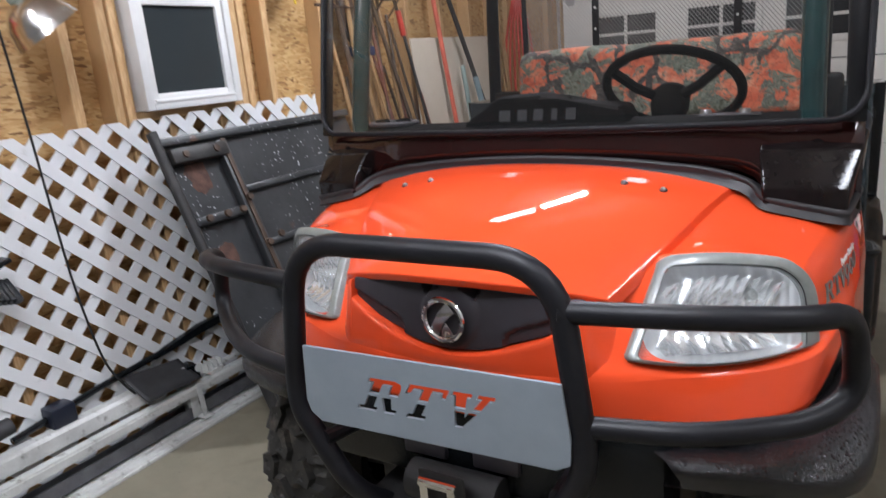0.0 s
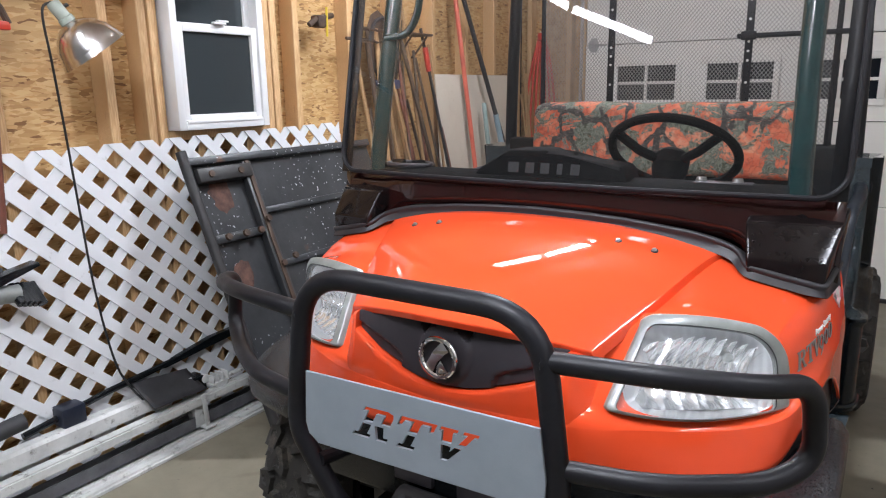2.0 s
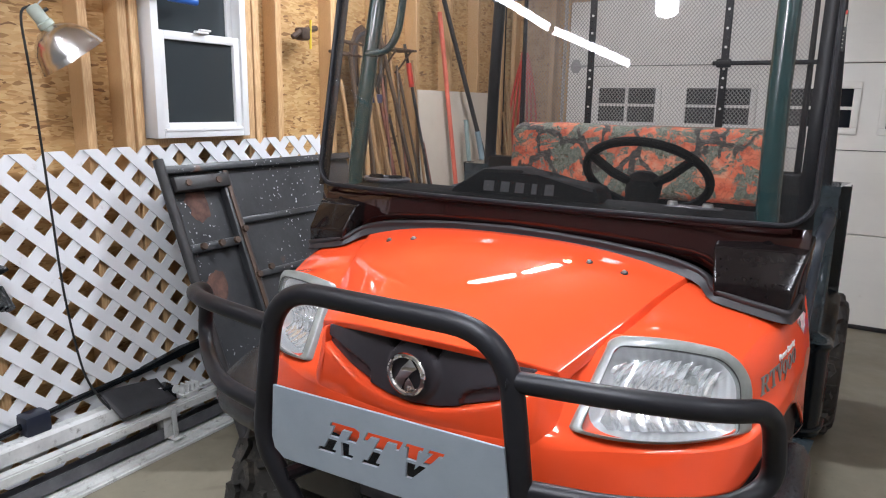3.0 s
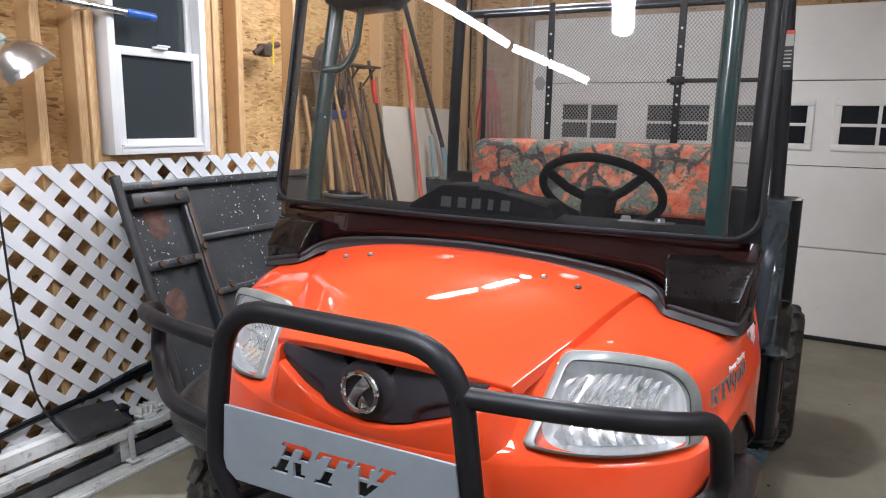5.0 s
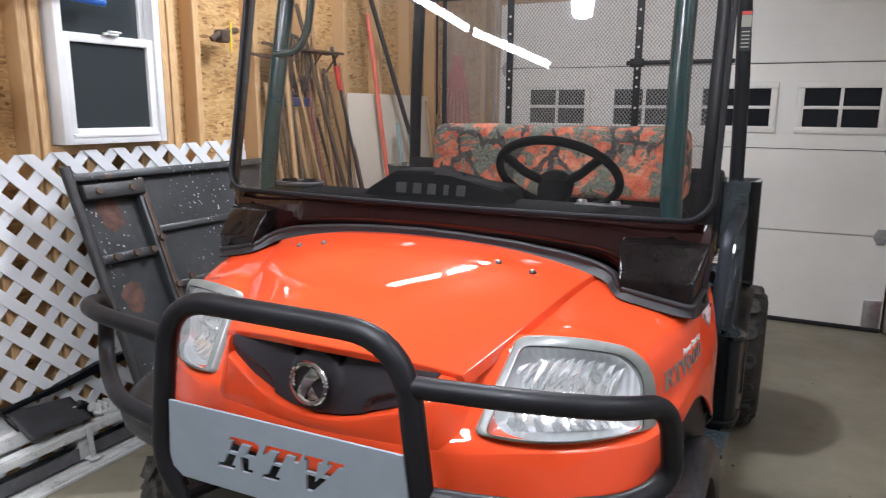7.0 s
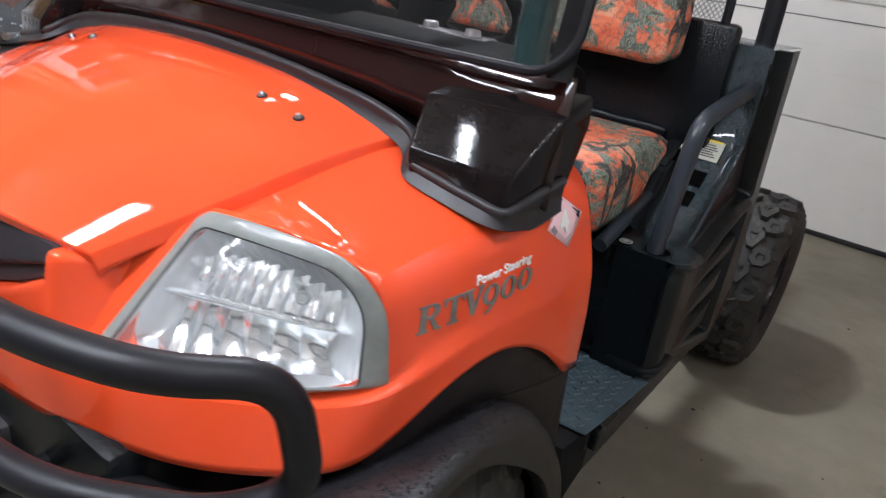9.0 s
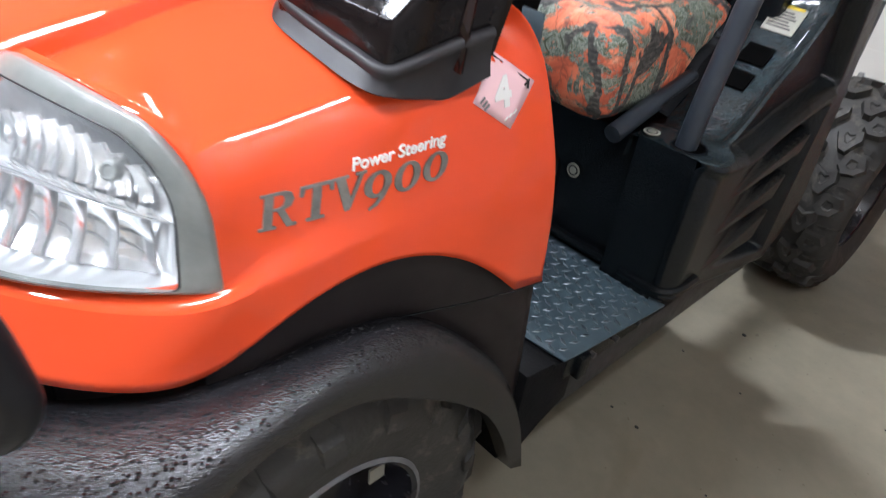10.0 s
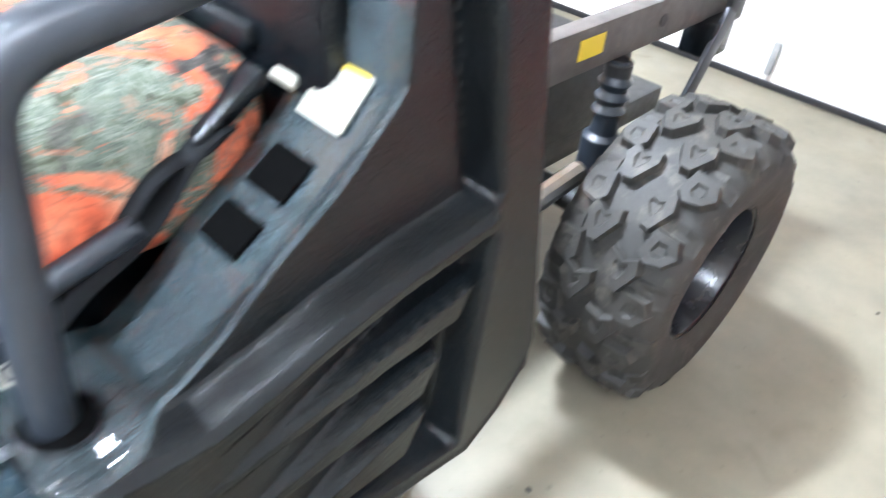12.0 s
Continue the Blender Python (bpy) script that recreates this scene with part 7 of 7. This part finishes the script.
for i in range(7):
    dx = -.09 + .03 * i
    pts = [(-1.60 + dx * .25, 4.0, 1.78), (-1.60 + dx, 3.99, 1.5), (-1.60 + dx * 1.4, 3.985, 1.15), (-1.60 + dx * 1.1, 3.98, .95 + .03 * (i % 3))]
    part("strand", tube(bmesh.new(), curve_through(pts, 5), 0.009, 8), RED_PAINT, rope)
part("knot", lathe(bmesh.new(), [(0.0, .03), (0.03, .02), (0.034, 0), (0.03, -.03), (0, -.04)], 12, Matrix.Translation((-1.60, 3.995, 1.78))), RED_PAINT, rope)
part("nail", rod((-1.60, 4.06, 1.80), (-1.60, 3.97, 1.81), 0.004, 6), STEEL, rope)

# ---------- right side of the garage ----------
single("foundation_block", block((1.455, 3.96, 0), (1.70, 4.06, .055), 0.006), worn("grey_concrete_block", (0.30, 0.29, 0.27), 0.8, 10, 0.2), "rough concrete curb under the studs", "curb", kind="structure")
single("outlet_light", block((1.484, 4.03, .214), (1.496, 4.05, .226), 0.002), emitter("green_indicator", (0.05, 1.0, 0.1), 0.4), "tiny green indicator light on the stud", "indicator")
sh = tagged(new("spade"), "spade with black D-grip and red shaft against the wall", "spade")
part("grip", tube(bmesh.new(), rounded([(1.70, 3.90, 1.00), (1.70, 3.90, 1.10), (1.82, 3.90, 1.10), (1.80, 3.90, 1.00), (1.70, 3.90, 1.00)], 0.03), 0.013, 8), BLACK_PLASTIC, sh)
part("neck", tube(bmesh.new(), [(1.752, 3.90, 1.0), (1.74, 3.90, .90)], 0.022, 10), BLACK_PLASTIC, sh)
part("shaft", tube(bmesh.new(), [(1.74, 3.90, .92), (1.70, 3.89, .40)], 0.016, 10), worn("orange_red_shaft", (0.60, 0.10, 0.05), 0.4), sh)
for i in range(4):
    part("tine", tube(bmesh.new(), rounded([(1.70, 3.89, .40), (1.59 + .06 * i, 3.885, .385), (1.585 + .055 * i, 3.88, .05)], 0.02), 0.008, 6), DARK_METAL, sh)
part("tine_bar", block((1.57, 3.875, .10), (1.77, 3.895, .125), 0.004), DARK_METAL, sh)
sh.location = (-.11, 0, 0)
tagged(single("wall_stick", block((1.60, 3.93, .0), (1.63, 3.96, 2.2), 0.002), STUD_WOOD, "", ""), "thin wooden batten leaning in the corner", "batten")


def gas_can(at, body, cap, label, turn=0):
    t = tagged(new("fuel_can"), label, "fuel can", "fuel cans")
    t.matrix_world = Matrix.Translation(at) @ Matrix.Rotation(radians(turn), 4, "Z")
    bm = bmesh.new()
    box(bm, (-.11, -.16, 0), (.11, .16, .27), 0.045, seg=4)
    part("body", bm, body, t)
    bm = bmesh.new()
    lathe(bm, [(.10, .25), (.085, .30), (.05, .335), (.028, .35), (.028, .365)], 20)
    part("shoulder", bm, body, t)
    part("handle", tube(bmesh.new(), rounded([(0, -.15, .22), (0, -.13, .40), (0, .10, .40), (0, .14, .24)], 0.07), 0.022, 12), body, t)
    part("cap", lathe(bmesh.new(), [(0, .40), (.03, .40), (.033, .36)], 16), cap, t)


gas_can((1.70, 3.18, 0), RED_PLASTIC, LABEL_BLACK, "red plastic fuel can on the floor", 20)
gas_can((1.76, 3.56, 0), BLUE_PLASTIC, LABEL_WHITE, "blue plastic fuel can behind the red one", 10)
# red steel ramps leaning in a row
for (y, dx, mtl) in ((2.50, 0, RED_PAINT), (1.93, .0, worn("orange_red_paint", (0.62, 0.12, 0.03), 0.45, 9, 0.25, dirt=(0.12, 0.05, 0.03), dirt_at=0.6))):
    t = tagged(new("steel_ramp"), "worn red steel ramp leaning towards the wall", "ramp", "red steel ramps")
    for off in (0.0, .13):
        part("rail", tube(bmesh.new(), [(1.435 + dx, y + off, .03), (1.88, y + off + .28, .62)], 0.026, 12), mtl, t)
    for k in range(4):
        f = .12 + .24 * k
        part("rung", tube(bmesh.new(), [(1.435 + .445 * f, y + .28 * f, .03 + .59 * f), (1.435 + .445 * f, y + .13 + .28 * f, .03 + .59 * f)], 0.012, 8), DARK_METAL, t)
    part("foot", block((1.43, y - .02, .0), (1.47, y + .15, .05), 0.008), DARK_METAL, t)

# crumbs of dirt on the floor
for x, y, r in ((.696, 1.79, .006), (.617, 1.246, .004), (.693, 1.24, .005), (.45, 1.5, .004), (.80, 1.56, .003), (.62, 1.58, .004), (1.0, 2.9, .004), (.9, 1.2, .003), (1.1, 1.75, .003)):
    b = bmesh.new()
    bmesh.ops.create_icosphere(b, subdivisions=1, radius=r, matrix=Matrix.Translation((x, y, r * .5)) @ Matrix.Diagonal((1.3, .9, .6, 1)))
    single("dirt_crumb", b, LABEL_BLACK, "dark crumb of dirt on the concrete", "debris", "dirt crumbs on the floor")
